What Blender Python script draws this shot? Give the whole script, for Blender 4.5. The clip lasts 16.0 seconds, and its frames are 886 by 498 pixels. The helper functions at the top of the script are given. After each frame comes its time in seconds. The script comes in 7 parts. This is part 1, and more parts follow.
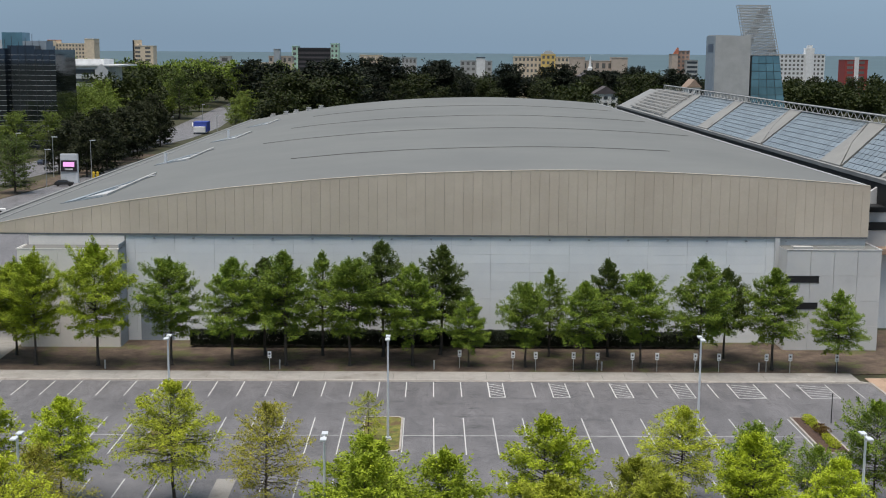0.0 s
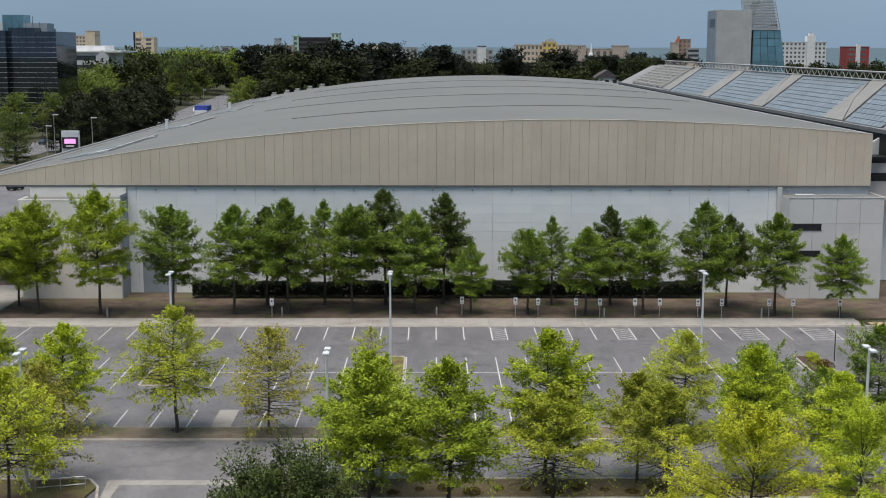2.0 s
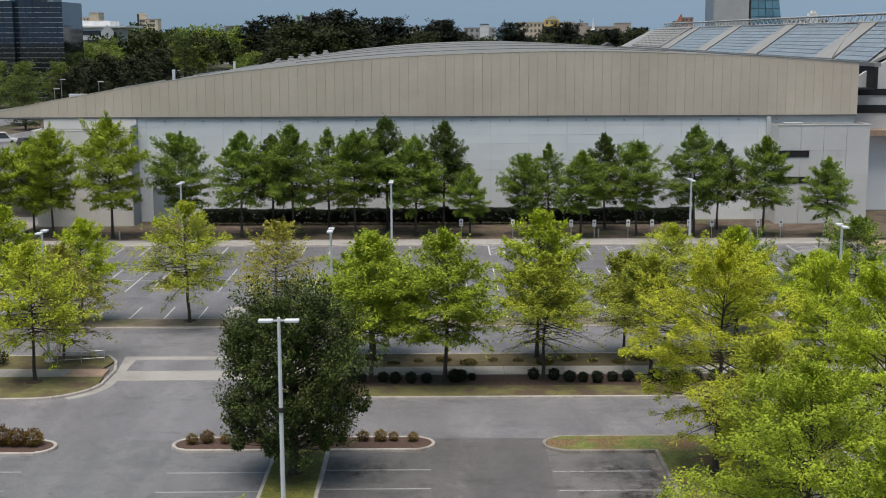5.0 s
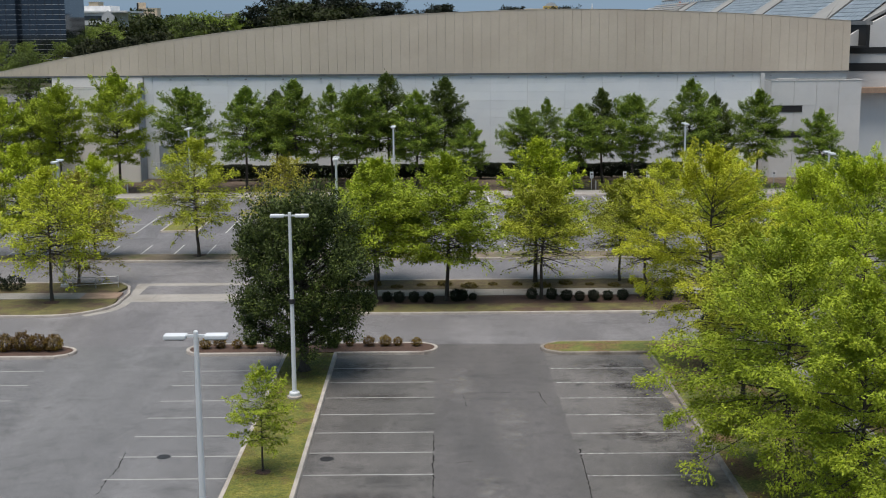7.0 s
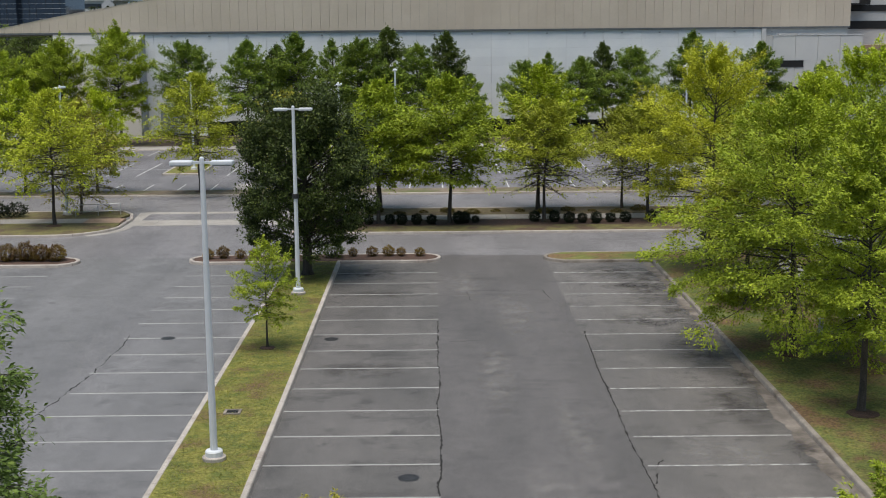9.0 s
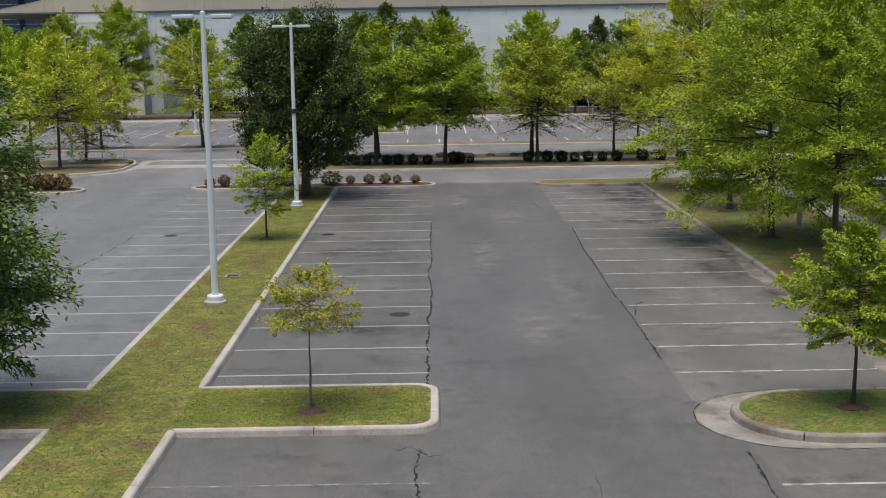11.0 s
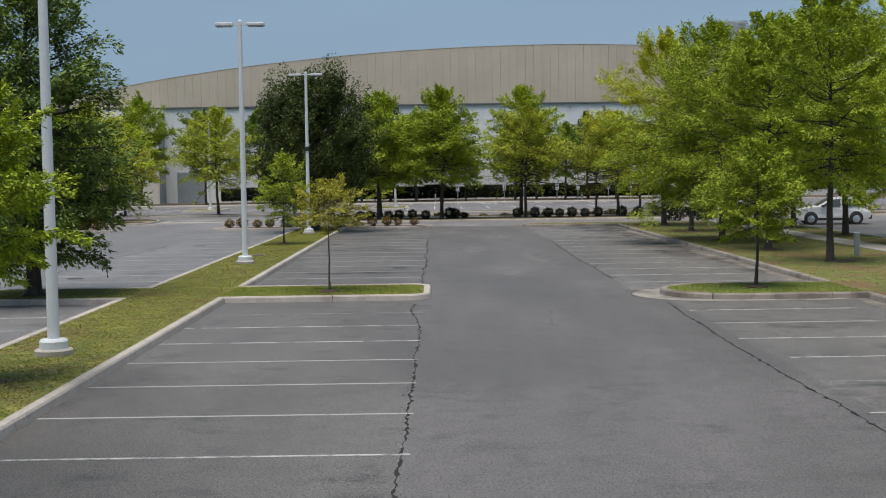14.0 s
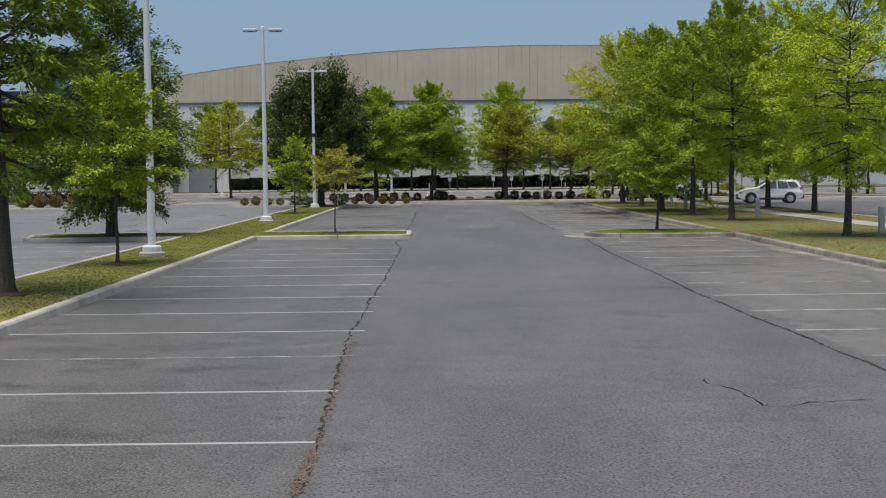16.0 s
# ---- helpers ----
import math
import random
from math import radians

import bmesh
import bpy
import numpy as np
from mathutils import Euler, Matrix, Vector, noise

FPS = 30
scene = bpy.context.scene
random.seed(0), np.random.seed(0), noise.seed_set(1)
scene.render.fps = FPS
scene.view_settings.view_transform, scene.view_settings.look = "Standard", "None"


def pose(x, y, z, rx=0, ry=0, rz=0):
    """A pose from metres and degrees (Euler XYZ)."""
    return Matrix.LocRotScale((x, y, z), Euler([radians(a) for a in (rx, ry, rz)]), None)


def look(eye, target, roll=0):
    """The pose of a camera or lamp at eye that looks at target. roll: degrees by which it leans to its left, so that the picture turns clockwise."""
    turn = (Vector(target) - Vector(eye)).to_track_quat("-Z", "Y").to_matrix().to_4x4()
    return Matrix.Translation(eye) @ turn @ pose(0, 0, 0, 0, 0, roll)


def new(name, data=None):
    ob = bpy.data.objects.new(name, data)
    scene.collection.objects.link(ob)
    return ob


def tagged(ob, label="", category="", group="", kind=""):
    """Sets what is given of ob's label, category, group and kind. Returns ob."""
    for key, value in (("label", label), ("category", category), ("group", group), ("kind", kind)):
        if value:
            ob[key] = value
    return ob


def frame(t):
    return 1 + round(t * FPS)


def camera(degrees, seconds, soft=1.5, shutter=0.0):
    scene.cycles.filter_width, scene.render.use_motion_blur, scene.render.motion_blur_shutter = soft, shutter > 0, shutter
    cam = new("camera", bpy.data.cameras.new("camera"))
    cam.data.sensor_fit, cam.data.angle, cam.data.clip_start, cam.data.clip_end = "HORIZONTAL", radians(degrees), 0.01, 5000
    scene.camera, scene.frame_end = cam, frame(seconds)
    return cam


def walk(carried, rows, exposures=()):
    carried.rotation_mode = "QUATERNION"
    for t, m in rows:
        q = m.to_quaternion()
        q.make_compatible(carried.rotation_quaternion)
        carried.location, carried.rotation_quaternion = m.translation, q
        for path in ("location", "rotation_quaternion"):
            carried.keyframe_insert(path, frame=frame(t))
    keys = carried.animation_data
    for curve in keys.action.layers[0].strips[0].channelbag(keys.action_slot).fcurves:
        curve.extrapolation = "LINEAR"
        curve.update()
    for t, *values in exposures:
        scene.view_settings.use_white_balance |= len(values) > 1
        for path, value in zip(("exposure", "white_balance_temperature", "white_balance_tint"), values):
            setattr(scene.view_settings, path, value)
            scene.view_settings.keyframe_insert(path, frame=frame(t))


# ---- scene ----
cam = camera(38.7, 16.0, soft=1.05)
PATH = [
    (0, (-0.106, 1.964, 33.198), (-0.085, 3.968, 32.886), 0.4),
    (0.5, (0.092, 1.848, 32.038), (0.111, 3.851, 31.724), 0.3),
    (1, (0.185, 1.821, 30.765), (0.201, 3.825, 30.449), 0.2),
    (1.5, (0.052, 1.664, 29.411), (0.069, 3.667, 29.093), 0.2),
    (2, (-0.099, 1.298, 28.075), (-0.081, 3.301, 27.756), 0.1),
    (2.5, (0.034, 0.714, 26.882), (0.051, 2.717, 26.561), 0.1),
    (3, (0.070, 0.165, 25.682), (0.086, 2.167, 25.357), 0.1),
    (3.5, (0.218, -0.595, 24.563), (0.232, 1.407, 24.235), -0.1),
    (4, (0.348, -1.676, 23.714), (0.361, 0.325, 23.381), -0.1),
    (6.5, (0.324, -8.305, 19.271), (0.333, -6.307, 18.922), -0.4),
    (7, (0.189, -8.551, 18.139), (0.200, -6.554, 17.787), -0.4),
    (7.5, (0.054, -8.660, 16.858), (0.066, -6.662, 16.506), -0.4),
    (8, (0.016, -8.936, 15.619), (0.028, -6.939, 15.266), -0.4),
    (8.5, (-0.042, -9.132, 14.422), (-0.030, -7.135, 14.069), -0.5),
    (9, (-0.034, -9.410, 13.169), (-0.023, -7.413, 12.814), -0.5),
    (9.5, (-0.016, -9.791, 11.892), (-0.005, -7.795, 11.536), -0.5),
    (9.7, (0.002, -10.056, 11.470), (0.013, -8.059, 11.111), -0.5),
    (11.8, (0.441, -13.885, 6.573), (0.448, -11.870, 6.338), -1.1),
    (12, (0.430, -14.272, 6.184), (0.438, -12.249, 6.0185), -1.1),
    (12.5, (0.442, -15.368, 5.135), (0.451, -13.343, 5.017), -1.0),
    (13, (0.428, -16.672, 4.347), (0.438, -14.647, 4.228), -0.9),
    (13.5, (0.393, -18.490, 3.902), (0.405, -16.465, 3.780), -0.9),
    (14, (0.474, -20.832, 3.488), (0.484, -18.806, 3.367), -0.8),
    (14.5, (0.785, -23.453, 3.162), (0.795, -21.428, 3.042), -0.7),
    (15, (1.195, -26.463, 2.912), (1.206, -24.437, 2.792), -0.7),
    (15.5, (1.214, -29.836, 2.648), (1.225, -27.810, 2.527), -0.6),
    (16, (1.211, -32.669, 2.412), (1.222, -30.644, 2.290), -0.6),
]
walk(cam, [(t, look(eye, target, roll)) for t, eye, target, roll in PATH], [(0, 0.44), (4, 0.46), (9, 0.44), (16, 0.46)])

# world: pale overcast sky, low soft sun
SUN_EL, SUN_AZ = 77.0, 205.0
world = bpy.data.worlds.new("sky")
scene.world = world
world.use_nodes = True
wn, wl = world.node_tree.nodes, world.node_tree.links
wbg = wn["Background"]
sky = wn.new("ShaderNodeTexSky")
sky.sky_type = "NISHITA"
sky.sun_disc = False
sky.sun_elevation, sky.sun_rotation = radians(SUN_EL), radians(SUN_AZ)
sky.air_density, sky.dust_density, sky.ozone_density = 1.0, 2.0, 2.0
cloud = wn.new("ShaderNodeMixRGB")
cloud.inputs[0].default_value = 0.88
cloud.inputs[2].default_value = (3.05, 4.4, 5.95, 1)
wl.new(sky.outputs[0], cloud.inputs[1])
haze = wn.new("ShaderNodeTexNoise")
haze.inputs["Scale"].default_value = 1.1
haze.inputs["Detail"].default_value = 3
wcoord = wn.new("ShaderNodeTexCoord")
wmap = wn.new("ShaderNodeMapping")
wmap.inputs["Scale"].default_value = (1, 1, 5)
wl.new(wcoord.outputs["Generated"], wmap.inputs[0])
wl.new(wmap.outputs[0], haze.inputs[0])
wramp = wn.new("ShaderNodeMapRange")
wramp.inputs["From Min"].default_value, wramp.inputs["From Max"].default_value = 0.3, 0.7
wramp.inputs["To Min"].default_value, wramp.inputs["To Max"].default_value = 0.9, 1.1
wl.new(haze.outputs["Fac"], wramp.inputs[0])
wmul = wn.new("ShaderNodeMixRGB")
wmul.blend_type = "MULTIPLY"
wmul.inputs[0].default_value = 1.0
wl.new(cloud.outputs[0], wmul.inputs[1])
wl.new(wramp.outputs[0], wmul.inputs[2])
wl.new(wmul.outputs[0], wbg.inputs[0])
wbg.inputs[1].default_value = 0.0595
sun = new("sun", bpy.data.lights.new("sun", "SUN"))
sun.data.energy, sun.data.angle, sun.data.color = 3.3, radians(45), (1.0, 0.93, 0.85)
sun.rotation_euler = (radians(90 - SUN_EL), 0, radians(180 - SUN_AZ))


# ---- materials ----
def material(name):
    m = bpy.data.materials.new(name)
    m.use_nodes = True
    return m, m.node_tree.nodes, m.node_tree.links, m.node_tree.nodes["Principled BSDF"]


def noise_node(n, l, scale, detail=4, rough=0.55, stretch=None, vec=None):
    t = n.new("ShaderNodeTexNoise")
    t.inputs["Scale"].default_value, t.inputs["Detail"].default_value, t.inputs["Roughness"].default_value = scale, detail, rough
    src = vec
    if src is None:
        src = n.new("ShaderNodeNewGeometry").outputs["Position"]
    if stretch:
        mp = n.new("ShaderNodeMapping")
        mp.inputs["Scale"].default_value = stretch
        l.new(src, mp.inputs[0])
        src = mp.outputs[0]
    l.new(src, t.inputs["Vector"])
    return t.outputs["Fac"]


def ramp(n, l, fac, lo, hi):
    r = n.new("ShaderNodeMapRange")
    r.inputs["From Min"].default_value, r.inputs["From Max"].default_value = lo, hi
    l.new(fac, r.inputs[0])
    return r.outputs[0]


def mix(n, l, fac, a, b, mode="MIX"):
    x = n.new("ShaderNodeMixRGB")
    x.blend_type = mode
    for i, v in ((0, fac), (1, a), (2, b)):
        if isinstance(v, (int, float)):
            x.inputs[i].default_value = v
        elif isinstance(v, tuple):
            x.inputs[i].default_value = (*v, 1)
        else:
            l.new(v, x.inputs[i])
    return x.outputs[0]


def bump(n, l, bsdf, height, strength, dist=0.02):
    b = n.new("ShaderNodeBump")
    b.inputs["Strength"].default_value, b.inputs["Distance"].default_value = strength, dist
    l.new(height, b.inputs["Height"])
    l.new(b.outputs[0], bsdf.inputs["Normal"])


def surf(name, a, b, scale=4.0, rough=0.8, metal=0.0, fine=40.0, fine_amt=0.25, stain=None, stain_scale=0.4, stain_lo=0.5, stain_hi=0.7,
         relief=0.2, random_amt=0.0, stretch=None):
    """A weathered surface: two tones in patches, fine grain, stains of their own shape, small relief."""
    m, n, l, p = material(name)
    col = mix(n, l, ramp(n, l, noise_node(n, l, scale, 5, 0.6, stretch), 0.35, 0.65), a, b)
    if stain:
        col = mix(n, l, ramp(n, l, noise_node(n, l, stain_scale, 6, 0.65), stain_lo, stain_hi), col, stain)
    grain = noise_node(n, l, fine, 3, 0.6)
    if fine_amt:
        g = n.new("ShaderNodeMapRange")
        g.inputs["From Min"].default_value, g.inputs["From Max"].default_value = 0.3, 0.7
        g.inputs["To Min"].default_value, g.inputs["To Max"].default_value = 1 - fine_amt, 1 + fine_amt
        l.new(grain, g.inputs[0])
        col = mix(n, l, 1.0, col, g.outputs[0], "MULTIPLY")
    if random_amt:
        info = n.new("ShaderNodeObjectInfo")
        g = n.new("ShaderNodeMapRange")
        g.inputs["To Min"].default_value, g.inputs["To Max"].default_value = 1 - random_amt, 1 + random_amt
        l.new(info.outputs["Random"], g.inputs[0])
        col = mix(n, l, 1.0, col, g.outputs[0], "MULTIPLY")
    l.new(col, p.inputs["Base Color"])
    p.inputs["Roughness"].default_value, p.inputs["Metallic"].default_value = rough, metal
    if relief:
        bump(n, l, p, grain, relief)
    return m


def leafy(name, dark, mid, light, through_amt=0.3):
    """Leaves: every leaf takes its own tone, and lets some light through."""
    m, n, l, p = material(name)
    geo = n.new("ShaderNodeNewGeometry")
    r = n.new("ShaderNodeValToRGB")
    r.color_ramp.elements[0].color, r.color_ramp.elements[1].color = (*dark, 1), (*light, 1)
    e = r.color_ramp.elements.new(0.5)
    e.color = (*mid, 1)
    patch = noise_node(n, l, 0.9, 3)
    f = mix(n, l, 0.45, geo.outputs["Random Per Island"], ramp(n, l, patch, 0.3, 0.7))
    l.new(f, r.inputs[0])
    info = n.new("ShaderNodeObjectInfo")
    g = n.new("ShaderNodeMapRange")
    g.inputs["To Min"].default_value, g.inputs["To Max"].default_value = 0.86, 1.14
    l.new(info.outputs["Random"], g.inputs[0])
    col = mix(n, l, 1.0, r.outputs[0], g.outputs[0], "MULTIPLY")
    l.new(col, p.inputs["Base Color"])
    p.inputs["Roughness"].default_value = 0.6
    p.inputs["Specular IOR Level"].default_value = 0.22
    tr = n.new("ShaderNodeBsdfTranslucent")
    l.new(col, tr.inputs[0])
    mx = n.new("ShaderNodeMixShader")
    mx.inputs[0].default_value = through_amt
    l.new(p.outputs[0], mx.inputs[1])
    l.new(tr.outputs[0], mx.inputs[2])
    l.new(mx.outputs[0], n["Material Output"].inputs[0])
    return m


def asphalt_material(name, base, worn, dark):
    m, n, l, p = material(name)
    big = ramp(n, l, noise_node(n, l, 0.12, 5, 0.6), 0.35, 0.65)
    col = mix(n, l, big, base, worn)
    lanes = ramp(n, l, noise_node(n, l, 0.35, 5, 0.6, (1, 0.25, 1)), 0.42, 0.72)
    col = mix(n, l, lanes, col, tuple(c * 1.32 for c in worn))
    cloud_fac = ramp(n, l, noise_node(n, l, 0.22, 6, 0.68), 0.55, 0.75)
    col = mix(n, l, cloud_fac, col, tuple(c * 1.45 for c in worn))
    soot = ramp(n, l, noise_node(n, l, 0.3, 7, 0.72, (0.6, 1.3, 1)), 0.56, 0.7)
    col = mix(n, l, soot, col, tuple(c * 0.75 for c in dark))
    drips = ramp(n, l, noise_node(n, l, 0.9, 5, 0.7), 0.55, 0.7)
    col = mix(n, l, drips, col, dark)
    grit = noise_node(n, l, 17, 8, 0.85)
    g = n.new("ShaderNodeMapRange")
    g.inputs["From Min"].default_value, g.inputs["From Max"].default_value = 0.3, 0.7
    g.inputs["To Min"].default_value, g.inputs["To Max"].default_value = 0.5, 1.5
    l.new(grit, g.inputs[0])
    col = mix(n, l, 1.0, col, g.outputs[0], "MULTIPLY")
    patch = n.new("ShaderNodeMapRange")
    patch.inputs["From Min"].default_value, patch.inputs["From Max"].default_value = 0.3, 0.7
    patch.inputs["To Min"].default_value, patch.inputs["To Max"].default_value = 0.8, 1.2
    l.new(noise_node(n, l, 2.4, 7, 0.8, (1, 0.8, 1)), patch.inputs[0])
    col = mix(n, l, 1.0, col, patch.outputs[0], "MULTIPLY")
    stones = noise_node(n, l, 42, 2, 0.5)
    col = mix(n, l, ramp(n, l, stones, 0.57, 0.64), col, tuple(min(1.0, c * 1.6) for c in worn))
    col = mix(n, l, ramp(n, l, noise_node(n, l, 36, 2, 0.5, (1, 1.15, 1)), 0.45, 0.37), col, tuple(c * 0.35 for c in dark))
    l.new(col, p.inputs["Base Color"])
    p.inputs["Roughness"].default_value = 0.6
    bump(n, l, p, mix(n, l, 0.5, grit, stones), 0.4, 0.01)
    return m


def worn_paint(name, paint, under, lo, hi):
    m, n, l, p = material(name)
    f = ramp(n, l, noise_node(n, l, 3.0, 6, 0.75), lo, hi)
    col = mix(n, l, f, paint, under)
    l.new(col, p.inputs["Base Color"])
    p.inputs["Roughness"].default_value = 0.7
    return m


ASPHALT = asphalt_material("asphalt", (0.0806, 0.0763, 0.0751), (0.0997, 0.0926, 0.0917), (0.0661, 0.0625, 0.0620))
STALL = asphalt_material("stall_asphalt", (0.0918, 0.0866, 0.0836), (0.1290, 0.1210, 0.1163), (0.0497, 0.0472, 0.0451))
STALL_WORN = asphalt_material("worn_stall_asphalt", (0.0779, 0.0736, 0.0709), (0.1095, 0.1027, 0.0987), (0.0422, 0.0401, 0.0383))
ASPHALT_OLD = asphalt_material("asphalt_old", (0.106, 0.103, 0.11), (0.147, 0.142, 0.149), (0.0706, 0.068, 0.0727))
ASPHALT_PALE = asphalt_material("pale_asphalt", (0.1162, 0.1154, 0.1187), (0.1411, 0.1394, 0.1436), (0.0880, 0.0871, 0.0888))
ROAD = asphalt_material("road_asphalt", (0.1278, 0.1231, 0.1297), (0.1617, 0.1560, 0.1626), (0.1025, 0.0987, 0.1043))


def stain_film(name, col, lo, hi):
    """A thin irregular stain that fades out at its own ragged edge."""
    m, n, l, p = material(name)
    co = n.new("ShaderNodeTexCoord")
    sub = n.new("ShaderNodeVectorMath")
    sub.operation = "SUBTRACT"
    sub.inputs[1].default_value = (0.5, 0.5, 0.5)
    l.new(co.outputs["Generated"], sub.inputs[0])
    flat_v = n.new("ShaderNodeVectorMath")
    flat_v.operation = "MULTIPLY"
    flat_v.inputs[1].default_value = (2, 2, 0)
    l.new(sub.outputs[0], flat_v.inputs[0])
    ln = n.new("ShaderNodeVectorMath")
    ln.operation = "LENGTH"
    l.new(flat_v.outputs[0], ln.inputs[0])
    edge = ramp(n, l, ln.outputs["Value"], 1.0, 0.25)
    blot = ramp(n, l, noise_node(n, l, 1.1, 7, 0.72), lo, hi)
    f = mix(n, l, 1.0, edge, blot, "MULTIPLY")
    l.new(mix(n, l, ramp(n, l, noise_node(n, l, 25, 4, 0.7), 0.35, 0.65), tuple(c * 0.8 for c in col), tuple(c * 1.2 for c in col)), p.inputs["Base Color"])
    p.inputs["Roughness"].default_value = 0.75
    tr = n.new("ShaderNodeBsdfTransparent")
    mx = n.new("ShaderNodeMixShader")
    l.new(f, mx.inputs[0])
    l.new(tr.outputs[0], mx.inputs[1])
    l.new(p.outputs[0], mx.inputs[2])
    l.new(mx.outputs[0], n["Material Output"].inputs[0])
    return m


STAIN_DARK = stain_film("dark_grime", (0.055, 0.05, 0.048), 0.4, 0.78)
STAIN_PALE = stain_film("bleached_dust", (0.27, 0.26, 0.25), 0.42, 0.85)
PAINT_WORN = worn_paint("worn_line_paint", (0.425, 0.425, 0.416), (0.128, 0.126, 0.128), 0.44, 0.6)
PAINT_FADED = worn_paint("faded_line_paint", (0.34, 0.34, 0.33), (0.125, 0.122, 0.125), 0.36, 0.54)
PAINT_FRESH = worn_paint("fresh_line_paint", (0.53, 0.53, 0.52), (0.26, 0.26, 0.26), 0.56, 0.74)
PAINT = worn_paint("line_paint", (0.316, 0.316, 0.307), (0.102, 0.102, 0.102), 0.56, 0.72)
CRACK = surf("crack_filler", (0.007, 0.007, 0.007), (0.0175, 0.0158, 0.014), 8, 0.9, fine_amt=0.4)
CRACK_DIRT = surf("crack_dirt", (0.15, 0.105, 0.085), (0.085, 0.06, 0.05), 5, 0.95, fine_amt=0.4)
CONCRETE = surf("concrete", (0.325, 0.296, 0.268), (0.41, 0.372, 0.338), 1.5, 0.85, stain=(0.201, 0.165, 0.148), stain_scale=0.7, stain_lo=0.55, stain_hi=0.75, random_amt=0.08)
KERB_STAINED = surf("stained_kerb_concrete", (0.2, 0.178, 0.155), (0.3, 0.268, 0.236), 1.6, 0.88, stain=(0.095, 0.075, 0.06), stain_scale=0.9, stain_lo=0.48, stain_hi=0.72, random_amt=0.1)
GUTTER = surf("gutter_concrete", (0.17, 0.148, 0.13), (0.29, 0.255, 0.222), 1.2, 0.85, stain=(0.05, 0.042, 0.036), stain_scale=0.8, stain_lo=0.38, stain_hi=0.78)
APRON = surf("apron_concrete", (0.19, 0.175, 0.158), (0.27, 0.25, 0.225), 1.2, 0.85, stain=(0.1, 0.088, 0.076), stain_scale=0.9, stain_lo=0.48, stain_hi=0.7)
WALKWAY = surf("walkway_concrete", (0.27, 0.256, 0.238), (0.335, 0.32, 0.297), 0.8, 0.85, stain=(0.192, 0.173, 0.154), random_amt=0.06)
PAVER = surf("clay_paver", (0.32, 0.22, 0.16), (0.4, 0.28, 0.2), 3, 0.85, random_amt=0.12)
GRASS = surf("lawn", (0.085, 0.108, 0.021), (0.2, 0.185, 0.042), 1.9, 0.95, fine=9, fine_amt=0.45, stain=(0.125, 0.082, 0.038), stain_scale=0.55, stain_lo=0.5, stain_hi=0.64, relief=0.6)
LAWN_THIN = surf("thin_lawn", (0.085, 0.115, 0.025), (0.165, 0.165, 0.042), 1.3, 0.95, fine=9, fine_amt=0.5, stain=(0.15, 0.093, 0.045), stain_scale=0.45, stain_lo=0.47, stain_hi=0.6, relief=0.9)
LAWN_FAR = surf("far_lawn", (0.0314, 0.0411, 0.0119), (0.0523, 0.0545, 0.0198), 0.6, 0.95, fine=12, fine_amt=0.4, stain=(0.047, 0.0424, 0.0223), stain_scale=0.25, stain_lo=0.42, stain_hi=0.55, relief=0.8)
VERGE = surf("worn_verge", (0.1, 0.092, 0.035), (0.155, 0.14, 0.046), 1.2, 0.95, fine=22, fine_amt=0.5, stain=(0.085, 0.055, 0.036), stain_scale=0.5, stain_lo=0.45, stain_hi=0.6, relief=0.8)
MULCH = surf("mulch", (0.055, 0.033, 0.025), (0.092, 0.053, 0.038), 6, 0.95, fine=25, fine_amt=0.6, relief=1.0)
EARTH = surf("bare_earth", (0.055, 0.037, 0.027), (0.13, 0.094, 0.068), 0.55, 0.95, fine=14, fine_amt=0.5, stain=(0.09, 0.088, 0.032), stain_scale=0.3, stain_lo=0.52, stain_hi=0.62, relief=0.8)
DRY_SOIL = surf("dry_median_soil", (0.13, 0.1, 0.07), (0.2, 0.165, 0.12), 0.9, 0.95, fine=18, fine_amt=0.45, stain=(0.1, 0.105, 0.04), stain_scale=0.35, stain_lo=0.5, stain_hi=0.62, relief=0.7)
STRAW = surf("dry_bed", (0.075, 0.052, 0.032), (0.12, 0.1, 0.042), 3, 0.95, fine=20, fine_amt=0.5, relief=0.8)
BLADE = leafy("grass_blades", (0.12, 0.125, 0.024), (0.172, 0.182, 0.028), (0.24, 0.245, 0.038), 0.3)
BLADE_GREEN = leafy("green_grass_blades", (0.12, 0.16, 0.028), (0.17, 0.24, 0.035), (0.24, 0.31, 0.05), 0.35)
BARK = surf("bark", (0.047, 0.04, 0.034), (0.085, 0.073, 0.062), 9, 0.95, fine=30, fine_amt=0.4, relief=0.9, stretch=(1, 1, 0.2))
BARK_PALE = surf("pale_bark", (0.11, 0.09, 0.07), (0.16, 0.135, 0.11), 9, 0.95, fine=30, fine_amt=0.4, relief=0.6, stretch=(1, 1, 0.2))
LEAF_LIME = leafy("spring_leaves", (0.185, 0.235, 0.016), (0.385, 0.475, 0.025), (0.58, 0.665, 0.045), 0.12)
LEAF_YELLOW = leafy("yellow_spring_leaves", (0.2, 0.228, 0.018), (0.375, 0.425, 0.027), (0.54, 0.595, 0.053), 0.1)
LEAF_BRONZE = leafy("bronze_spring_leaves", (0.15, 0.145, 0.02), (0.3, 0.29, 0.034), (0.45, 0.43, 0.058), 0.1)
LEAF_GOLD = leafy("golden_spring_leaves", (0.27, 0.285, 0.018), (0.49, 0.52, 0.029), (0.66, 0.7, 0.058), 0.12)
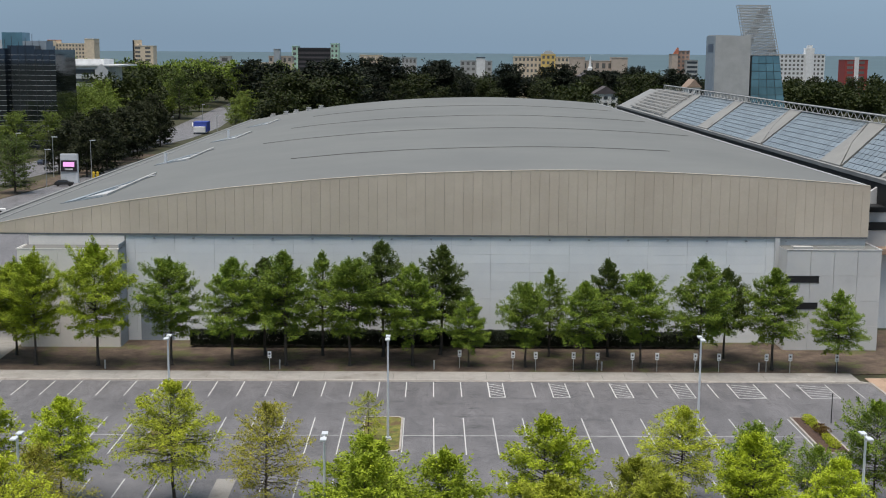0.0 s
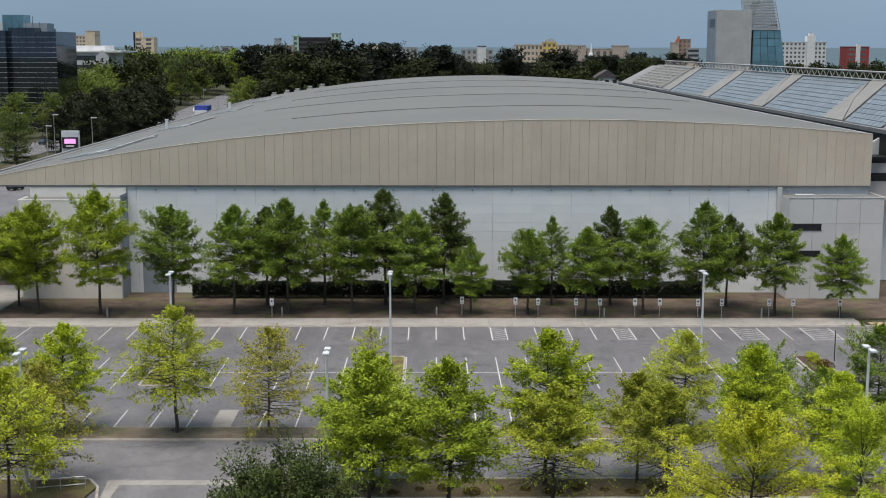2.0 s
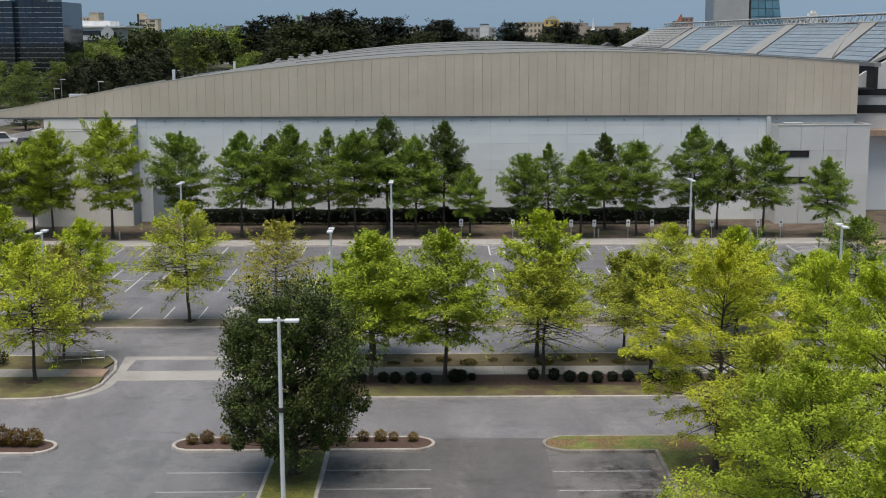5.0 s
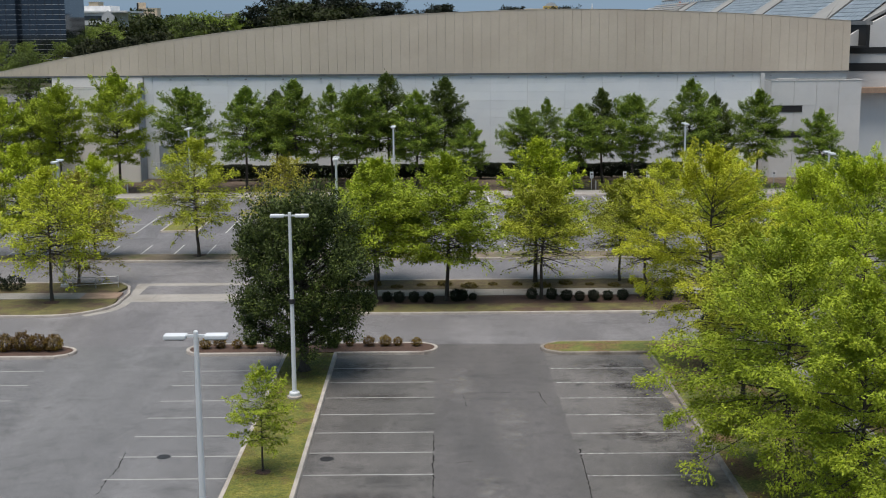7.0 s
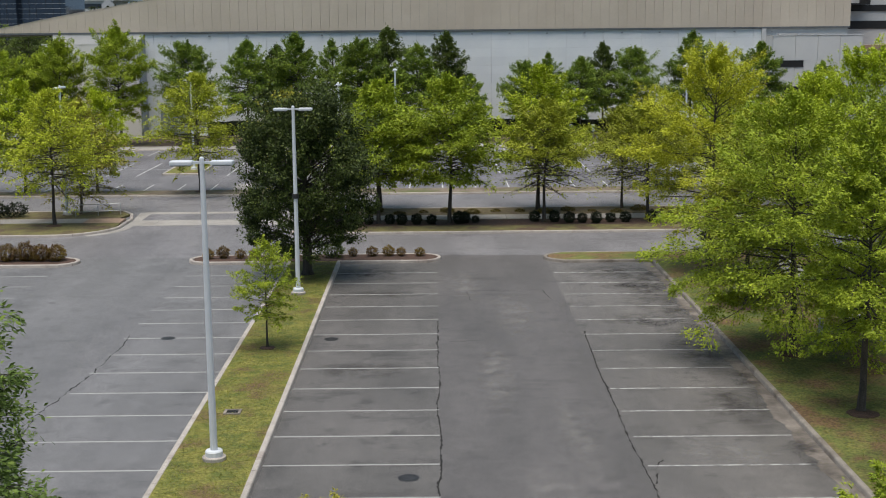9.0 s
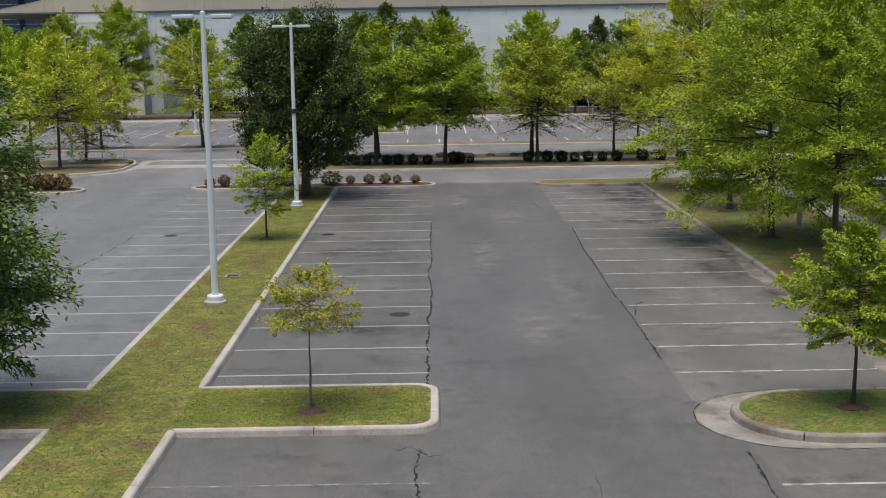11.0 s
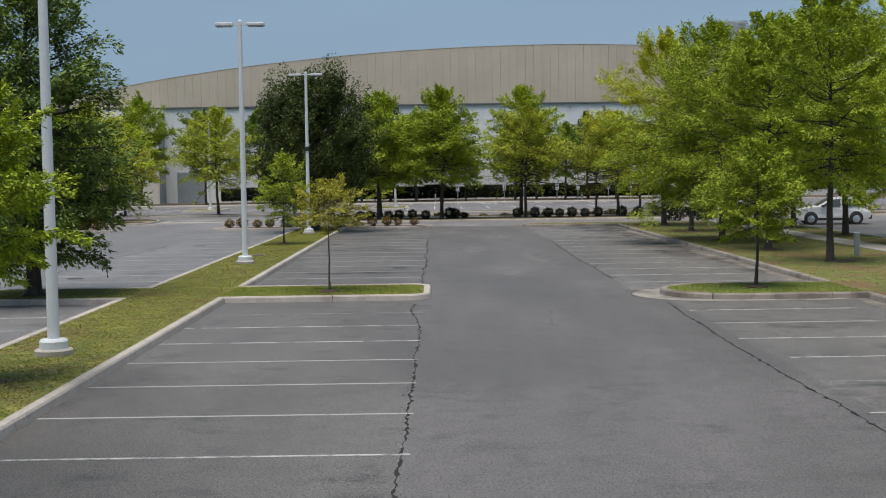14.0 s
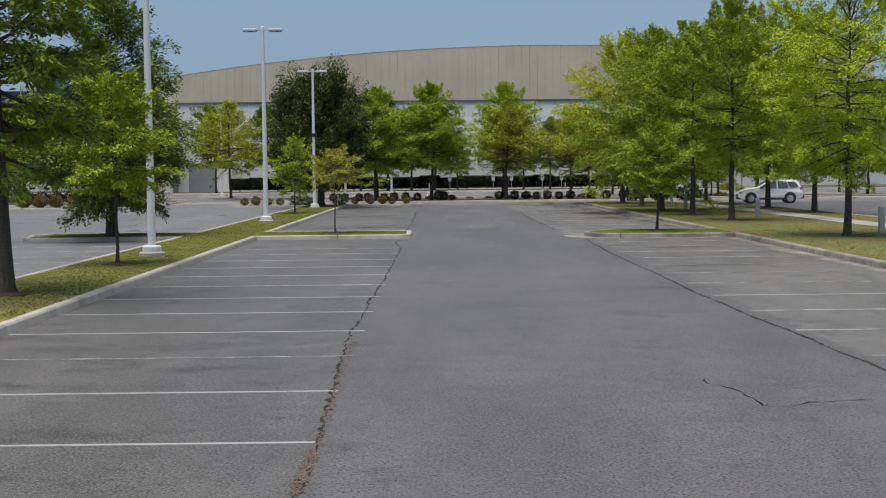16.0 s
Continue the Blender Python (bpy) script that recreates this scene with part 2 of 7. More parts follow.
LEAF_FRESH = leafy("fresh_leaves", (0.13, 0.186, 0.017), (0.285, 0.365, 0.025), (0.46, 0.535, 0.042), 0.12)
LEAF_GREEN = leafy("green_leaves", (0.06, 0.105, 0.016), (0.15, 0.225, 0.025), (0.33, 0.42, 0.042), 0.07)
LEAF_OLIVE = leafy("olive_spring_leaves", (0.14, 0.16, 0.017), (0.3, 0.335, 0.028), (0.45, 0.49, 0.047), 0.1)
LEAF_SHADY = leafy("shady_oak_leaves", (0.085, 0.135, 0.02), (0.19, 0.275, 0.032), (0.33, 0.43, 0.046), 0.1)
LEAF_DUSK = leafy("deep_oak_leaves", (0.05, 0.085, 0.02), (0.115, 0.175, 0.033), (0.215, 0.295, 0.05), 0.08)
LEAF_TOWN = leafy("town_tree_leaves", (0.06, 0.09, 0.016), (0.135, 0.185, 0.027), (0.225, 0.29, 0.042), 0.2)
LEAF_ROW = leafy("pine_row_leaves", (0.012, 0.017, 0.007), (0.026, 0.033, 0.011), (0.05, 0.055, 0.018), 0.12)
LEAF_DEEP = leafy("deep_green_leaves", (0.033, 0.05, 0.012), (0.068, 0.1, 0.018), (0.13, 0.17, 0.03), 0.2)
LEAF_DARK = leafy("dark_glossy_leaves", (0.016, 0.024, 0.008), (0.05, 0.074, 0.017), (0.17, 0.22, 0.045), 0.06)
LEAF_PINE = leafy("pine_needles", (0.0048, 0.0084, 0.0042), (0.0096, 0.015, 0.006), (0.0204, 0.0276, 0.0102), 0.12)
LEAF_RED = leafy("red_yellow_leaves", (0.045, 0.018, 0.01), (0.12, 0.07, 0.013), (0.29, 0.215, 0.024), 0.12)
LEAF_COPPER = leafy("coppery_leaves", (0.05, 0.045, 0.01), (0.11, 0.09, 0.018), (0.17, 0.13, 0.03), 0.25)
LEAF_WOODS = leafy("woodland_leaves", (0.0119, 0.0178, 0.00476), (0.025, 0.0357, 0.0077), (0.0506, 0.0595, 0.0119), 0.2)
LEAF_HEDGE = leafy("hedge_leaves", (0.008, 0.013, 0.007), (0.017, 0.025, 0.011), (0.035, 0.045, 0.02), 0.1)
WHITE_METAL = surf("white_painted_metal", (0.573, 0.603, 0.635), (0.625, 0.646, 0.68), 1.5, 0.45, fine_amt=0.04, relief=0.0, stain=(0.439, 0.439, 0.439), stain_scale=1.3, stain_lo=0.6, stain_hi=0.8)
DARK_METAL = surf("dark_metal", (0.03, 0.03, 0.032), (0.05, 0.05, 0.052), 3, 0.5, 0.5, fine_amt=0.1, relief=0.0)
GALV = surf("galvanised_metal", (0.38, 0.39, 0.4), (0.48, 0.49, 0.5), 5, 0.45, 0.6, fine_amt=0.08, relief=0.0)
LENS = surf("lamp_lens", (0.2, 0.2, 0.2), (0.26, 0.26, 0.26), 5, 0.2, fine_amt=0.05, relief=0.0)
FASCIA = surf("fascia_panel", (0.525, 0.456, 0.373), (0.57, 0.498, 0.41), 0.25, 0.55, fine=6, fine_amt=0.03, relief=0.0, stain=(0.489, 0.416, 0.338), stain_scale=0.09, random_amt=0.025)
WALL = surf("wall_panel", (0.735, 0.76, 0.785), (0.79, 0.807, 0.818), 0.3, 0.6, fine=8, fine_amt=0.03, relief=0.0, stain=(0.69, 0.705, 0.722), stain_scale=0.15, random_amt=0.03)
WALL_BACK = surf("wall_joint", (0.56, 0.57, 0.58), (0.62, 0.63, 0.64), 1, 0.8, fine_amt=0.1)
BLOCK = surf("block_panel", (0.555, 0.557, 0.559), (0.609, 0.606, 0.598), 0.4, 0.6, fine=8, fine_amt=0.04, relief=0.0, stain=(0.503, 0.502, 0.501), stain_scale=0.2, random_amt=0.03)
ROOFING = surf("roof_membrane", (0.15, 0.152, 0.146), (0.168, 0.17, 0.161), 0.05, 0.65, fine=3, fine_amt=0.03, relief=0.0, stain=(0.136, 0.138, 0.133), stain_scale=0.04, stain_lo=0.45, stain_hi=0.75)
ROOF_STEP = surf("roof_flashing", (0.11, 0.112, 0.108), (0.16, 0.162, 0.155), 0.12, 0.65, fine_amt=0.1, relief=0.0)
TRIM = surf("white_trim", (0.468, 0.476, 0.484), (0.515, 0.523, 0.53), 1, 0.5, fine_amt=0.05, relief=0.0)
BLACK = surf("black_opening", (0.008, 0.008, 0.009), (0.012, 0.012, 0.013), 2, 0.6, fine_amt=0.1, relief=0.0)
# Shade under the fascia as a dark grey; the tower core shares it.
SHADE = surf("shade_grey", (0.1, 0.11, 0.12), (0.14, 0.15, 0.16), 1, 0.5, fine_amt=0.1, relief=0.0)


def glassy(name, col, rough=0.08, metal=0.0, streak=0.0):
    m, n, l, p = material(name)
    info = n.new("ShaderNodeObjectInfo")
    g = n.new("ShaderNodeMapRange")
    g.inputs["To Min"].default_value, g.inputs["To Max"].default_value = 0.85, 1.15
    l.new(info.outputs["Random"], g.inputs[0])
    c = mix(n, l, ramp(n, l, noise_node(n, l, 0.15, 3), 0.3, 0.7), tuple(v * (1 - streak) for v in col), tuple(v * (1 + streak) for v in col))
    l.new(mix(n, l, 1.0, c, g.outputs[0], "MULTIPLY"), p.inputs["Base Color"])
    p.inputs["Roughness"].default_value, p.inputs["Metallic"].default_value = rough, metal
    return m


WING = surf("wing_panel", (0.735, 0.71, 0.68), (0.78, 0.75, 0.715), 0.4, 0.6, fine=8, fine_amt=0.04, relief=0.0, stain=(0.68, 0.655, 0.625), stain_scale=0.2, random_amt=0.03)
GLASS_WELL = surf("sunken_glass", (0.085, 0.105, 0.118), (0.12, 0.14, 0.15), 0.6, 0.35, fine_amt=0.06, relief=0.0)
RIB = surf("rib_cladding", (0.22, 0.215, 0.205), (0.26, 0.255, 0.24), 0.3, 0.6, fine_amt=0.05, relief=0.0)
GLASS_ROOF = glassy("roof_glass", (0.195, 0.23, 0.26), 0.35, 0.0, 0.06)
GLASS_DARK = glassy("dark_glass", (0.075, 0.09, 0.112), 0.04, 0.85, 0.15)
GLASS_TEAL = glassy("teal_glass", (0.135, 0.27, 0.338), 0.08, 0.2, 0.2)
GLASS_WIN = glassy("window_glass", (0.05, 0.06, 0.07), 0.1, 0.0, 0.2)
RAIL_GREY = surf("rail_grey_steel", (0.22, 0.22, 0.215), (0.27, 0.27, 0.265), 0.3, 0.6, fine_amt=0.05, relief=0.0)
# Far windows take a paler grey: distance haze mixed into the glass colour.
GLASS_FAR = glassy("haze_toned_far_glass", (0.13, 0.125, 0.12), 0.3)
SEA = surf("sea_water", (0.06, 0.1, 0.118), (0.072, 0.115, 0.134), 0.004, 0.6, fine=0.02, fine_amt=0.06, relief=0.0)
SILVER_PAINT = surf("silver_car_paint", (0.68, 0.69, 0.71), (0.71, 0.72, 0.74), 2, 0.25, 0.1, fine_amt=0.02, relief=0.0)
RUBBER = surf("tyre_rubber", (0.015, 0.015, 0.016), (0.022, 0.022, 0.022), 4, 0.8, fine_amt=0.1, relief=0.0)
BLACK_PLASTIC = surf("black_plastic", (0.02, 0.02, 0.021), (0.03, 0.03, 0.03), 4, 0.6, fine_amt=0.1, relief=0.0)
CHROME = surf("chrome", (0.6, 0.6, 0.61), (0.65, 0.65, 0.66), 2, 0.2, 0.9, fine_amt=0.02, relief=0.0)


def plain(name, col, rough=0.7, amt=0.08):
    return surf(name, tuple(c * (1 - amt) for c in col), tuple(c * (1 + amt) for c in col), 0.4, rough, fine_amt=amt, fine=5, relief=0.0)


BLUE = plain("blue_paint", (0.03, 0.06, 0.3))
DARK_BLUE = plain("dark_blue_paint", (0.03, 0.04, 0.07), 0.3)
WHITE_PAINT = plain("white_paint", (0.7, 0.7, 0.7))
CREAM = plain("cream_render", (0.68, 0.56, 0.42))
YELLOW = plain("yellow_render", (0.75, 0.53, 0.17))
BEIGE = plain("beige_render", (0.46, 0.38, 0.32))
BRICK = plain("brown_brick", (0.34, 0.22, 0.17))
RED = plain("red_cladding", (0.3, 0.05, 0.045))
ORANGE = plain("orange_cladding", (0.5, 0.17, 0.1))
PALE_GREEN = plain("pale_green_cladding", (0.45, 0.62, 0.5))
GREY_STONE = plain("grey_stone", (0.4, 0.4, 0.395))
GREY_BLUE = plain("grey_blue_panel", (0.26, 0.3, 0.34))
DARK_ROOF = plain("dark_shingles", (0.08, 0.07, 0.075), 0.9)
TAN_ROOF = plain("tan_roof", (0.3, 0.22, 0.17), 0.9)
SIGN_YELLOW = plain("yellow_post_paint", (0.6, 0.4, 0.03))
SCREEN_DARK = plain("screen_housing", (0.03, 0.025, 0.035), 0.4)


# ---- builders ----
def thing(name, loc, label, category, group="", kind=""):
    ob = new(name)
    ob.location = loc
    ob.empty_display_size = 0.3
    return tagged(ob, label, category, group, kind)


def basis_of(ob):
    m = ob.matrix_basis.copy()
    if ob.parent:
        m = basis_of(ob.parent) @ ob.matrix_parent_inverse @ m
    return m


def adopt(ob, parent):
    ob.parent = parent
    ob.matrix_parent_inverse = basis_of(parent).inverted()
    return ob


def part(name, bm, mat, parent=None, label="", smooth=False):
    me = bpy.data.meshes.new(name)
    if isinstance(bm, bmesh.types.BMesh):
        bm.normal_update()
        bm.to_mesh(me)
        bm.free()
    else:
        me.from_pydata(bm[0], [], bm[1])
    me.materials.append(mat)
    if smooth:
        for p in me.polygons:
            p.use_smooth = True
    ob = new(name, me)
    if parent is not None:
        adopt(ob, parent)
    if label:
        tagged(ob, label)
    return ob


def structure(name, bm, mat, label, category):
    return tagged(part(name, bm, mat), label, category, kind="structure")


def box(bm, x0, x1, y0, y1, z0, z1, bevel=0.0):
    vs = [bm.verts.new((x, y, z)) for z in (z0, z1) for x, y in ((x0, y0), (x1, y0), (x1, y1), (x0, y1))]
    fs = [bm.faces.new([vs[i] for i in q]) for q in ((3, 2, 1, 0), (4, 5, 6, 7), (0, 1, 5, 4), (1, 2, 6, 5), (2, 3, 7, 6), (3, 0, 4, 7))]
    if bevel:
        bmesh.ops.bevel(bm, geom=list({e for f in fs for e in f.edges}), offset=bevel, segments=2, affect="EDGES", profile=0.6)
    return bm


def boxes(*rows, bevel=0.0):
    bm = bmesh.new()
    for r in rows:
        box(bm, *r, bevel=bevel)
    return bm


def slab(points, z0, z1):
    """A flat body over a plan outline."""
    bm = bmesh.new()
    lo, hi = [bm.verts.new((x, y, z0)) for x, y in points], [bm.verts.new((x, y, z1)) for x, y in points]
    n = len(points)
    bm.faces.new(hi)
    bm.faces.new(lo[::-1])
    for i in range(n):
        bm.faces.new((lo[i], lo[(i + 1) % n], hi[(i + 1) % n], hi[i]))
    bmesh.ops.recalc_face_normals(bm, faces=bm.faces[:])
    return bm


def extrude_y(profile, y0, y1):
    """A body with an outline in x and z, drawn along y."""
    bm = bmesh.new()
    a, b = [bm.verts.new((x, y0, z)) for x, z in profile], [bm.verts.new((x, y1, z)) for x, z in profile]
    n = len(profile)
    bm.faces.new(a)
    bm.faces.new(b[::-1])
    for i in range(n):
        bm.faces.new((a[(i + 1) % n], a[i], b[i], b[(i + 1) % n]))
    bmesh.ops.recalc_face_normals(bm, faces=bm.faces[:])
    return bm


def ring(bm, c, r, z, n=16, axis="z"):
    vs = []
    for i in range(n):
        a = 2 * math.pi * i / n
        u, v = r * math.cos(a), r * math.sin(a)
        vs.append(bm.verts.new((c[0] + u, c[1] + v, z) if axis == "z" else (c[0] + u, z, c[1] + v) if axis == "y" else (z, c[0] + u, c[1] + v)))
    return vs


def lathe(profile, c=(0, 0), n=16, axis="z", bm=None):
    """A turned body: rows of radius and height."""
    bm = bm or bmesh.new()
    rings = [ring(bm, c, max(r, 1e-4), z, n, axis) for r, z in profile]
    for a, b in zip(rings, rings[1:]):
        for i in range(n):
            bm.faces.new((a[i], a[(i + 1) % n], b[(i + 1) % n], b[i]))
    bm.faces.new(rings[0][::-1])
    bm.faces.new(rings[-1])
    bmesh.ops.recalc_face_normals(bm, faces=bm.faces[:])
    return bm


UNIT = {}


def brick_part(name, mat, parent, x0, x1, y0, y1, z0, z1, label=""):
    """One plain piece; alike pieces share one mesh."""
    if mat.name not in UNIT:
        me = bpy.data.meshes.new("piece_" + mat.name)
        b = boxes((-0.5, 0.5, -0.5, 0.5, -0.5, 0.5))
        b.normal_update()
        b.to_mesh(me)
        b.free()
        me.materials.append(mat)
        UNIT[mat.name] = me
    ob = new(name, UNIT[mat.name])
    ob.matrix_basis = Matrix.LocRotScale(((x0 + x1) / 2, (y0 + y1) / 2, (z0 + z1) / 2), None, (x1 - x0, y1 - y0, z1 - z0))
    if parent is not None:
        adopt(ob, parent)
    if label:
        tagged(ob, label)
    return ob


class Tubes:
    """Tapered branches and stems, gathered as plain lists."""

    def __init__(self):
        self.v, self.f = [], []

    def add(self, pts, radii, sides=6):
        base = len(self.v)
        for i, (p, r) in enumerate(zip(pts, radii)):
            p = Vector(p)
            d = (Vector(pts[min(i + 1, len(pts) - 1)]) - Vector(pts[max(i - 1, 0)])).normalized()
            u = d.orthogonal().normalized()
            w = d.cross(u)
            for k in range(sides):
                a = 2 * math.pi * k / sides
                self.v.append(tuple(p + r * (math.cos(a) * u + math.sin(a) * w)))
        for i in range(len(pts) - 1):
            for k in range(sides):
                a, b = base + i * sides + k, base + i * sides + (k + 1) % sides
                self.f.append((a, b, b + sides, a + sides))
        self.f.append(tuple(base + (len(pts) - 1) * sides + k for k in range(sides)))
        self.f.append(tuple(base + k for k in range(sides))[::-1])

    def data(self):
        return self.v, self.f


def leaf_mesh(name, mat, pos, direction, length, width, rng):
    """Many single leaves: a narrow diamond each."""
    n = len(pos)
    d = direction / np.maximum(np.linalg.norm(direction, axis=1, keepdims=True), 1e-6)
    ref = rng.normal(0, 1, (n, 3)) * (0.6, 0.6, 0.25) + (0, 0, 1)
    side = np.cross(d, ref)
    side /= np.maximum(np.linalg.norm(side, axis=1, keepdims=True), 1e-6)
    ln = (length * rng.uniform(0.65, 1.3, n))[:, None]
    wd = (width * rng.uniform(0.7, 1.25, n))[:, None]
    nrm = np.cross(side, d)
    v = np.stack([pos, pos + 0.5 * ln * d + 0.5 * wd * side, pos + ln * d - 0.12 * ln * nrm, pos + 0.5 * ln * d - 0.5 * wd * side], axis=1).reshape(-1, 3)
    me = bpy.data.meshes.new(name)
    me.vertices.add(4 * n)
    me.vertices.foreach_set("co", v.astype(np.float32).ravel())
    me.loops.add(4 * n)
    me.loops.foreach_set("vertex_index", np.arange(4 * n, dtype=np.int32))
    me.polygons.add(n)
    me.polygons.foreach_set("loop_start", np.arange(0, 4 * n, 4, dtype=np.int32))
    me.update(calc_edges=True)
    me.validate()
    me.materials.append(mat)
    return me


def crown_shape(style, u):
    if style == "round":
        return math.sqrt(max(0.02, 1 - (1.75 * u - 0.72) ** 2 / 1.12)) if u < 0.985 else 0.15
    if style == "pine":
        return (0.5 + 0.9 * u if u < 0.45 else 0.9) * (1 - max(0, u - 0.5) ** 1.6 * 2.0)
    return (0.78 + 0.88 * u if u < 0.25 else 1.0) * max(0.06, 1 - max(0.0, (u - 0.24) / 0.78) ** 2.4)


def make_tree(label, H, R, base, style, leaf_mat, n_leaf, leaf_len, seed, limbs=34, bark=None, trunk_r=None, bare=0.0, flat=0.35, group="", clump=0.2, lean=0.0, slim=0.5):
    """A tree at the origin: tapered trunk with limbs and twigs, and a crown of single leaves in sprays with gaps between them."""
    rng = np.random.default_rng(seed)
    root = thing("tree", (0, 0, 0), label, "tree", group)
    tr = trunk_r or 0.013 * H + 0.02
    wood = Tubes()
    steps = 8
    trunk = [Vector((0, 0, -0.1))]
    drift = np.cumsum(rng.normal(0, 0.05 + lean, (steps, 2)), axis=0) * R / 3
    for i in range(1, steps + 1):
        trunk.append(Vector((drift[i - 1][0], drift[i - 1][1], H * 0.97 * i / steps)))
    wood.add([trunk[0], trunk[0] + Vector((0, 0, 0.22))] + trunk[1:], [tr * 1.9, tr * 1.15] + [tr * (1 - 0.93 * i / steps) for i in range(1, steps + 1)], 8)

    def at_trunk(z):
        f = min(max(z / (H * 0.97), 0), 0.999) * steps
        i = int(f)
        return trunk[i].lerp(trunk[i + 1], f - i)

    pos, way = [], []
    twigs = []
    for i in range(limbs):
        u = (i + rng.uniform(0, 0.8)) / limbs
        z = base + (H * 0.95 - base) * u
        az = i * 2.39996 + rng.normal(0, 0.35)
        ln = R * crown_shape(style, u) * rng.uniform(0.7, 1.16)
        el = math.radians({"round": -5 + 75 * u, "pine": -4 + 40 * u}.get(style, 3 + 60 * u) + rng.normal(0, 7))
        p0 = at_trunk(z - min(ln * 0.25, 0.3 * (H - base) * 0.3))
        out = Vector((math.cos(az), math.sin(az), 0))
        pts = [p0]
        for k in range(1, 5):
            s = k / 4
            e = el + (0.28 if style != "round" else -0.1) * (s - 0.5) + rng.normal(0, 0.07)
            pts.append(pts[-1] + (out * math.cos(e) + Vector((0, 0, math.sin(e)))) * (ln / 4) + Vector(tuple(rng.normal(0, 0.03 * ln, 3))))
        r0 = tr * (0.42 - 0.25 * u) * min(1, ln / R + 0.3)
        wood.add(pts, [r0 * (1 - 0.85 * k / 4) for k in range(5)], 5)
        n_tw = max(3, int(3 + 6 * ln / R))
        for j in range(n_tw):
            s = 0.2 + 0.8 * (j + rng.uniform(0, 0.9)) / n_tw
            f = min(s * 4, 3.999)
            q = pts[int(f)].lerp(pts[int(f) + 1], f - int(f))
            a2 = az + rng.choice((-1, 1)) * rng.uniform(0.25, 1.2)
            d = (Vector((math.cos(a2), math.sin(a2), rng.normal(0.12, 0.22)))).normalized()
            tl = ln * rng.uniform(0.16, 0.36) + 0.12 * R
            e2 = q + d * tl
            wood.add([q, q.lerp(e2, 0.5) + Vector((0, 0, 0.03 * tl)), e2], [r0 * 0.3, r0 * 0.2, r0 * 0.06], 3)
            if rng.uniform() >= bare * (1.5 if u < 0.3 else 0.8):
                twigs.append((np.array(q), np.array(e2), tl))
    for k in range(max(3, limbs // 6)):
        z = H * (0.7 + 0.24 * k / max(3, limbs // 6))
        q = np.array(at_trunk(z))
        twigs.append((q, q + np.array([rng.normal(0, 0.1), rng.normal(0, 0.1), 0.06 * H]), 0.1 * H))
    w = np.array([t[2] for t in twigs])
    counts = rng.multinomial(n_leaf, w / w.sum())
    for (q, e, tl), c in zip(twigs, counts):
        if not c:
            continue
        k = 5
        pad = rng.integers(0, k, c)
        cs = np.linspace(0.25, 1.02, k) + rng.normal(0, 0.06, k)
        side = np.cross(e - q, (0, 0, 1.0))
        lat = rng.uniform(-1, 1, k) * clump
        centre = q + cs[:, None] * (e - q) + lat[:, None] * side + rng.normal(0, 0.05 * tl, (k, 3))
        rp = tl * rng.uniform(0.16, 0.3, k) + 0.012 * R
        a = rng.uniform(0, 2 * math.pi, c)
        rr = np.sqrt(rng.uniform(0, 1, c)) * rp[pad]
        off = np.column_stack([rr * np.cos(a), rr * np.sin(a), rng.normal(0, 1, c) * flat * rp[pad] - 0.35 * rr])
        pos.append(centre[pad] + off)
        out = np.column_stack([np.cos(a), np.sin(a), np.full(c, -0.25)])
        way.append((e - q) / tl * 0.6 + out * 0.6 + rng.normal(0, 0.5, (c, 3)) * (1, 1, 0.7))
    pos, way = np.concatenate(pos), np.concatenate(way)
    part("trunk", wood.data(), bark or BARK, root, smooth=True)
    me = leaf_mesh("crown", leaf_mat, pos, way, leaf_len, leaf_len * slim, rng)
    adopt(new("crown", me), root)
    return root


def oak_profile(shape, u):
    if shape == "pin":
        return (0.58 + 1.68 * u if u < 0.25 else 1.0) * max(0.08, 1 - max(0.0, (u - 0.25) / 0.8) ** 1.35)
    if shape == "full":
        return (0.52 + 1.37 * u if u < 0.35 else 1.0) * max(0.2, 1 - max(0.0, (u - 0.35) / 0.72) ** 2.5)
    return (0.6 + 1.34 * u if u < 0.3 else 1.0) * max(0.12, 1 - max(0.0, (u - 0.3) / 0.77) ** 2.0)


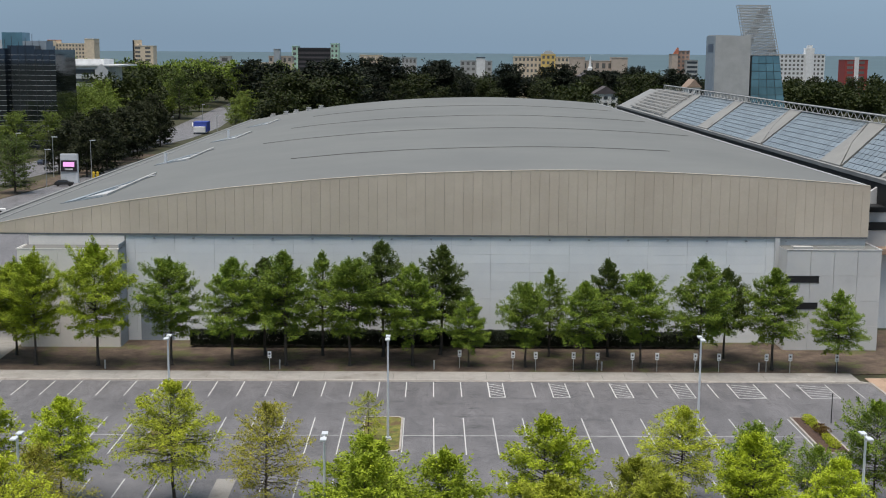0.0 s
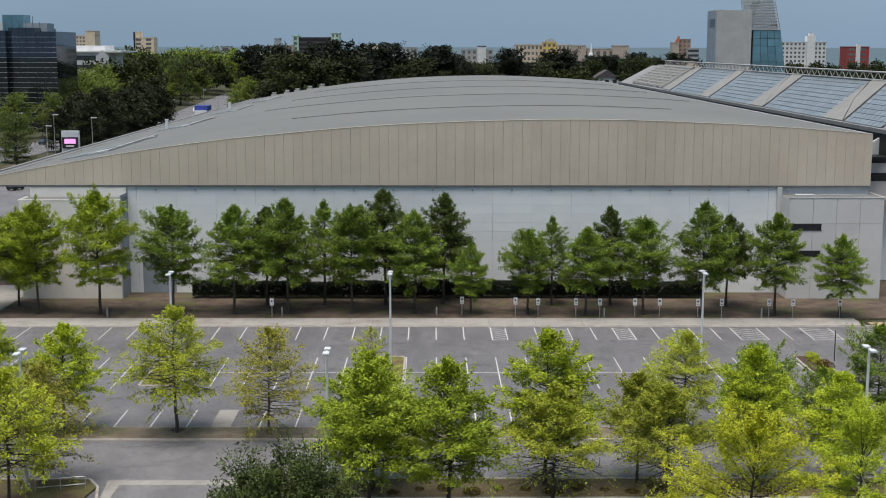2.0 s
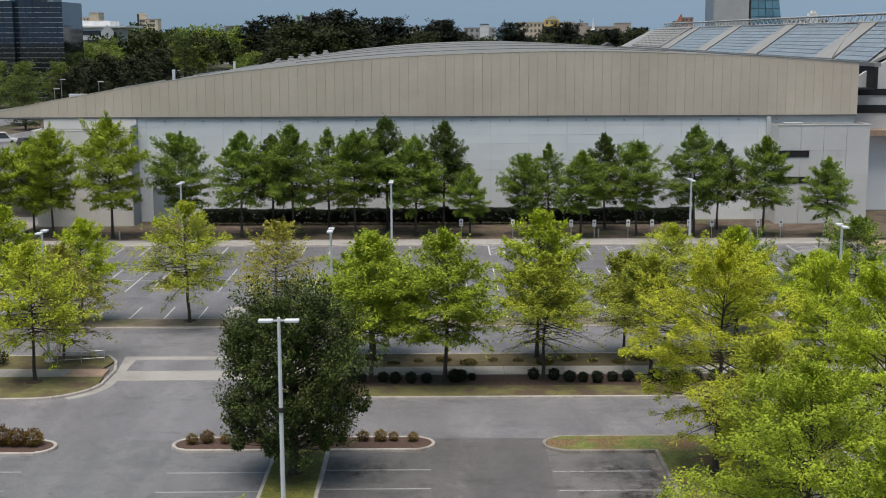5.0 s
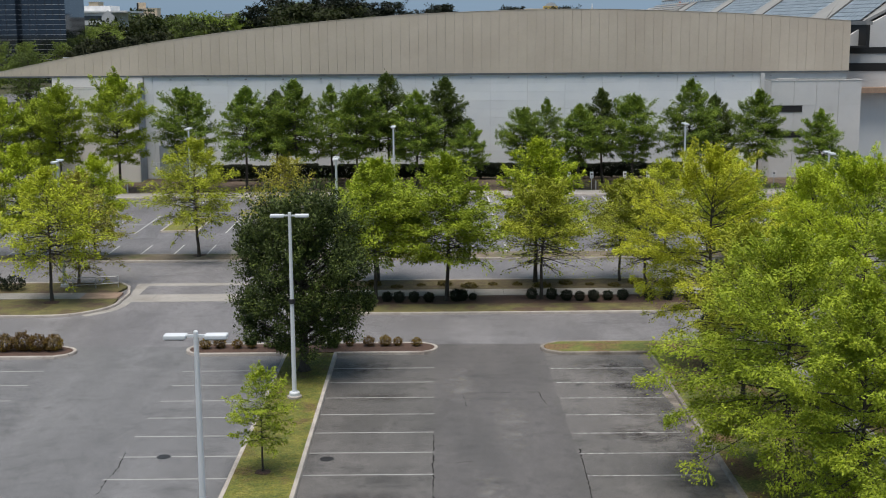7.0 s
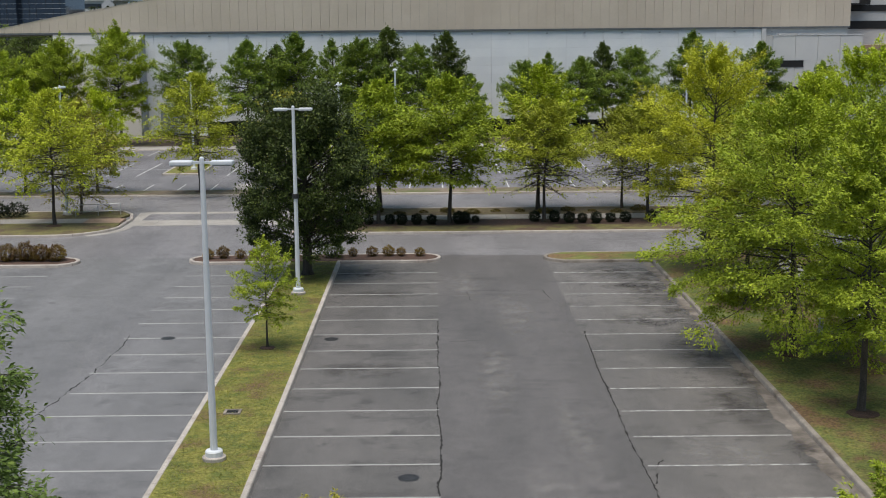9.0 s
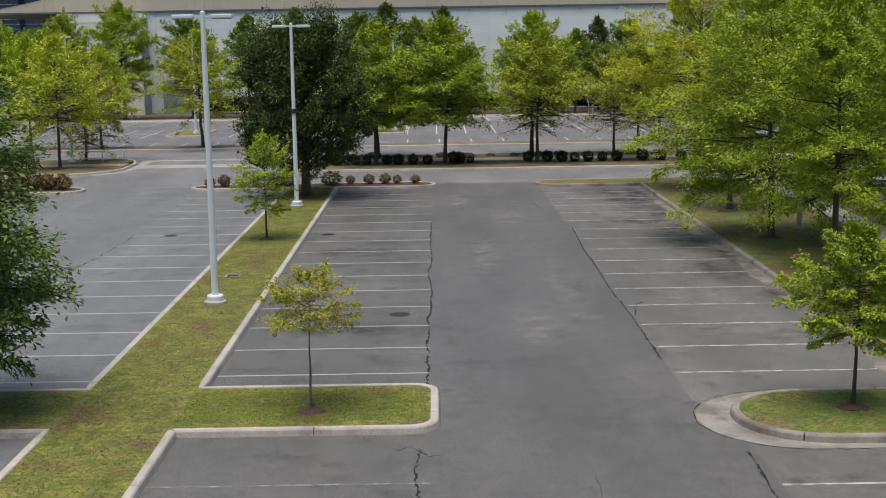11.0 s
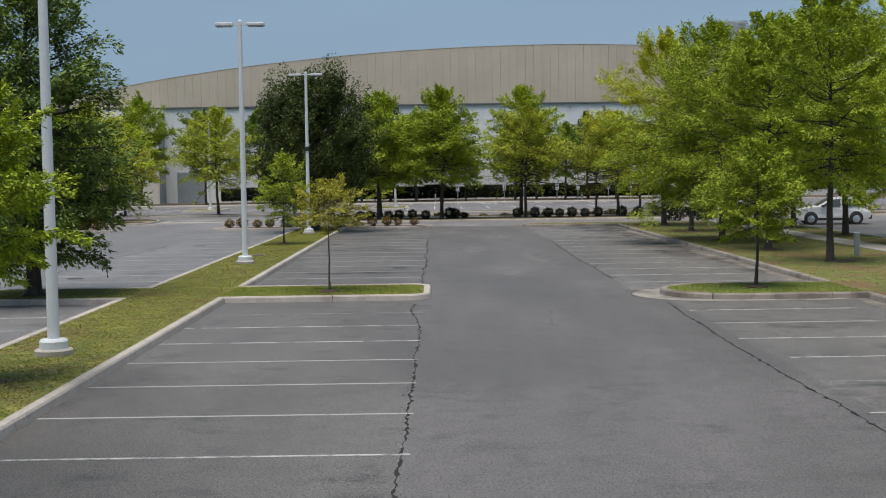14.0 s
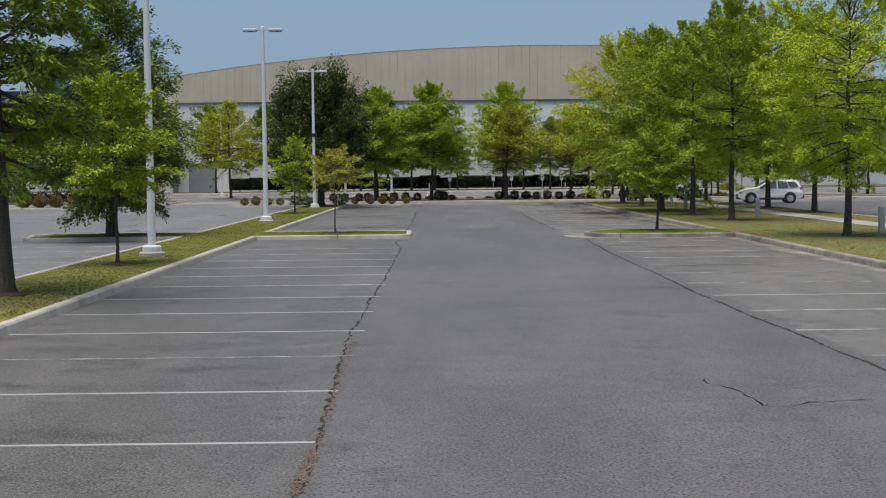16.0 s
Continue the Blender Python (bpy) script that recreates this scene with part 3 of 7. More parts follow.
def make_oak(label, H, R, base, shape, leaf_mat, n_leaf, leaf_len, seed, limbs=96, bark=None, trunk_r=None, bare=0.0, group="", slim=0.42, droop=0.0, fill=1.0):
    """An oak: a straight tapered leader, many slender limbs that droop low down, lie level half-way and rise at the top, short side twigs, and single leaves gathered towards their tips."""
    rng = np.random.default_rng(seed)
    root = thing("tree", (0, 0, 0), label, "tree", group)
    tr = trunk_r or 0.013 * H + 0.02
    wood = Tubes()
    steps = 10
    drift = np.cumsum(rng.normal(0, 0.03, (steps, 2)), axis=0) * R / 3
    trunk = [Vector((0, 0, -0.1))] + [Vector((drift[i][0], drift[i][1], H * 0.97 * (i + 1) / steps)) for i in range(steps)]
    wood.add([trunk[0], trunk[0] + Vector((0, 0, 0.22))] + trunk[1:], [tr * 1.9, tr * 1.15] + [tr * (1 - 0.94 * (i + 1) / steps) for i in range(steps)], 8)
    ph = rng.uniform(0, 6.3, 3)
    tw_a, tw_b, tw_w = [], [], []
    for i in range(limbs):
        u = (i + rng.uniform(0, 0.9)) / limbs
        f = min((base + (H * 0.955 - base) * u) / (H * 0.97), 0.999) * steps
        p0 = trunk[int(f)].lerp(trunk[int(f) + 1], f - int(f))
        az = i * 2.39996 + rng.normal(0, 0.3)
        ln = R * oak_profile(shape, u) * (1 + 0.09 * math.sin(az + ph[0] + 2 * u) + 0.06 * math.sin(3 * az + ph[1] + 7 * u)) * (rng.uniform(0.8, 1.1) if shape == "pin" else rng.uniform(0.7, 1.13))
        el = radians(float(np.interp(u, (0, 0.25, 0.6, 1), (-10 - droop, 4 - droop, 24 - 0.5 * droop, 66))) + rng.normal(0, 10))
        bend = float(np.interp(u, (0, 0.5, 1), (-0.06, 0.05, 0.18)))
        out = Vector((math.cos(az), math.sin(az), 0))
        pts = [p0]
        for k in range(1, 5):
            e = el + bend * (k - 1) + rng.normal(0, 0.06)
            pts.append(pts[-1] + (out * math.cos(e) + Vector((0, 0, math.sin(e)))) * (ln / 4) + Vector(tuple(rng.normal(0, 0.02 * ln, 3))))
        r0 = tr * (0.34 - 0.22 * u) * min(1, ln / R + 0.3)
        wood.add(pts, [r0 * (1 - 0.85 * k / 4) for k in range(5)], 5)
        n_tw = int(5 + 9 * ln / R)
        for j in range(n_tw + 1):
            s = 0.16 + 0.84 * min(1.0, (j + rng.uniform(0, 0.7)) / n_tw)
            g = min(s * 4, 3.999)
            q = pts[int(g)].lerp(pts[int(g) + 1], g - int(g))
            a2 = az + ((-1) ** j * rng.uniform(0.45, 1.05) if j < n_tw else 0.0)
            way = Vector((math.cos(a2) * math.cos(el), math.sin(a2) * math.cos(el), math.sin(el) * 0.8 + rng.normal(0.02, 0.22))).normalized()
            tl = (ln * 0.26 * (1.15 - 0.6 * s) + 0.05 * R) * rng.uniform(0.65, 1.3)
            e2 = q + way * tl
            wood.add([q, e2], [r0 * 0.26, r0 * 0.07], 3)
            leafage = tl * (0.35 if s < 0.34 else 1.0) * rng.lognormal(0, 0.55)
            if rng.uniform() < bare * (2.0 if u < 0.32 else 0.6):
                leafage *= 0.06
            tw_a.append(q), tw_b.append(e2), tw_w.append(leafage)
    top = trunk[-1]
    for k in range(6):
        a = k * 1.05
        e2 = top + Vector((0.06 * R * math.cos(a), 0.06 * R * math.sin(a), 0.035 * H))
        tw_a.append(top - Vector((0, 0, 0.03 * H * (k % 3)))), tw_b.append(e2), tw_w.append(0.06 * R)
    a, b, w = np.array(tw_a), np.array(tw_b), np.array(tw_w)
    pick = rng.choice(len(w), n_leaf, p=w / w.sum())
    q, d = a[pick], b[pick] - a[pick]
    tl = np.linalg.norm(d, axis=1, keepdims=True)
    side = np.cross(d / tl, (0, 0, 1.0))
    s = rng.beta(2.3, 1.0, (n_leaf, 1)) * 1.1
    lat = rng.normal(0, 1, (n_leaf, 1)) * (0.026 * R + 0.1 * tl) * fill
    rise = rng.normal(0, 1, (n_leaf, 1)) * (0.012 * R + 0.06 * tl) * fill - 0.3 * np.abs(lat)
    pos = q + s * d + lat * side + rise * np.array((0, 0, 1.0))
    way = d / tl * 0.8 + np.sign(lat) * side * 0.5 + rng.normal(0, 0.42, (n_leaf, 3)) - (0, 0, 0.12)
    part("trunk", wood.data(), bark or BARK, root, smooth=True)
    adopt(new("crown", leaf_mesh("crown", leaf_mat, pos, way, leaf_len, leaf_len * slim, rng)), root)
    return root


def make_evergreen(label, H, R, base, leaf_mat, n_leaf, leaf_len, seed, lobes=150, trunk_r=0.25, group=""):
    """A dense evergreen: a short stout trunk, limbs that each end in an upright tuft of leaves, tufts of unequal size with dark gaps between."""
    rng = np.random.default_rng(seed)
    root = thing("tree", (0, 0, 0), label, "tree", group)
    wood = Tubes()
    wood.add([(0, 0, -0.1), (0, 0, 0.25), (0.05, 0.02, base), (0.0, 0.06, 0.55 * H), (0.04, 0, 0.86 * H)], [trunk_r * 1.7, trunk_r * 1.1, trunk_r, trunk_r * 0.6, 0.03], 9)
    pos, way = [], []
    share = rng.uniform(0.4, 1.5, lobes)
    for k, c in enumerate(rng.multinomial(n_leaf, share / share.sum())):
        az = k * 2.39996
        rise = ((k + 0.5) / lobes) ** 0.92
        ring_r = float(np.interp(rise, (0, 0.1, 0.3, 0.62, 0.86, 1), (0.72, 0.94, 1.06, 1.0, 0.8, 0.42)))
        depth = rng.uniform(0.35, 0.75) if k % 4 == 0 else rng.uniform(0.74, 1.06) + (0.14 if k % 9 == 1 else 0.0)
        ctr = np.array((math.cos(az) * ring_r * R * 0.86 * depth, math.sin(az) * ring_r * R * 0.86 * depth, base + 0.5 + rise * (H - base - 1.1) + rng.normal(0, 0.3)))
        rr = R * rng.uniform(0.09, 0.235)
        p1 = Vector((0, 0, max(base, ctr[2] - 0.4 * R)))
        wood.add([p1, p1.lerp(Vector(ctr), 0.6), Vector(ctr)], [trunk_r * 0.22, trunk_r * 0.13, 0.012], 4)
        d = rng.normal(0, 1, (c, 3))
        d /= np.linalg.norm(d, axis=1, keepdims=True)
        r = rng.uniform(0.2, 1.0, (c, 1)) ** 0.45
        tip = np.where(d[:, 2:] > 0, 1 + 0.9 * d[:, 2:] ** 3, 0.7)
        out = np.array((math.cos(az), math.sin(az), 0.35 - 0.5 * (1 - rise)))
        reach = (0.9 if k % 3 == 1 else 0.2) * np.clip(d @ out, 0, None)[:, None] ** 2
        pos.append(ctr + d * r * rr * tip * (1, 1, 1.12) + out * reach * r * rr)
        way.append(d * 0.7 + rng.normal(0, 0.6, (c, 3)) + (0, 0, 0.25))
    part("trunk", wood.data(), BARK, root, smooth=True)
    adopt(new("crown", leaf_mesh("crown", leaf_mat, np.concatenate(pos), np.concatenate(way), leaf_len, leaf_len * 0.5, rng)), root)
    return root


def plant(proto, spots, labels=None):
    """Copies of a tree or shrub: rows of x, y, z, scale, turn. The first spot takes the original."""
    for i, (x, y, z, s, turn) in enumerate(spots):
        m = pose(x, y, z, 0, 0, turn) @ Matrix.Diagonal((s, s, s * (1 + 0.06 * math.sin(i * 2.1)), 1))
        if i == 0:
            proto.matrix_basis = m
            keep = proto
        else:
            keep = proto.copy()
            scene.collection.objects.link(keep)
            for o in proto.children:
                c = o.copy()
                scene.collection.objects.link(c)
                c.parent = keep
                c.matrix_parent_inverse = o.matrix_parent_inverse
            keep.matrix_basis = m
        if labels:
            tagged(keep, labels[i % len(labels)])


def make_shrub(name, label, category, r, h, leaf_mat, n, leaf_len, seed, group="", boxy=False, wide=None):
    rng = np.random.default_rng(seed)
    root = thing(name, (0, 0, 0), label, category, group)
    wood = Tubes()
    for k in range(6):
        a = k * 1.05 + rng.uniform(0, 0.5)
        t = Vector((0.55 * r * math.cos(a), 0.55 * r * math.sin(a), h * rng.uniform(0.6, 0.85)))
        wood.add([(0.06 * math.cos(a), 0.06 * math.sin(a), -0.05), t * 0.5, t], [0.025, 0.018, 0.008], 4)
    part("stem", wood.data(), BARK, root)
    if boxy:
        p = rng.uniform(-1, 1, (n, 3))
        ax = rng.integers(0, 3, n)
        hit = rng.uniform(0, 1, n) < 0.75
        p[np.arange(n)[hit], ax[hit]] = np.sign(p[np.arange(n)[hit], ax[hit]]) * rng.uniform(0.82, 1.03, hit.sum())
        p = p * ((wide or r), r, h * 0.4) + (0, 0, h * 0.6)
        d = rng.normal(0, 1, (n, 3)) + (0, 0, 0.3)
    else:
        d = rng.normal(0, 1, (n, 3))
        d /= np.linalg.norm(d, axis=1, keepdims=True)
        lump = 1 + 0.16 * np.sin(d[:, :1] * 7 + seed) * np.cos(d[:, 1:2] * 6) + 0.1 * np.sin(d[:, 2:] * 9 + seed)
        p = d * rng.uniform(0.55, 1.0, (n, 1)) ** 0.5 * lump * (r, r, h * 0.5) + (0, 0, h * 0.52)
        d = d * 0.5 + rng.normal(0, 1.0, (n, 3))
    adopt(new("foliage", leaf_mesh("foliage", leaf_mat, p, d, leaf_len, leaf_len * 0.55, rng)), root)
    return root


def kerb(name, path, label, closed=False, w=0.19, h=0.16, piece=3.05, z=0.0, mat=None):
    """A kerb along a plan line, laid in cast lengths with open joints; each length has a rounded upper edge."""
    pts = [Vector((x, y, 0)) for x, y in path]
    if closed:
        pts.append(pts[0])
    root = thing(name, (*pts[0].xy, z), label, "kerb", kind="structure")
    run, cut = [], []
    for a, b in zip(pts, pts[1:]):
        n = max(1, round((b - a).length / 0.5))
        run += [a.lerp(b, i / n) for i in range(n)]
    run.append(pts[-1])
    seg, acc = [run[0]], 0.0
    for a, b in zip(run, run[1:]):
        acc += (b - a).length
        seg.append(b)
        if acc >= piece:
            cut.append(seg)
            seg, acc = [b], 0.0
    if len(seg) > 1:
        cut.append(seg)
    prof = ((-0.66, -0.05), (-0.54, 0.78), (-0.4, 1.0), (0.4, 1.0), (0.54, 0.78), (0.66, -0.05))
    for seg in cut:
        d0, d1 = (seg[1] - seg[0]).normalized(), (seg[-1] - seg[-2]).normalized()
        seg = [seg[0] + d0 * 0.008] + seg[1:-1] + [seg[-1] - d1 * 0.008]
        bm = bmesh.new()
        rings = []
        for i, p in enumerate(seg):
            d = (seg[min(i + 1, len(seg) - 1)] - seg[max(i - 1, 0)]).normalized()
            s = Vector((d.y, -d.x, 0))
            rings.append([bm.verts.new(p + s * (u * w) + Vector((0, 0, z + v * h))) for u, v in prof])
        for a, b in zip(rings, rings[1:]):
            for i in range(6):
                bm.faces.new((a[i], a[(i + 1) % 6], b[(i + 1) % 6], b[i]))
        bm.faces.new(rings[0][::-1])
        bm.faces.new(rings[-1])
        bmesh.ops.recalc_face_normals(bm, faces=bm.faces[:])
        part("kerb_length", bm, mat or CONCRETE, root)
    return root


def arc(cx, cy, r, a0, a1, n=8):
    return [(cx + r * math.cos(radians(a0 + (a1 - a0) * i / n)), cy + r * math.sin(radians(a0 + (a1 - a0) * i / n))) for i in range(n + 1)]


# ---- ground, roads, lots ----
structure("ground", slab([(-2600, -2600), (2600, -2600), (2600, 1500), (-2600, 1500)], -1.0, -0.06), LAWN_FAR, "wide flat ground of grass and bare soil reaching to the shore", "ground")
sea = bmesh.new()
sv = [sea.verts.new(p) for p in ((-4000, 1480, -0.3), (4000, 1480, -0.3), (4000, 4900, 31.0), (-4000, 4900, 31.0))]
sea.faces.new(sv)
structure("water", sea, SEA, "grey-blue ocean along the horizon behind the hotels", "sea")
lot_near = structure("pavement", slab([(0.06, -85), (6.75, -85), (6.75, 14.5), (6.2, 14.5), (6.2, 62.5), (0.06, 62.5)], -0.05, 0.0), ASPHALT, "worn grey asphalt aisle of an empty parking lot", "parking lot")
structure("pavement", slab([(-70, -85), (-8.2, -85), (-8.2, 62.5), (-70, 62.5)], -0.05, 0.0), ASPHALT_PALE, "worn grey asphalt aisle of an empty parking lot", "parking lot")
for x0, x1 in ((-8.2, 0.06),):
    structure("pavement", slab([(x0, -85), (x1, -85), (x1, 62.5), (x0, 62.5)], -0.05, 0.0), STALL_WORN, "darker stained asphalt of empty parking stalls", "parking lot")
structure("pavement", slab([(6.75, -85), (12.0, -85), (12.0, 62.5), (6.2, 62.5), (6.2, 14.5), (6.75, 14.5)], -0.05, 0.0), STALL, "darker stained asphalt of empty parking stalls", "parking lot")
structure("pavement", slab([(22.1, -60), (90, -60), (90, 62.5), (22.1, 62.5)], -0.05, 0.0), ASPHALT, "pale grey asphalt lot beyond the lawn strip", "parking lot")
structure("road", slab([(-90, 62.5), (95, 62.5), (95, 70.15), (-90, 70.15)], -0.05, 0.0), ROAD, "smooth grey asphalt access road crossing between the lots", "road")
structure("road", slab([(-27.5, 70.15), (-9.4, 70.15), (-9.4, 80.95), (-27.5, 80.95)], -0.05, 0.0), ROAD, "short grey asphalt link between two driveways", "road")
structure("road", slab([(-90, 80.95), (95, 80.95), (95, 89.2), (-90, 89.2)], -0.05, 0.0), ROAD, "grey asphalt driveway beside the tree medians", "road")
lot_far = structure("pavement", slab([(-95, 92.3), (47.0, 92.3), (47.0, 127.1), (-95, 127.1)], -0.05, 0.0), ASPHALT_OLD, "dark grey asphalt lot with painted stalls before the hall", "parking lot")
structure("pavement", slab([(47.0, 92.3), (95, 92.3), (95, 127.1), (47.0, 127.1)], -0.05, 0.004), ROAD, "plain grey asphalt drive at the lot's end", "driveway")

# lawns and planting beds, raised inside their kerbs
Z = 0.145
structure("lawn", slab([(-8.2, -80), (-5.6, -80), (-5.6, 14.1), (-0.4, 14.1), *arc(-0.4, 14.58, 0.5, -80, 0, 5), *arc(-0.4, 16.92, 0.5, 0, 80, 5), (-0.4, 17.4), (-5.6, 17.4), (-5.6, 60.3), (-8.2, 60.3),
                        (-8.2, 17.4), (-14.0, 17.4), (-14.4, 16.6), (-14.0, 14.3), (-8.2, 14.3)], -0.05, Z), GRASS, "dry yellow-green grass strip between two rows of stalls", "lawn")
structure("planting_bed", slab([(-13.5, 60.45), (-0.4, 60.45), *arc(-0.75, 61.45, 0.85, -60, 60, 6), (-0.4, 62.4), (-13.2, 62.4), *arc(-13.0, 61.4, 0.85, 120, 240, 6)], -0.05, Z - 0.005), MULCH, "dark red-brown mulch bed with low shrubs", "planting bed")
structure("planting_bed", slab([(-34, 60.1), (-21.2, 60.1), *arc(-21.4, 61.1, 0.9, -70, 70, 6), (-21.2, 62.1), (-34, 62.1)], -0.05, Z), MULCH, "dark mulch bed with yellow-red shrubs", "planting bed")
structure("lawn", slab([(12.15, -80), (22.0, -80), (22.0, 62.4), (7.2, 62.4), *arc(7.3, 61.25, 1.0, 110, 250, 6), (7.2, 60.1), (12.15, 60.1), (12.15, 16.32), (8.5, 16.32),
                        *arc(8.6, 14.68, 1.6, 100, 260, 18), (8.5, 13.0), (12.15, 12.98)], -0.05, Z), LAWN_THIN, "sparse green-brown lawn strip under street trees", "lawn")
structure("lawn", slab([(-9.2, 70.35), (95, 70.35), (95, 72.7), (-9.2, 72.7)], -0.05, Z), VERGE, "thin brown-green grass verge beside the access road", "lawn")
structure("planting_bed", slab([(-9.2, 72.7), (95, 72.7), (95, 75.25), (-9.2, 75.25)], -0.05, Z - 0.01), MULCH, "dark mulch bed with low clipped shrubs and trees", "planting bed")
structure("planting_bed", slab([(-9.2, 77.35), (95, 77.35), (95, 80.75), (-9.2, 80.75)], -0.05, Z - 0.01), STRAW, "dry brown bed behind the footpath", "planting bed")
structure("lawn", slab([(-90, 70.4), (-25.5, 70.4), *arc(-25.0, 74.2, 3.75, -90, -10, 8), (-21.4, 75.2), (-90, 75.2)], -0.05, Z), VERGE, "grass island with young trees beside the link road", "lawn")
structure("lawn", slab([(-90, 77.2), (-22.0, 77.2), (-21.7, 79.2), (-22.6, 80.7), (-90, 80.7)], -0.05, Z), VERGE, "narrow grass verge by the driveway", "lawn")
structure("lawn", slab([(-95, 89.5), (95, 89.5), (95, 92.2), (-95, 92.2)], -0.05, Z), DRY_SOIL, "bare brown tree median between driveway and lot", "lawn")
structure("lawn", slab([(-5.9, 104.2), (-2.6, 104.2), (-2.6, 114.0), (-5.9, 114.0)], -0.05, Z), GRASS, "small grass island round a lamp post", "lawn")
structure("lawn", slab([(-24.6, 104.2), (-21.4, 104.2), (-21.4, 112.0), (-24.6, 112.0)], -0.05, Z), GRASS, "small grass island round a lamp post", "lawn")
structure("planting_bed", slab([(33.3, 104.0), (35.4, 104.0), (35.4, 114.3), (33.3, 114.3)], -0.05, Z), MULCH, "red-brown mulch island with yellow shrubs", "planting bed")
structure("lawn", slab([(-95, 130.75), (70, 130.75), (70, 152), (-95, 152)], -0.06, 0.09), EARTH, "bare brown soil with thin grass under the row of trees", "lawn")

# footpaths in cast slabs
path_far = thing("pavement", (-20, 129, 0), "pale concrete footpath in front of the hall", "footpath", kind="structure")
for i in range(60):
    x = -95 + i * 2.4
    if x < 43.5:
        brick_part("paving_slab", WALKWAY, path_far, x + 0.01, x + 2.39, 127.4, 130.74, -0.05, 0.13)
path_mid = thing("pavement", (5, 76, 0), "pale concrete footpath along the median", "footpath", kind="structure")
for i in range(36):
    brick_part("paving_slab", WALKWAY, path_mid, -9.2 + i * 2.0 + 0.01, -9.2 + i * 2.0 + 1.99, 75.27, 77.33, -0.05, 0.155)
for i in range(30):
    x = -26.0 - i * 2.0
    brick_part("paving_slab", WALKWAY, path_mid, x + 0.01, x + 1.99, 75.22, 77.18, -0.05, 0.155)
paver_path = thing("pavement", (-23, 76, 0), "brownish clay paving at the crossing's kerb ramp", "footpath", kind="structure")
for i in range(5):
    for j in range(4):
        brick_part("paver", PAVER, paver_path, -24.0 + i * 0.5, -23.51 + i * 0.5, 75.22 + j * 0.49, 75.7 + j * 0.49, -0.05, 0.153)
path_right = thing("pavement", (19, 20, 0), "narrow pale concrete footpath through the lawn", "footpath", kind="structure")
for i in range(75):
    brick_part("paving_slab", WALKWAY, path_right, 18.25, 19.65, -50 + i * 1.5 + 0.008, -50 + i * 1.5 + 1.492, -0.04, 0.172)
crossing = thing("pavement", (-15, 76, 0), "pale concrete crossing between the medians", "crossing", kind="structure")
for i in range(6):
    brick_part("paving_slab", WALKWAY, crossing, -21.1 + i * 1.94 + 0.01, -21.1 + (i + 1) * 1.94 - 0.01, 74.7, 77.1, -0.04, 0.008)
    brick_part("paving_slab", WALKWAY, crossing, -21.1 + i * 1.94 + 0.01, -21.1 + (i + 1) * 1.94 - 0.01, 80.0, 80.9, -0.04, 0.009)
ramp_tan = thing("pavement", (50, 125, 0), "tan clay paved apron at the end of the lot", "apron", kind="structure")
for i in range(8):
    for j in range(5):
        brick_part("paver", PAVER, ramp_tan, 45.2 + i * 1.6, 46.78 + i * 1.6, 121.5 + j * 1.55, 123.03 + j * 1.55, -0.05, 0.03)
brick_part("concrete_pad", WALKWAY, lot_far, -16.7, -15.2, 91.2, 97.2, -0.04, 0.02, "pale concrete pad set in the asphalt")

# gutters: pale cast concrete with broken asphalt edge
def worn_edge(y0, y1, seed):
    """A gutter strip in plan, straight at the kerb and ragged where the asphalt has broken away."""
    r = np.random.default_rng(seed)
    n = int((y1 - y0) / 0.22)
    wave = np.convolve(r.normal(0, 0.2, n + 9), np.ones(9) / 9, "valid")[: n + 1]
    left = [(11.5 + 1.4 * float(wave[i]) + float(r.normal(0, 0.035)), y0 + (y1 - y0) * i / n) for i in range(n + 1)]
    return [(12.02, y0), (12.02, y1)] + left[::-1]


structure("gutter", slab(worn_edge(-85, 12.6, 71), -0.05, 0.004), GUTTER, "stained concrete gutter along the kerb", "gutter")
structure("gutter", slab(worn_edge(16.6, 59.9, 72), -0.05, 0.004), GUTTER, "stained concrete gutter along the kerb", "gutter")
structure("gutter", slab([(11.4, 12.5), (11.4, 12.82), (8.6, 12.82), *arc(8.6, 14.66, 1.79, 262, 98, 20), (8.5, 16.48), (11.4, 16.48), (11.4, 16.85), (8.2, 16.85), *arc(8.15, 14.65, 2.15, 95, 265, 20), (8.2, 12.5)], -0.05, 0.006),
          APRON, "pale concrete apron round the island's nose", "gutter")
structure("gutter", slab([*arc(-25.0, 74.2, 4.6, -55, -6, 8), (-20.4, 80.9), (-21.35, 80.9), (-20.98, 77.0), *arc(-25.0, 74.2, 4.02, -6, -55, 8)], -0.05, 0.005), WALKWAY, "pale concrete gutter round the crossing corner", "gutter")
structure("gutter", slab([(-95, 127.1), (47, 127.1), (47, 127.25), (-95, 127.25)], -0.05, 0.01), CONCRETE, "pale gutter strip along the far kerb", "gutter")

# kerbs
kerb("kerb", [(-5.52, -70), (-5.52, 14.05), (-0.38, 14.05), *arc(-0.38, 14.6, 0.55, -80, 0, 6), *arc(-0.38, 16.9, 0.55, 0, 80, 6), (-0.38, 17.45), (-5.52, 17.45), (-5.52, 60.35), (-0.55, 60.35),
              *arc(-0.85, 61.4, 1.0, -70, 70, 8), (-0.6, 62.45), (-13.0, 62.45), *arc(-13.0, 61.4, 1.0, 110, 250, 8), (-13.1, 60.35), (-8.28, 60.35),
              (-8.28, 17.45), (-13.9, 17.45), (-14.5, 16.6), (-14.0, 14.2), (-8.28, 14.2), (-8.28, -70)], "weathered pale concrete kerb round the grass strip")
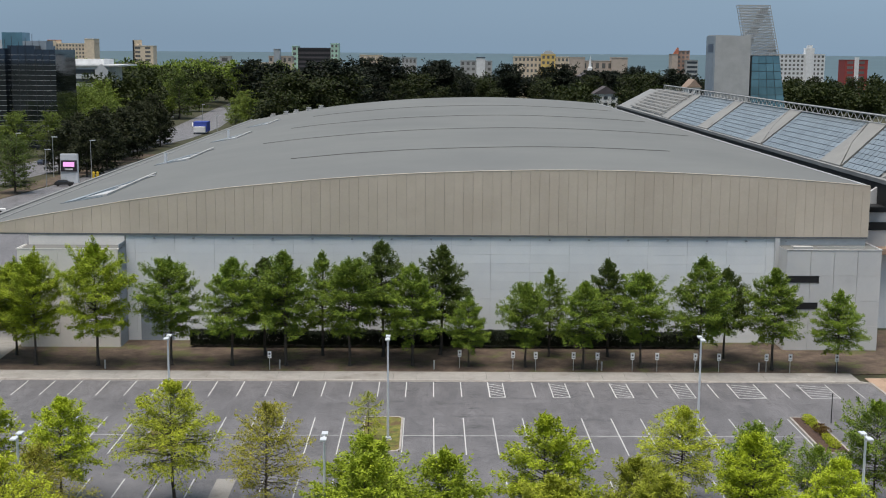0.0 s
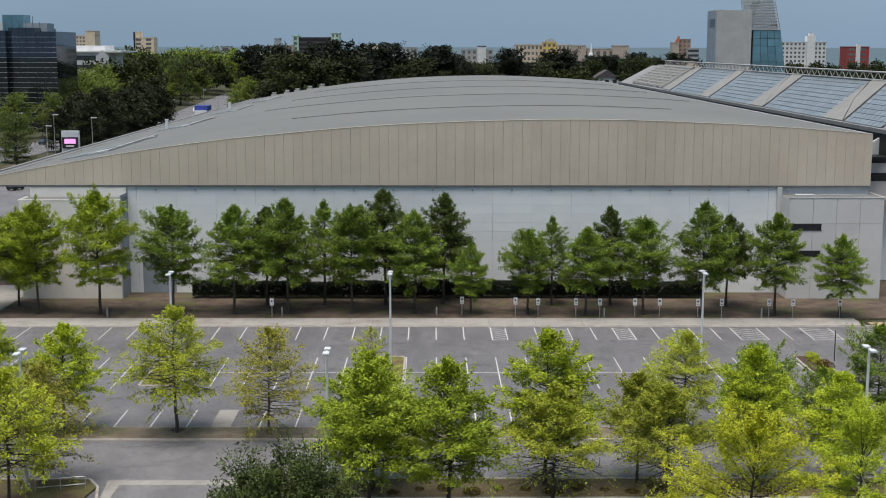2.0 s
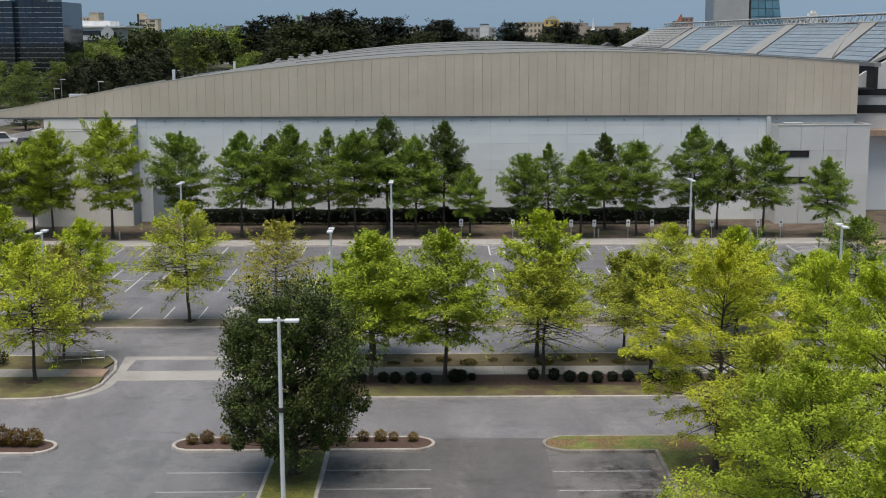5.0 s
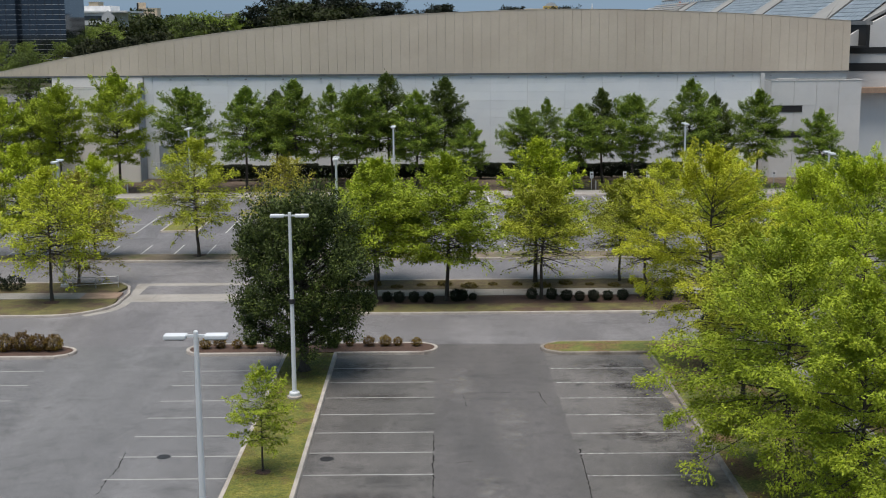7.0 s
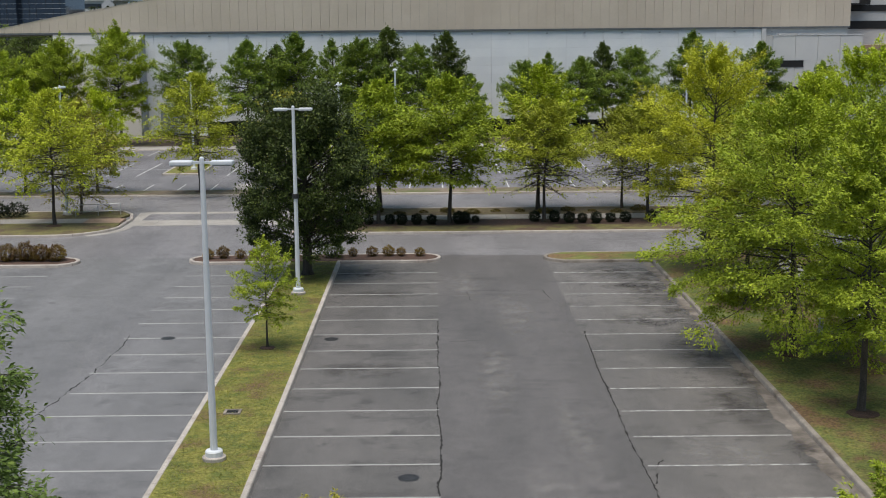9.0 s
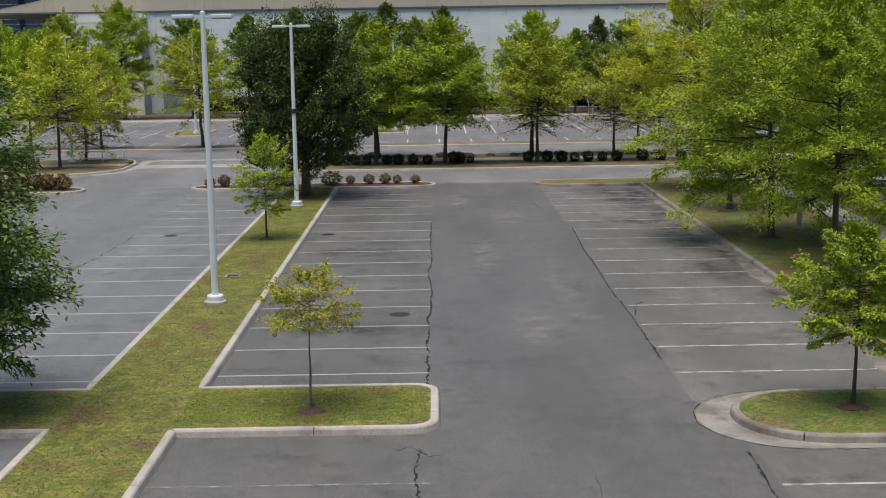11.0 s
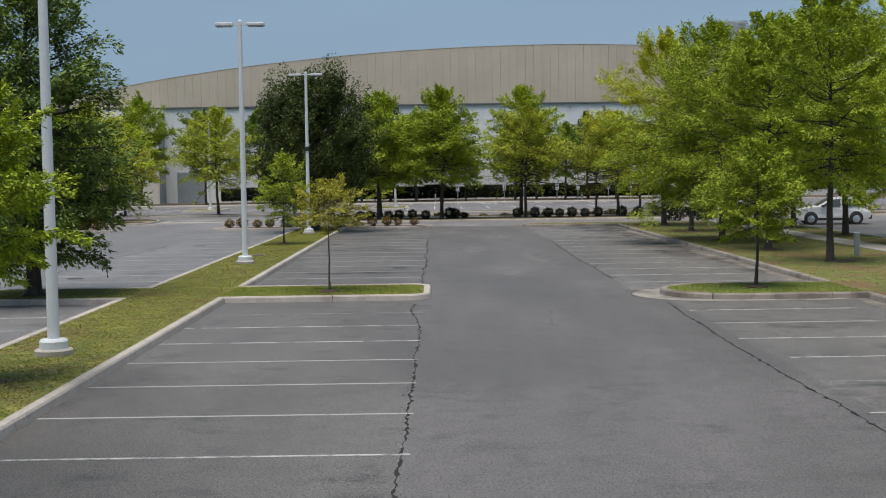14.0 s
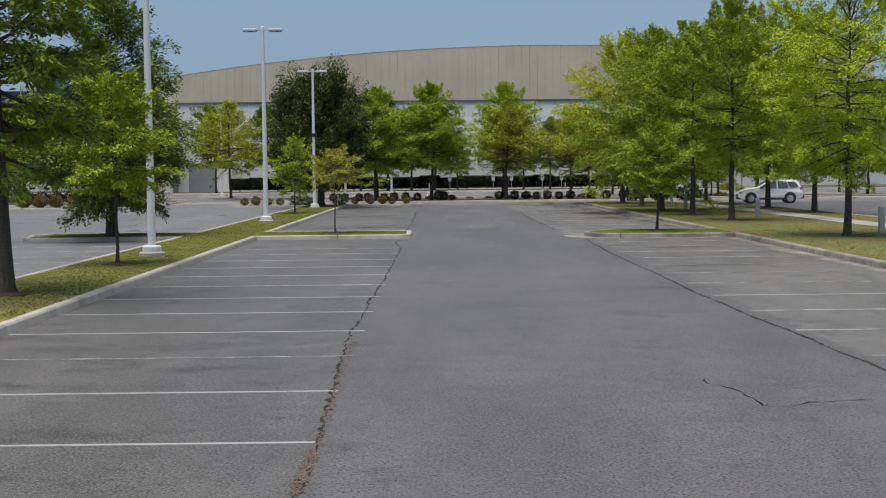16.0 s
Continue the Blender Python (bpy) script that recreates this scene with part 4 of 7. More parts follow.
kerb("kerb", [(-34, 60.0), (-21.2, 60.0), *arc(-21.4, 61.1, 1.02, -75, 75, 8), (-21.2, 62.2), (-34, 62.2)], "pale concrete kerb round a planting bed")
kerb("kerb", [(12.08, -70), (12.08, 12.92), (8.6, 12.94), *arc(8.6, 14.66, 1.7, 262, 98, 22), (8.5, 16.38), (12.08, 16.4), (12.08, 60.0), (7.2, 60.0),
              *arc(7.3, 61.25, 1.12, 250, 110, 8), (7.2, 62.48), (22.0, 62.48)], "stained concrete kerb along the lawn strip", mat=KERB_STAINED)
kerb("kerb", [(95, 70.25), (-9.3, 70.25), (-9.3, 80.85), (95, 80.85)], "pale concrete kerb round the wide median")
kerb("kerb", [(-90, 70.3), (-25.4, 70.3), *arc(-25.0, 74.2, 3.9, -90, -8, 10), (-21.1, 77.0), (-21.6, 79.3), (-22.5, 80.85), (-90, 80.85)], "pale concrete kerb round the grass island")
kerb("kerb", [(-95, 89.35), (95, 89.35)], "pale concrete kerb along the tree median", piece=6.1)
kerb("kerb", [(-95, 92.3), (-16.75, 92.3)], "worn concrete kerb along the tree median", piece=6.1, h=0.12)
kerb("kerb", [(-15.1, 92.3), (95, 92.3)], "worn concrete kerb along the tree median", piece=6.1, h=0.12)
kerb("kerb", [(-95, 127.33), (44.0, 127.33)], "pale concrete kerb of the far footpath", piece=6.1, h=0.14)
kerb("kerb", [(44.0, 127.33), (45.1, 126.8), (45.1, 121.4), (58, 121.4)], "pale concrete kerb of the paved apron", piece=6.1)
kerb("kerb", [(-5.95, 104.1), (-2.9, 104.1), (-2.55, 104.5), (-2.55, 113.7), (-2.9, 114.1), (-5.95, 114.1)], "pale concrete kerb of a lamp island", True)
kerb("kerb", [(-24.65, 104.1), (-21.35, 104.1), (-21.35, 112.1), (-24.65, 112.1)], "pale concrete kerb of a lamp island", True)
kerb("kerb", [(33.25, 103.9), (35.45, 103.9), (35.45, 114.4), (33.25, 114.4)], "pale concrete kerb of a shrub island", True)
kerb("kerb", [(22.05, -60), (22.05, 62.4)], "pale concrete kerb along the lawn strip", piece=6.1)


# painted stall lines
def line(lot, x0, x1, y0, y1, paint=None):
    brick_part("parking_line", paint or (PAINT_FRESH if lot is lot_far else PAINT), lot, x0, x1, y0, y1, -0.02, 0.004)


def slant(lot, xa, ya, xb, yb, w=0.1):
    ob = brick_part("parking_line", PAINT_FRESH, lot, -0.5, 0.5, -0.5, 0.5, 0, 1)
    d = math.hypot(xb - xa, yb - ya)
    ob.matrix_basis = Matrix.LocRotScale(((xa + xb) / 2, (ya + yb) / 2, -0.008), Euler((0, 0, math.atan2(yb - ya, xb - xa))), (d, w, 0.025))


PITCH = 2.743
for k in range(-4, 11):
    y = 30 + PITCH * k
    if y > 18:
        line(lot_near, -5.4, 0.02, y - 0.042, y + 0.042)
        line(lot_near, -13.5, -8.38, y - 0.35, y - 0.25)
    y = 29.65 + PITCH * k
    if y > 18:
        line(lot_near, 6.3, 11.4, y - 0.042, y + 0.042, PAINT_WORN)
NEAR_LEFT = {0: PAINT, 1: PAINT, 3: PAINT, 4: PAINT, 5: PAINT, 6: PAINT_WORN, 7: PAINT, 8: PAINT, 9: PAINT, 10: PAINT_WORN, 11: PAINT_WORN}
NEAR_RIGHT = {3: (6.6, 8.6), 4: (6.6, 9.2), 5: (6.55, 11.3), 6: (6.6, 7.0), 7: (6.62, 7.35), 9: (7.0, 11.2), 10: (6.7, 11.2), 11: (6.8, 10.4), 12: (6.75, 11.0)}
for k in range(0, 13):
    y = -21.42 + 2.69 * k
    line(lot_near, -5.4, 0.1, y - 0.036, y + 0.036, NEAR_LEFT.get(k, PAINT_FADED))
    line(lot_near, -13.5, -8.38, y - 0.045, y + 0.045, PAINT_WORN)
    y = -21.95 + 2.7 * k
    if k in NEAR_RIGHT:
        xa, xb = NEAR_RIGHT[k]
        line(lot_near, xa, xb, y - 0.04, y + 0.04, PAINT if k in (5, 7, 11) else PAINT_WORN)
        if xb < 11:
            line(lot_near, xb, 11.35, y - 0.04, y + 0.04, PAINT_FADED)
    else:
        line(lot_near, 6.7, 11.35, y - 0.04, y + 0.04, PAINT_FADED)
for k in range(8):
    y = 57.4 - PITCH * k
    line(lot_near, -26.5, -21.0, y - 0.05, y + 0.05)
for k in range(-17, 3):
    x = 0.33 + PITCH * k
    line(lot_far, x - 0.05, x + 0.05, 121.4, 126.9)
HATCH = ((5.85, 7.33), (12.05, 13.67), (18.2, 19.9), (24.3, 26.0), (30.2, 32.9), (37.3, 40.2))
for x0, x1 in HATCH:
    line(lot_far, x0 - 0.05, x0 + 0.05, 121.3, 126.6)
    line(lot_far, x1 - 0.05, x1 + 0.05, 121.3, 126.6)
    line(lot_far, x0, x1, 121.25, 121.35)
    for k in range(5):
        slant(lot_far, x0 + 0.06, 122.6 + k * 0.95, x1 - 0.06, 121.6 + k * 0.95)
for x in (10.3, 16.0, 22.2, 28.2, 35.2, 42.6):
    line(lot_far, x - 0.05, x + 0.05, 121.4, 126.7)
for k in range(-22, 15):
    x = -2.4 + 2.72 * k
    if -6.2 < x < -2.6 or -24.8 < x < -21.2 or x > 33:
        continue
    line(lot_far, x - 0.05, x + 0.05, 103.4, 114.2)
for x0, x1 in ((-62, -24.7), (-21.3, -6.0), (-2.5, 33.2)):
    line(lot_far, x0, x1, 108.72, 108.82)
for k in range(-22, 12):
    x = 0.55 + 2.72 * k
    if not -17.2 < x < -14.8:
        line(lot_far, x - 0.05, x + 0.05, 92.5, 97.2)


# cracks: dark, wandering, along the paving joints
def crack(lot, pts, w, mat, seed, wander=0.06, name="crack"):
    rng = np.random.default_rng(seed)
    run = []
    for (xa, ya), (xb, yb) in zip(pts, pts[1:]):
        n = max(2, int(math.hypot(xb - xa, yb - ya) / 0.13))
        run += [(xa + (xb - xa) * i / n, ya + (yb - ya) * i / n) for i in range(n)]
    run.append(pts[-1])
    off = np.cumsum(rng.normal(0, wander, (len(run), 2)), axis=0)
    off -= np.linspace(0, 1, len(run))[:, None] * off[-1]
    off += rng.normal(0, 0.014, off.shape)
    v, f = [], []
    for i, (p, o) in enumerate(zip(run, off)):
        a, b = run[max(i - 1, 0)], run[min(i + 1, len(run) - 1)]
        d = Vector((b[0] - a[0], b[1] - a[1])).normalized()
        h = w * rng.uniform(0.1, 1.0) ** 1.5 * 0.5
        x, y = p[0] + o[0], p[1] + o[1]
        v += [(x - d.y * h, y + d.x * h, 0.003), (x + d.y * h, y - d.x * h, 0.003)]
        if i:
            k = 2 * i
            f.append((k - 2, k - 1, k + 1, k))
    part(name, (v, f), mat, lot)


def grit_along(lot, pts, n, spread, size, mat, seed):
    """Crumbled pieces and dirt lying along a crack."""
    rng = np.random.default_rng(seed)
    v, f = [], []
    for _ in range(n):
        i = rng.integers(0, len(pts) - 1)
        u = rng.uniform()
        x = pts[i][0] + (pts[i + 1][0] - pts[i][0]) * u + rng.normal(0, spread)
        y = pts[i][1] + (pts[i + 1][1] - pts[i][1]) * u
        r = size * rng.uniform(0.3, 1.0) ** 2
        k = len(v)
        for a in range(6):
            q = r * rng.uniform(0.5, 1.2)
            v.append((x + q * 0.7 * math.cos(a * 1.047), y + q * 1.7 * math.sin(a * 1.047), 0.0034 + 0.0001 * (_ % 9)))
        f.append(tuple(range(k, k + 6)))
    part("loose_grit", (v, f), mat, lot)


SEAM_L = [(0.1, -36), (0.12, -23.3), (0.13, -21.8), (-0.02, -14.5), (0.0, -8.0), (-0.06, -2.5), (-0.03, 3.0), (0.0, 7.7), (-0.18, 11.7), (-0.1, 12.9)]
SEAM_R = [(6.58, 12.45), (6.45, 7.1), (6.36, 3.0), (6.38, -2.2), (6.36, -6.7), (6.42, -10.0), (6.5, -13.0), (6.55, -16.5), (6.6, -28)]
crack(lot_near, SEAM_L, 0.075, CRACK, 1, 0.008)
grit_along(lot_near, SEAM_L, 320, 0.035, 0.028, CRACK, 15)
grit_along(lot_near, SEAM_L[:4], 1500, 0.035, 0.028, CRACK_DIRT, 2)
crack(lot_near, SEAM_R, 0.085, CRACK, 5, 0.008)
grit_along(lot_near, SEAM_R, 280, 0.03, 0.028, CRACK, 16)
grit_along(lot_near, SEAM_R[7:], 500, 0.035, 0.028, CRACK_DIRT, 17)
crack(lot_near, [(0.0, 17.6), (0.05, 30), (0.0, 46)], 0.1, CRACK, 3, 0.014)
crack(lot_near, [(6.38, 44), (6.25, 31), (6.16, 20)], 0.1, CRACK, 4, 0.008)
crack(lot_near, [(-13.7, 25), (-13.5, 36), (-13.4, 44)], 0.1, CRACK, 6, 0.03)
crack(lot_near, [(1.6, 50.4), (1.55, 52.6), (5.3, 52.7), (5.5, 50.6)], 0.06, CRACK, 7, 0.015)
crack(lot_near, [(6.9, 27.5), (6.5, 26.6), (6.3, 25.4)], 0.08, CRACK, 8, 0.02)
crack(lot_near, [(0.5, 42.3), (2.0, 42.6)], 0.07, CRACK, 9, 0.02)
SMALL = [(4.32, -18.15), (4.3, -18.5), (4.5, -18.95), (4.55, -19.3), (4.6, -19.85), (4.85, -19.95), (5.1, -19.7), (5.75, -19.65)]
crack(lot_near, SMALL, 0.06, CRACK, 10, 0.02)
crack(lot_near, [(-1.1, 13.3), (-0.6, 12.9), (-0.35, 13.2), (0.0, 12.4), (0.3, 12.5)], 0.05, CRACK, 13, 0.02)
crack(lot_near, [(11.3, 16.9), (8.2, 16.9), *arc(8.15, 14.65, 2.2, 95, 265, 14), (8.2, 12.44), (11.3, 12.44)], 0.05, CRACK, 18, 0.006)
crack(lot_near, [(3.32, 11.3), (3.1, 7.8)], 0.025, CRACK, 11, 0.01)
crack(lot_near, [(-7.9, 61.5), (-7.6, 60.5)], 0.05, CRACK, 12, 0.02)
for i, (x, y, r) in enumerate(((-0.91, 26.1, 0.25), (-4.55, 42.95, 0.24), (-11.6, 43.4, 0.24), (-12.2, 23.2, 0.24))):
    cover = lathe([(r + 0.07, -0.03), (r + 0.07, 0.004), (r, 0.006), (r, 0.003), (r - 0.03, 0.008), (0.02, 0.008)], (x, y), 18)
    tagged(part("manhole_cover", cover, DARK_METAL), "round dark iron cover set in the asphalt", "manhole cover", "covers in the lot")
drain = thing("drain_box", (-7.07, 32.26, Z), "small weathered concrete drain box set in the grass", "drain")
part("frame", boxes((-7.36, -6.78, 32.0, 32.08, 0, Z + 0.04), (-7.36, -6.78, 32.44, 32.52, 0, Z + 0.04), (-7.36, -7.27, 32.08, 32.44, 0, Z + 0.04), (-6.87, -6.78, 32.08, 32.44, 0, Z + 0.04)), GUTTER, drain)
for k in range(4):
    brick_part("bar", DARK_METAL, drain, -7.27, -6.87, 32.11 + k * 0.09, 32.15 + k * 0.09, 0.05, Z + 0.02)


# stains and bleached dust on the asphalt
def stain(x, y, rx, ry, mat, h):
    pts = [(x + rx * math.cos(a * math.pi / 12), y + ry * math.sin(a * math.pi / 12)) for a in range(24)]
    part("stain", slab(pts, -0.01, h), mat, lot_near)


for i, (x, y, rx, ry) in enumerate(((10.4, 52.5, 1.6, 7.0), (9.6, 57.3, 2.6, 2.4), (10.6, 40.5, 1.4, 5.0), (-3.6, 57.5, 2.6, 2.2), (10.4, 33.0, 1.3, 3.2), (-2.8, 38.0, 2.4, 1.4), (-2.4, 24.0, 2.2, 1.2),
                                      (8.8, 46.0, 1.8, 1.6), (9.4, 7.0, 1.8, 0.8), (-2.6, 52.0, 2.4, 1.0), (11.5, 55.0, 0.8, 3.2), (11.3, 47.0, 0.9, 3.0), (11.4, 43.5, 0.8, 1.6), (11.5, 36.0, 0.6, 2.6), (11.5, 28.0, 0.6, 2.4), (11.4, 22.0, 0.7, 2.0), (10.0, 45.5, 1.6, 1.2), (9.8, 53.5, 2.0, 1.0))):
    stain(x, y, rx, ry, STAIN_DARK, 0.0022 if x < 11.2 else 0.007)
for i, (x, y, rx, ry) in enumerate(((8.9, 28.0, 2.3, 1.6), (9.2, 23.6, 2.0, 1.2), (3.6, 47.5, 1.1, 5.5), (2.2, 37.0, 0.9, 6.0), (4.6, 30.0, 0.8, 5.0), (1.4, 54.0, 1.2, 4.0), (3.2, 24.0, 1.0, 4.0), (7.6, 10.6, 0.8, 0.8))):
    stain(x, y, rx, ry, STAIN_PALE, 0.0028)


# ---- exhibition hall ----
ROOF_X = [-55.0, -52.1, -48.5, -45.2, -41.6, -34.8, -28.0, -23.3, -18.7, -12.5, -8.0, -4.0, 1.0, 5.6, 12.0, 16.0, 21.7, 26.0, 31.0, 36.0, 41.0, 45.0, 50.1]
ROOF_Z = [12.6, 13.02, 13.75, 14.4, 15.0, 16.2, 17.15, 17.75, 18.2, 18.8, 19.15, 19.42, 19.65, 19.82, 19.97, 20.0, 19.95, 19.82, 19.62, 19.4, 19.1, 18.8, 18.4]
Y0, Y1 = 145.0, 385.0


def roof_z(x):
    return float(np.interp(x, ROOF_X, ROOF_Z))


hall = thing("exhibition_hall", (0, 143, 0), "huge exhibition hall with curved grey roof and beige fascia", "building")
# long roof shell
xs = list(np.linspace(-55.0, 50.1, 60))
prof = [(x, roof_z(x)) for x in xs] + [(x, roof_z(x) - 0.5) for x in xs[::-1]]
bm = bmesh.new()
ys = list(np.linspace(Y0 + 0.05, Y1, 20))
rows = [[bm.verts.new((x, y, z)) for x, z in prof] for y in ys]
n = len(prof)
for a, b in zip(rows, rows[1:]):
    for i in range(n):
        bm.faces.new((a[i], a[(i + 1) % n], b[(i + 1) % n], b[i]))
bm.faces.new(rows[0])
bm.faces.new(rows[-1][::-1])
bmesh.ops.recalc_face_normals(bm, faces=bm.faces[:])
roof = part("roof", bm, ROOFING, hall, "grey membrane barrel roof")
# raised expansion ridges across the roof
for k, y in enumerate((182.0, 228.0, 274.0, 325.0)):
    bm = bmesh.new()
    lo = -30 if k else -20
    hx = np.linspace(lo, 46 if k else 34, 30)
    a = [[bm.verts.new((x, y + dy, roof_z(x) + dz)) for x in hx] for dy, dz in ((-0.35, 0.0), (-0.3, 0.1), (1.2, 0.12), (5.5, 0.01))]
    for r, s in zip(a, a[1:]):
        for i in range(len(hx) - 1):
            bm.faces.new((r[i], r[i + 1], s[i + 1], s[i]))
    bmesh.ops.recalc_face_normals(bm, faces=bm.faces[:])
    part("roof_ridge", bm, ROOFING, roof)
    bm = bmesh.new()
    a = [[bm.verts.new((x, y - 0.38, roof_z(x) + dz)) for x in hx] for dz in (0.01, 0.09)]
    for i in range(len(hx) - 1):
        bm.faces.new((a[0][i], a[0][i + 1], a[1][i + 1], a[1][i]))
    part("flashing", bm, ROOF_STEP, roof, "grey metal flashing")
# gutter edge and kerb rail along the low side
for (x, w, h) in ((-54.2, 0.4, 0.22), (-51.8, 0.22, 0.12)):
    bm = bmesh.new()
    box(bm, x, x + w, Y0 + 2, Y1, roof_z(x) - 0.2, roof_z(x) + h)
    part("roof_edge_rail", bm, RAIL_GREY, roof, "grey edge rail")
brick_part("roof_edge_rail", TRIM, roof, 49.95, 50.2, Y0 + 0.5, Y1, 18.1, 18.5, "pale edge rail")
# wedge-shaped roof lights on the low side: long white kerb, dark glass along the slanting side
def roof_body(pts, h0, h1):
    bm = bmesh.new()
    lo = [bm.verts.new((x, y, roof_z(x) + h0)) for x, y in pts]
    hi = [bm.verts.new((x, y, roof_z(x) + h1)) for x, y in pts]
    bm.faces.new(hi)
    bm.faces.new(lo[::-1])
    for i in range(len(pts)):
        bm.faces.new((lo[i], lo[(i + 1) % len(pts)], hi[(i + 1) % len(pts)], hi[i]))
    bmesh.ops.recalc_face_normals(bm, faces=bm.faces[:])
    return bm


for k, (yc, run) in enumerate(((159.0, 29.0), (213.0, 25.0), (266.5, 21.0), (320.0, 20.0))):
    light = thing("roof_light", (-42, yc, roof_z(-42)), "wedge-shaped roof light with long white kerb on the hall roof", "roof light", "roof lights of the hall")
    part("well", roof_body([(-46.3, yc), (-41.0, yc), (-41.0, yc + run * 0.98)], -0.1, 0.05), GLASS_WELL, light, "dark sunken well")
    part("kerb_frame", roof_body([(-41.0, yc), (-40.5, yc), (-40.5, yc + run), (-41.0, yc + run)], -0.1, 0.28), GREY_STONE, light)
    part("glass", roof_body([(-46.0, yc + 0.6), (-44.6, yc + 0.6), (-41.3, yc + run * 0.9)], 0.05, 0.12), GREY_BLUE, light, "blue-grey glass strip")
    for u in (0.08, 0.42, 0.7):
        xa = -45.2 + 3.8 * u + 1.2
        part("white_panel", roof_body([(xa, yc + run * u), (-41.05, yc + run * u), (-41.05, yc + run * (u + 0.2)), (xa + 1.6, yc + run * (u + 0.17))], 0.05, 0.16), TRIM, light)
for x, y in ((-44.5, 213.7), (-44.1, 277.4)):
    bm = lathe([(0.27, roof_z(x) - 0.2), (0.27, roof_z(x) + 1.6), (0.31, roof_z(x) + 1.62), (0.3, roof_z(x) + 1.75)], (x, y), 14)
    tagged(part("roof_vent", bm, WHITE_METAL), "round white vent pipe on the hall roof", "vent", "vents on the roof")
for k, (x, y) in enumerate(((-46, 372), (-42.5, 374), (-39.5, 374), (-36.0, 376), (-32.5, 378))):
    bm = boxes((x - 0.8, x + 0.8, y - 1.0, y + 1.0, roof_z(x) - 0.3, roof_z(x) + 0.5), (x - 0.4, x + 0.4, y - 0.5, y + 0.5, roof_z(x) + 0.5, roof_z(x) + 0.8), (x - 0.65, x + 0.65, y - 0.65, y + 0.65, roof_z(x) + 0.8, roof_z(x) + 1.0))
    tagged(part("roof_unit", bm, GREY_STONE), "small boxy ventilation unit on the hall roof", "roof unit", "units on the roof")

# upstand fascia in upright panels
step = 1.085
x = -54.9
while x < 49.9:
    x2 = min(x + step, 50.15)
    pr = [(x + 0.01, 12.6), (x2 - 0.01, 12.6), (x2 - 0.01, max(roof_z(x2), 12.66) + 0.08), (x + 0.01, max(roof_z(x), 12.64) + 0.08)]
    part("fascia_panel", extrude_y(pr, Y0 - 0.25, Y0 + 0.02), FASCIA, hall)
    x = x2
bm = bmesh.new()
a = [[bm.verts.new((x, yy, roof_z(x) + dz)) for x in xs] for yy, dz in ((Y0 - 0.28, 0.09), (Y0 - 0.28, 0.14), (Y0 + 0.15, 0.14), (Y0 + 0.15, 0.06))]
for r, s in zip(a, a[1:] + a[:1]):
    for i in range(len(xs) - 1):
        bm.faces.new((r[i], r[i + 1], s[i + 1], s[i]))
bmesh.ops.recalc_face_normals(bm, faces=bm.faces[:])
part("coping", bm, FASCIA, hall, "grey metal coping")
part("fascia_back", extrude_y([(-54.9, 12.4), (50.1, 12.4)] + [(x, roof_z(x) - 0.05) for x in xs[::-1]], Y0 + 0.03, Y0 + 0.3), RIB, hall)
# Solid strip flush with the fascia; the shade below it is in the colour.
part("soffit", boxes((-54.9, 50.1, Y0 - 0.25, Y0 + 0.6, 12.4, 12.58)), SHADE, hall, "solid soffit strip with the fascia's shade in its dark colour")

# white wall of wide shallow panels
part("wall_core", boxes((-46.0, 50.0, Y0 + 0.1, Y0 + 0.6, -0.1, 12.4)), WALL_BACK, hall)
for i in range(-1, 17):
    x0 = max(-33.85 + 4.525 * i, -34.88)
    for j in range(12):
        z0 = 0.02 + 1.03 * j
        brick_part("wall_panel", WALL, hall, x0 + 0.015, min(-33.85 + 4.525 * (i + 1), 39.75) - 0.015, Y0 - 0.02, Y0 + 0.09, z0 + 0.006, z0 + 1.024)
    if i >= 0:
        lamp = thing("wall_lamp", (x0 + 2.2, Y0 - 0.3, 12.05), "small grey wall lamp under the hall fascia", "wall lamp", "lamps along the hall wall")
        part("body", boxes((x0 + 2.08, x0 + 2.32, Y0 - 0.26, Y0 - 0.05, 12.02, 12.14), bevel=0.03), GALV, lamp)
        part("lens", boxes((x0 + 2.1, x0 + 2.3, Y0 - 0.24, Y0 - 0.1, 11.99, 12.015)), LENS, lamp)
part("roller_door", boxes((-33.4, -29.6, Y0 - 0.06, Y0 - 0.021, 0.0, 4.1)), GREY_BLUE, hall, "pale blue-grey steel door")
# end blocks in front of the wall
wing = thing("stair_block", (-40, 142.90, 0), "pale grey boxy wing at the hall's low end", "building wing")
part("wall", boxes((-46.2, -35.0, 141.50, 144.95, -0.1, 11.2)), WING, wing)
part("roof", boxes((-46.0, -35.1, 141.56, 144.80, 11.2, 11.24)), ROOFING, wing, "grey flat roof")
part("upper_wall", boxes((-45.9, -35.0, 144.82, 144.95, 11.2, 12.38)), WING, wing)
part("parapet", boxes((-46.3, -34.9, 141.40, 141.55, 11.2, 11.32), (-46.3, -46.15, 141.55, 144.80, 11.2, 11.32), (-35.05, -34.9, 141.55, 144.80, 11.2, 11.32)), WING, wing, "pale parapet cap")
part("side_cladding", boxes((-34.98, -34.9, 141.70, 144.90, 0, 11.75)), GREY_BLUE, wing, "blue-grey side cladding")
for i in range(5):
    for j in range(4):
        brick_part("wall_panel", WING, wing, -46.15 + 2.23 * i + 0.015, -46.15 + 2.23 * (i + 1) - 0.015, 141.42, 141.51, 0.02 + 2.79 * j + 0.012, 2.8 + 2.79 * j)
tower = thing("stair_block", (45, 142.90, 0), "grey panelled stair block with dark slot windows", "building wing")
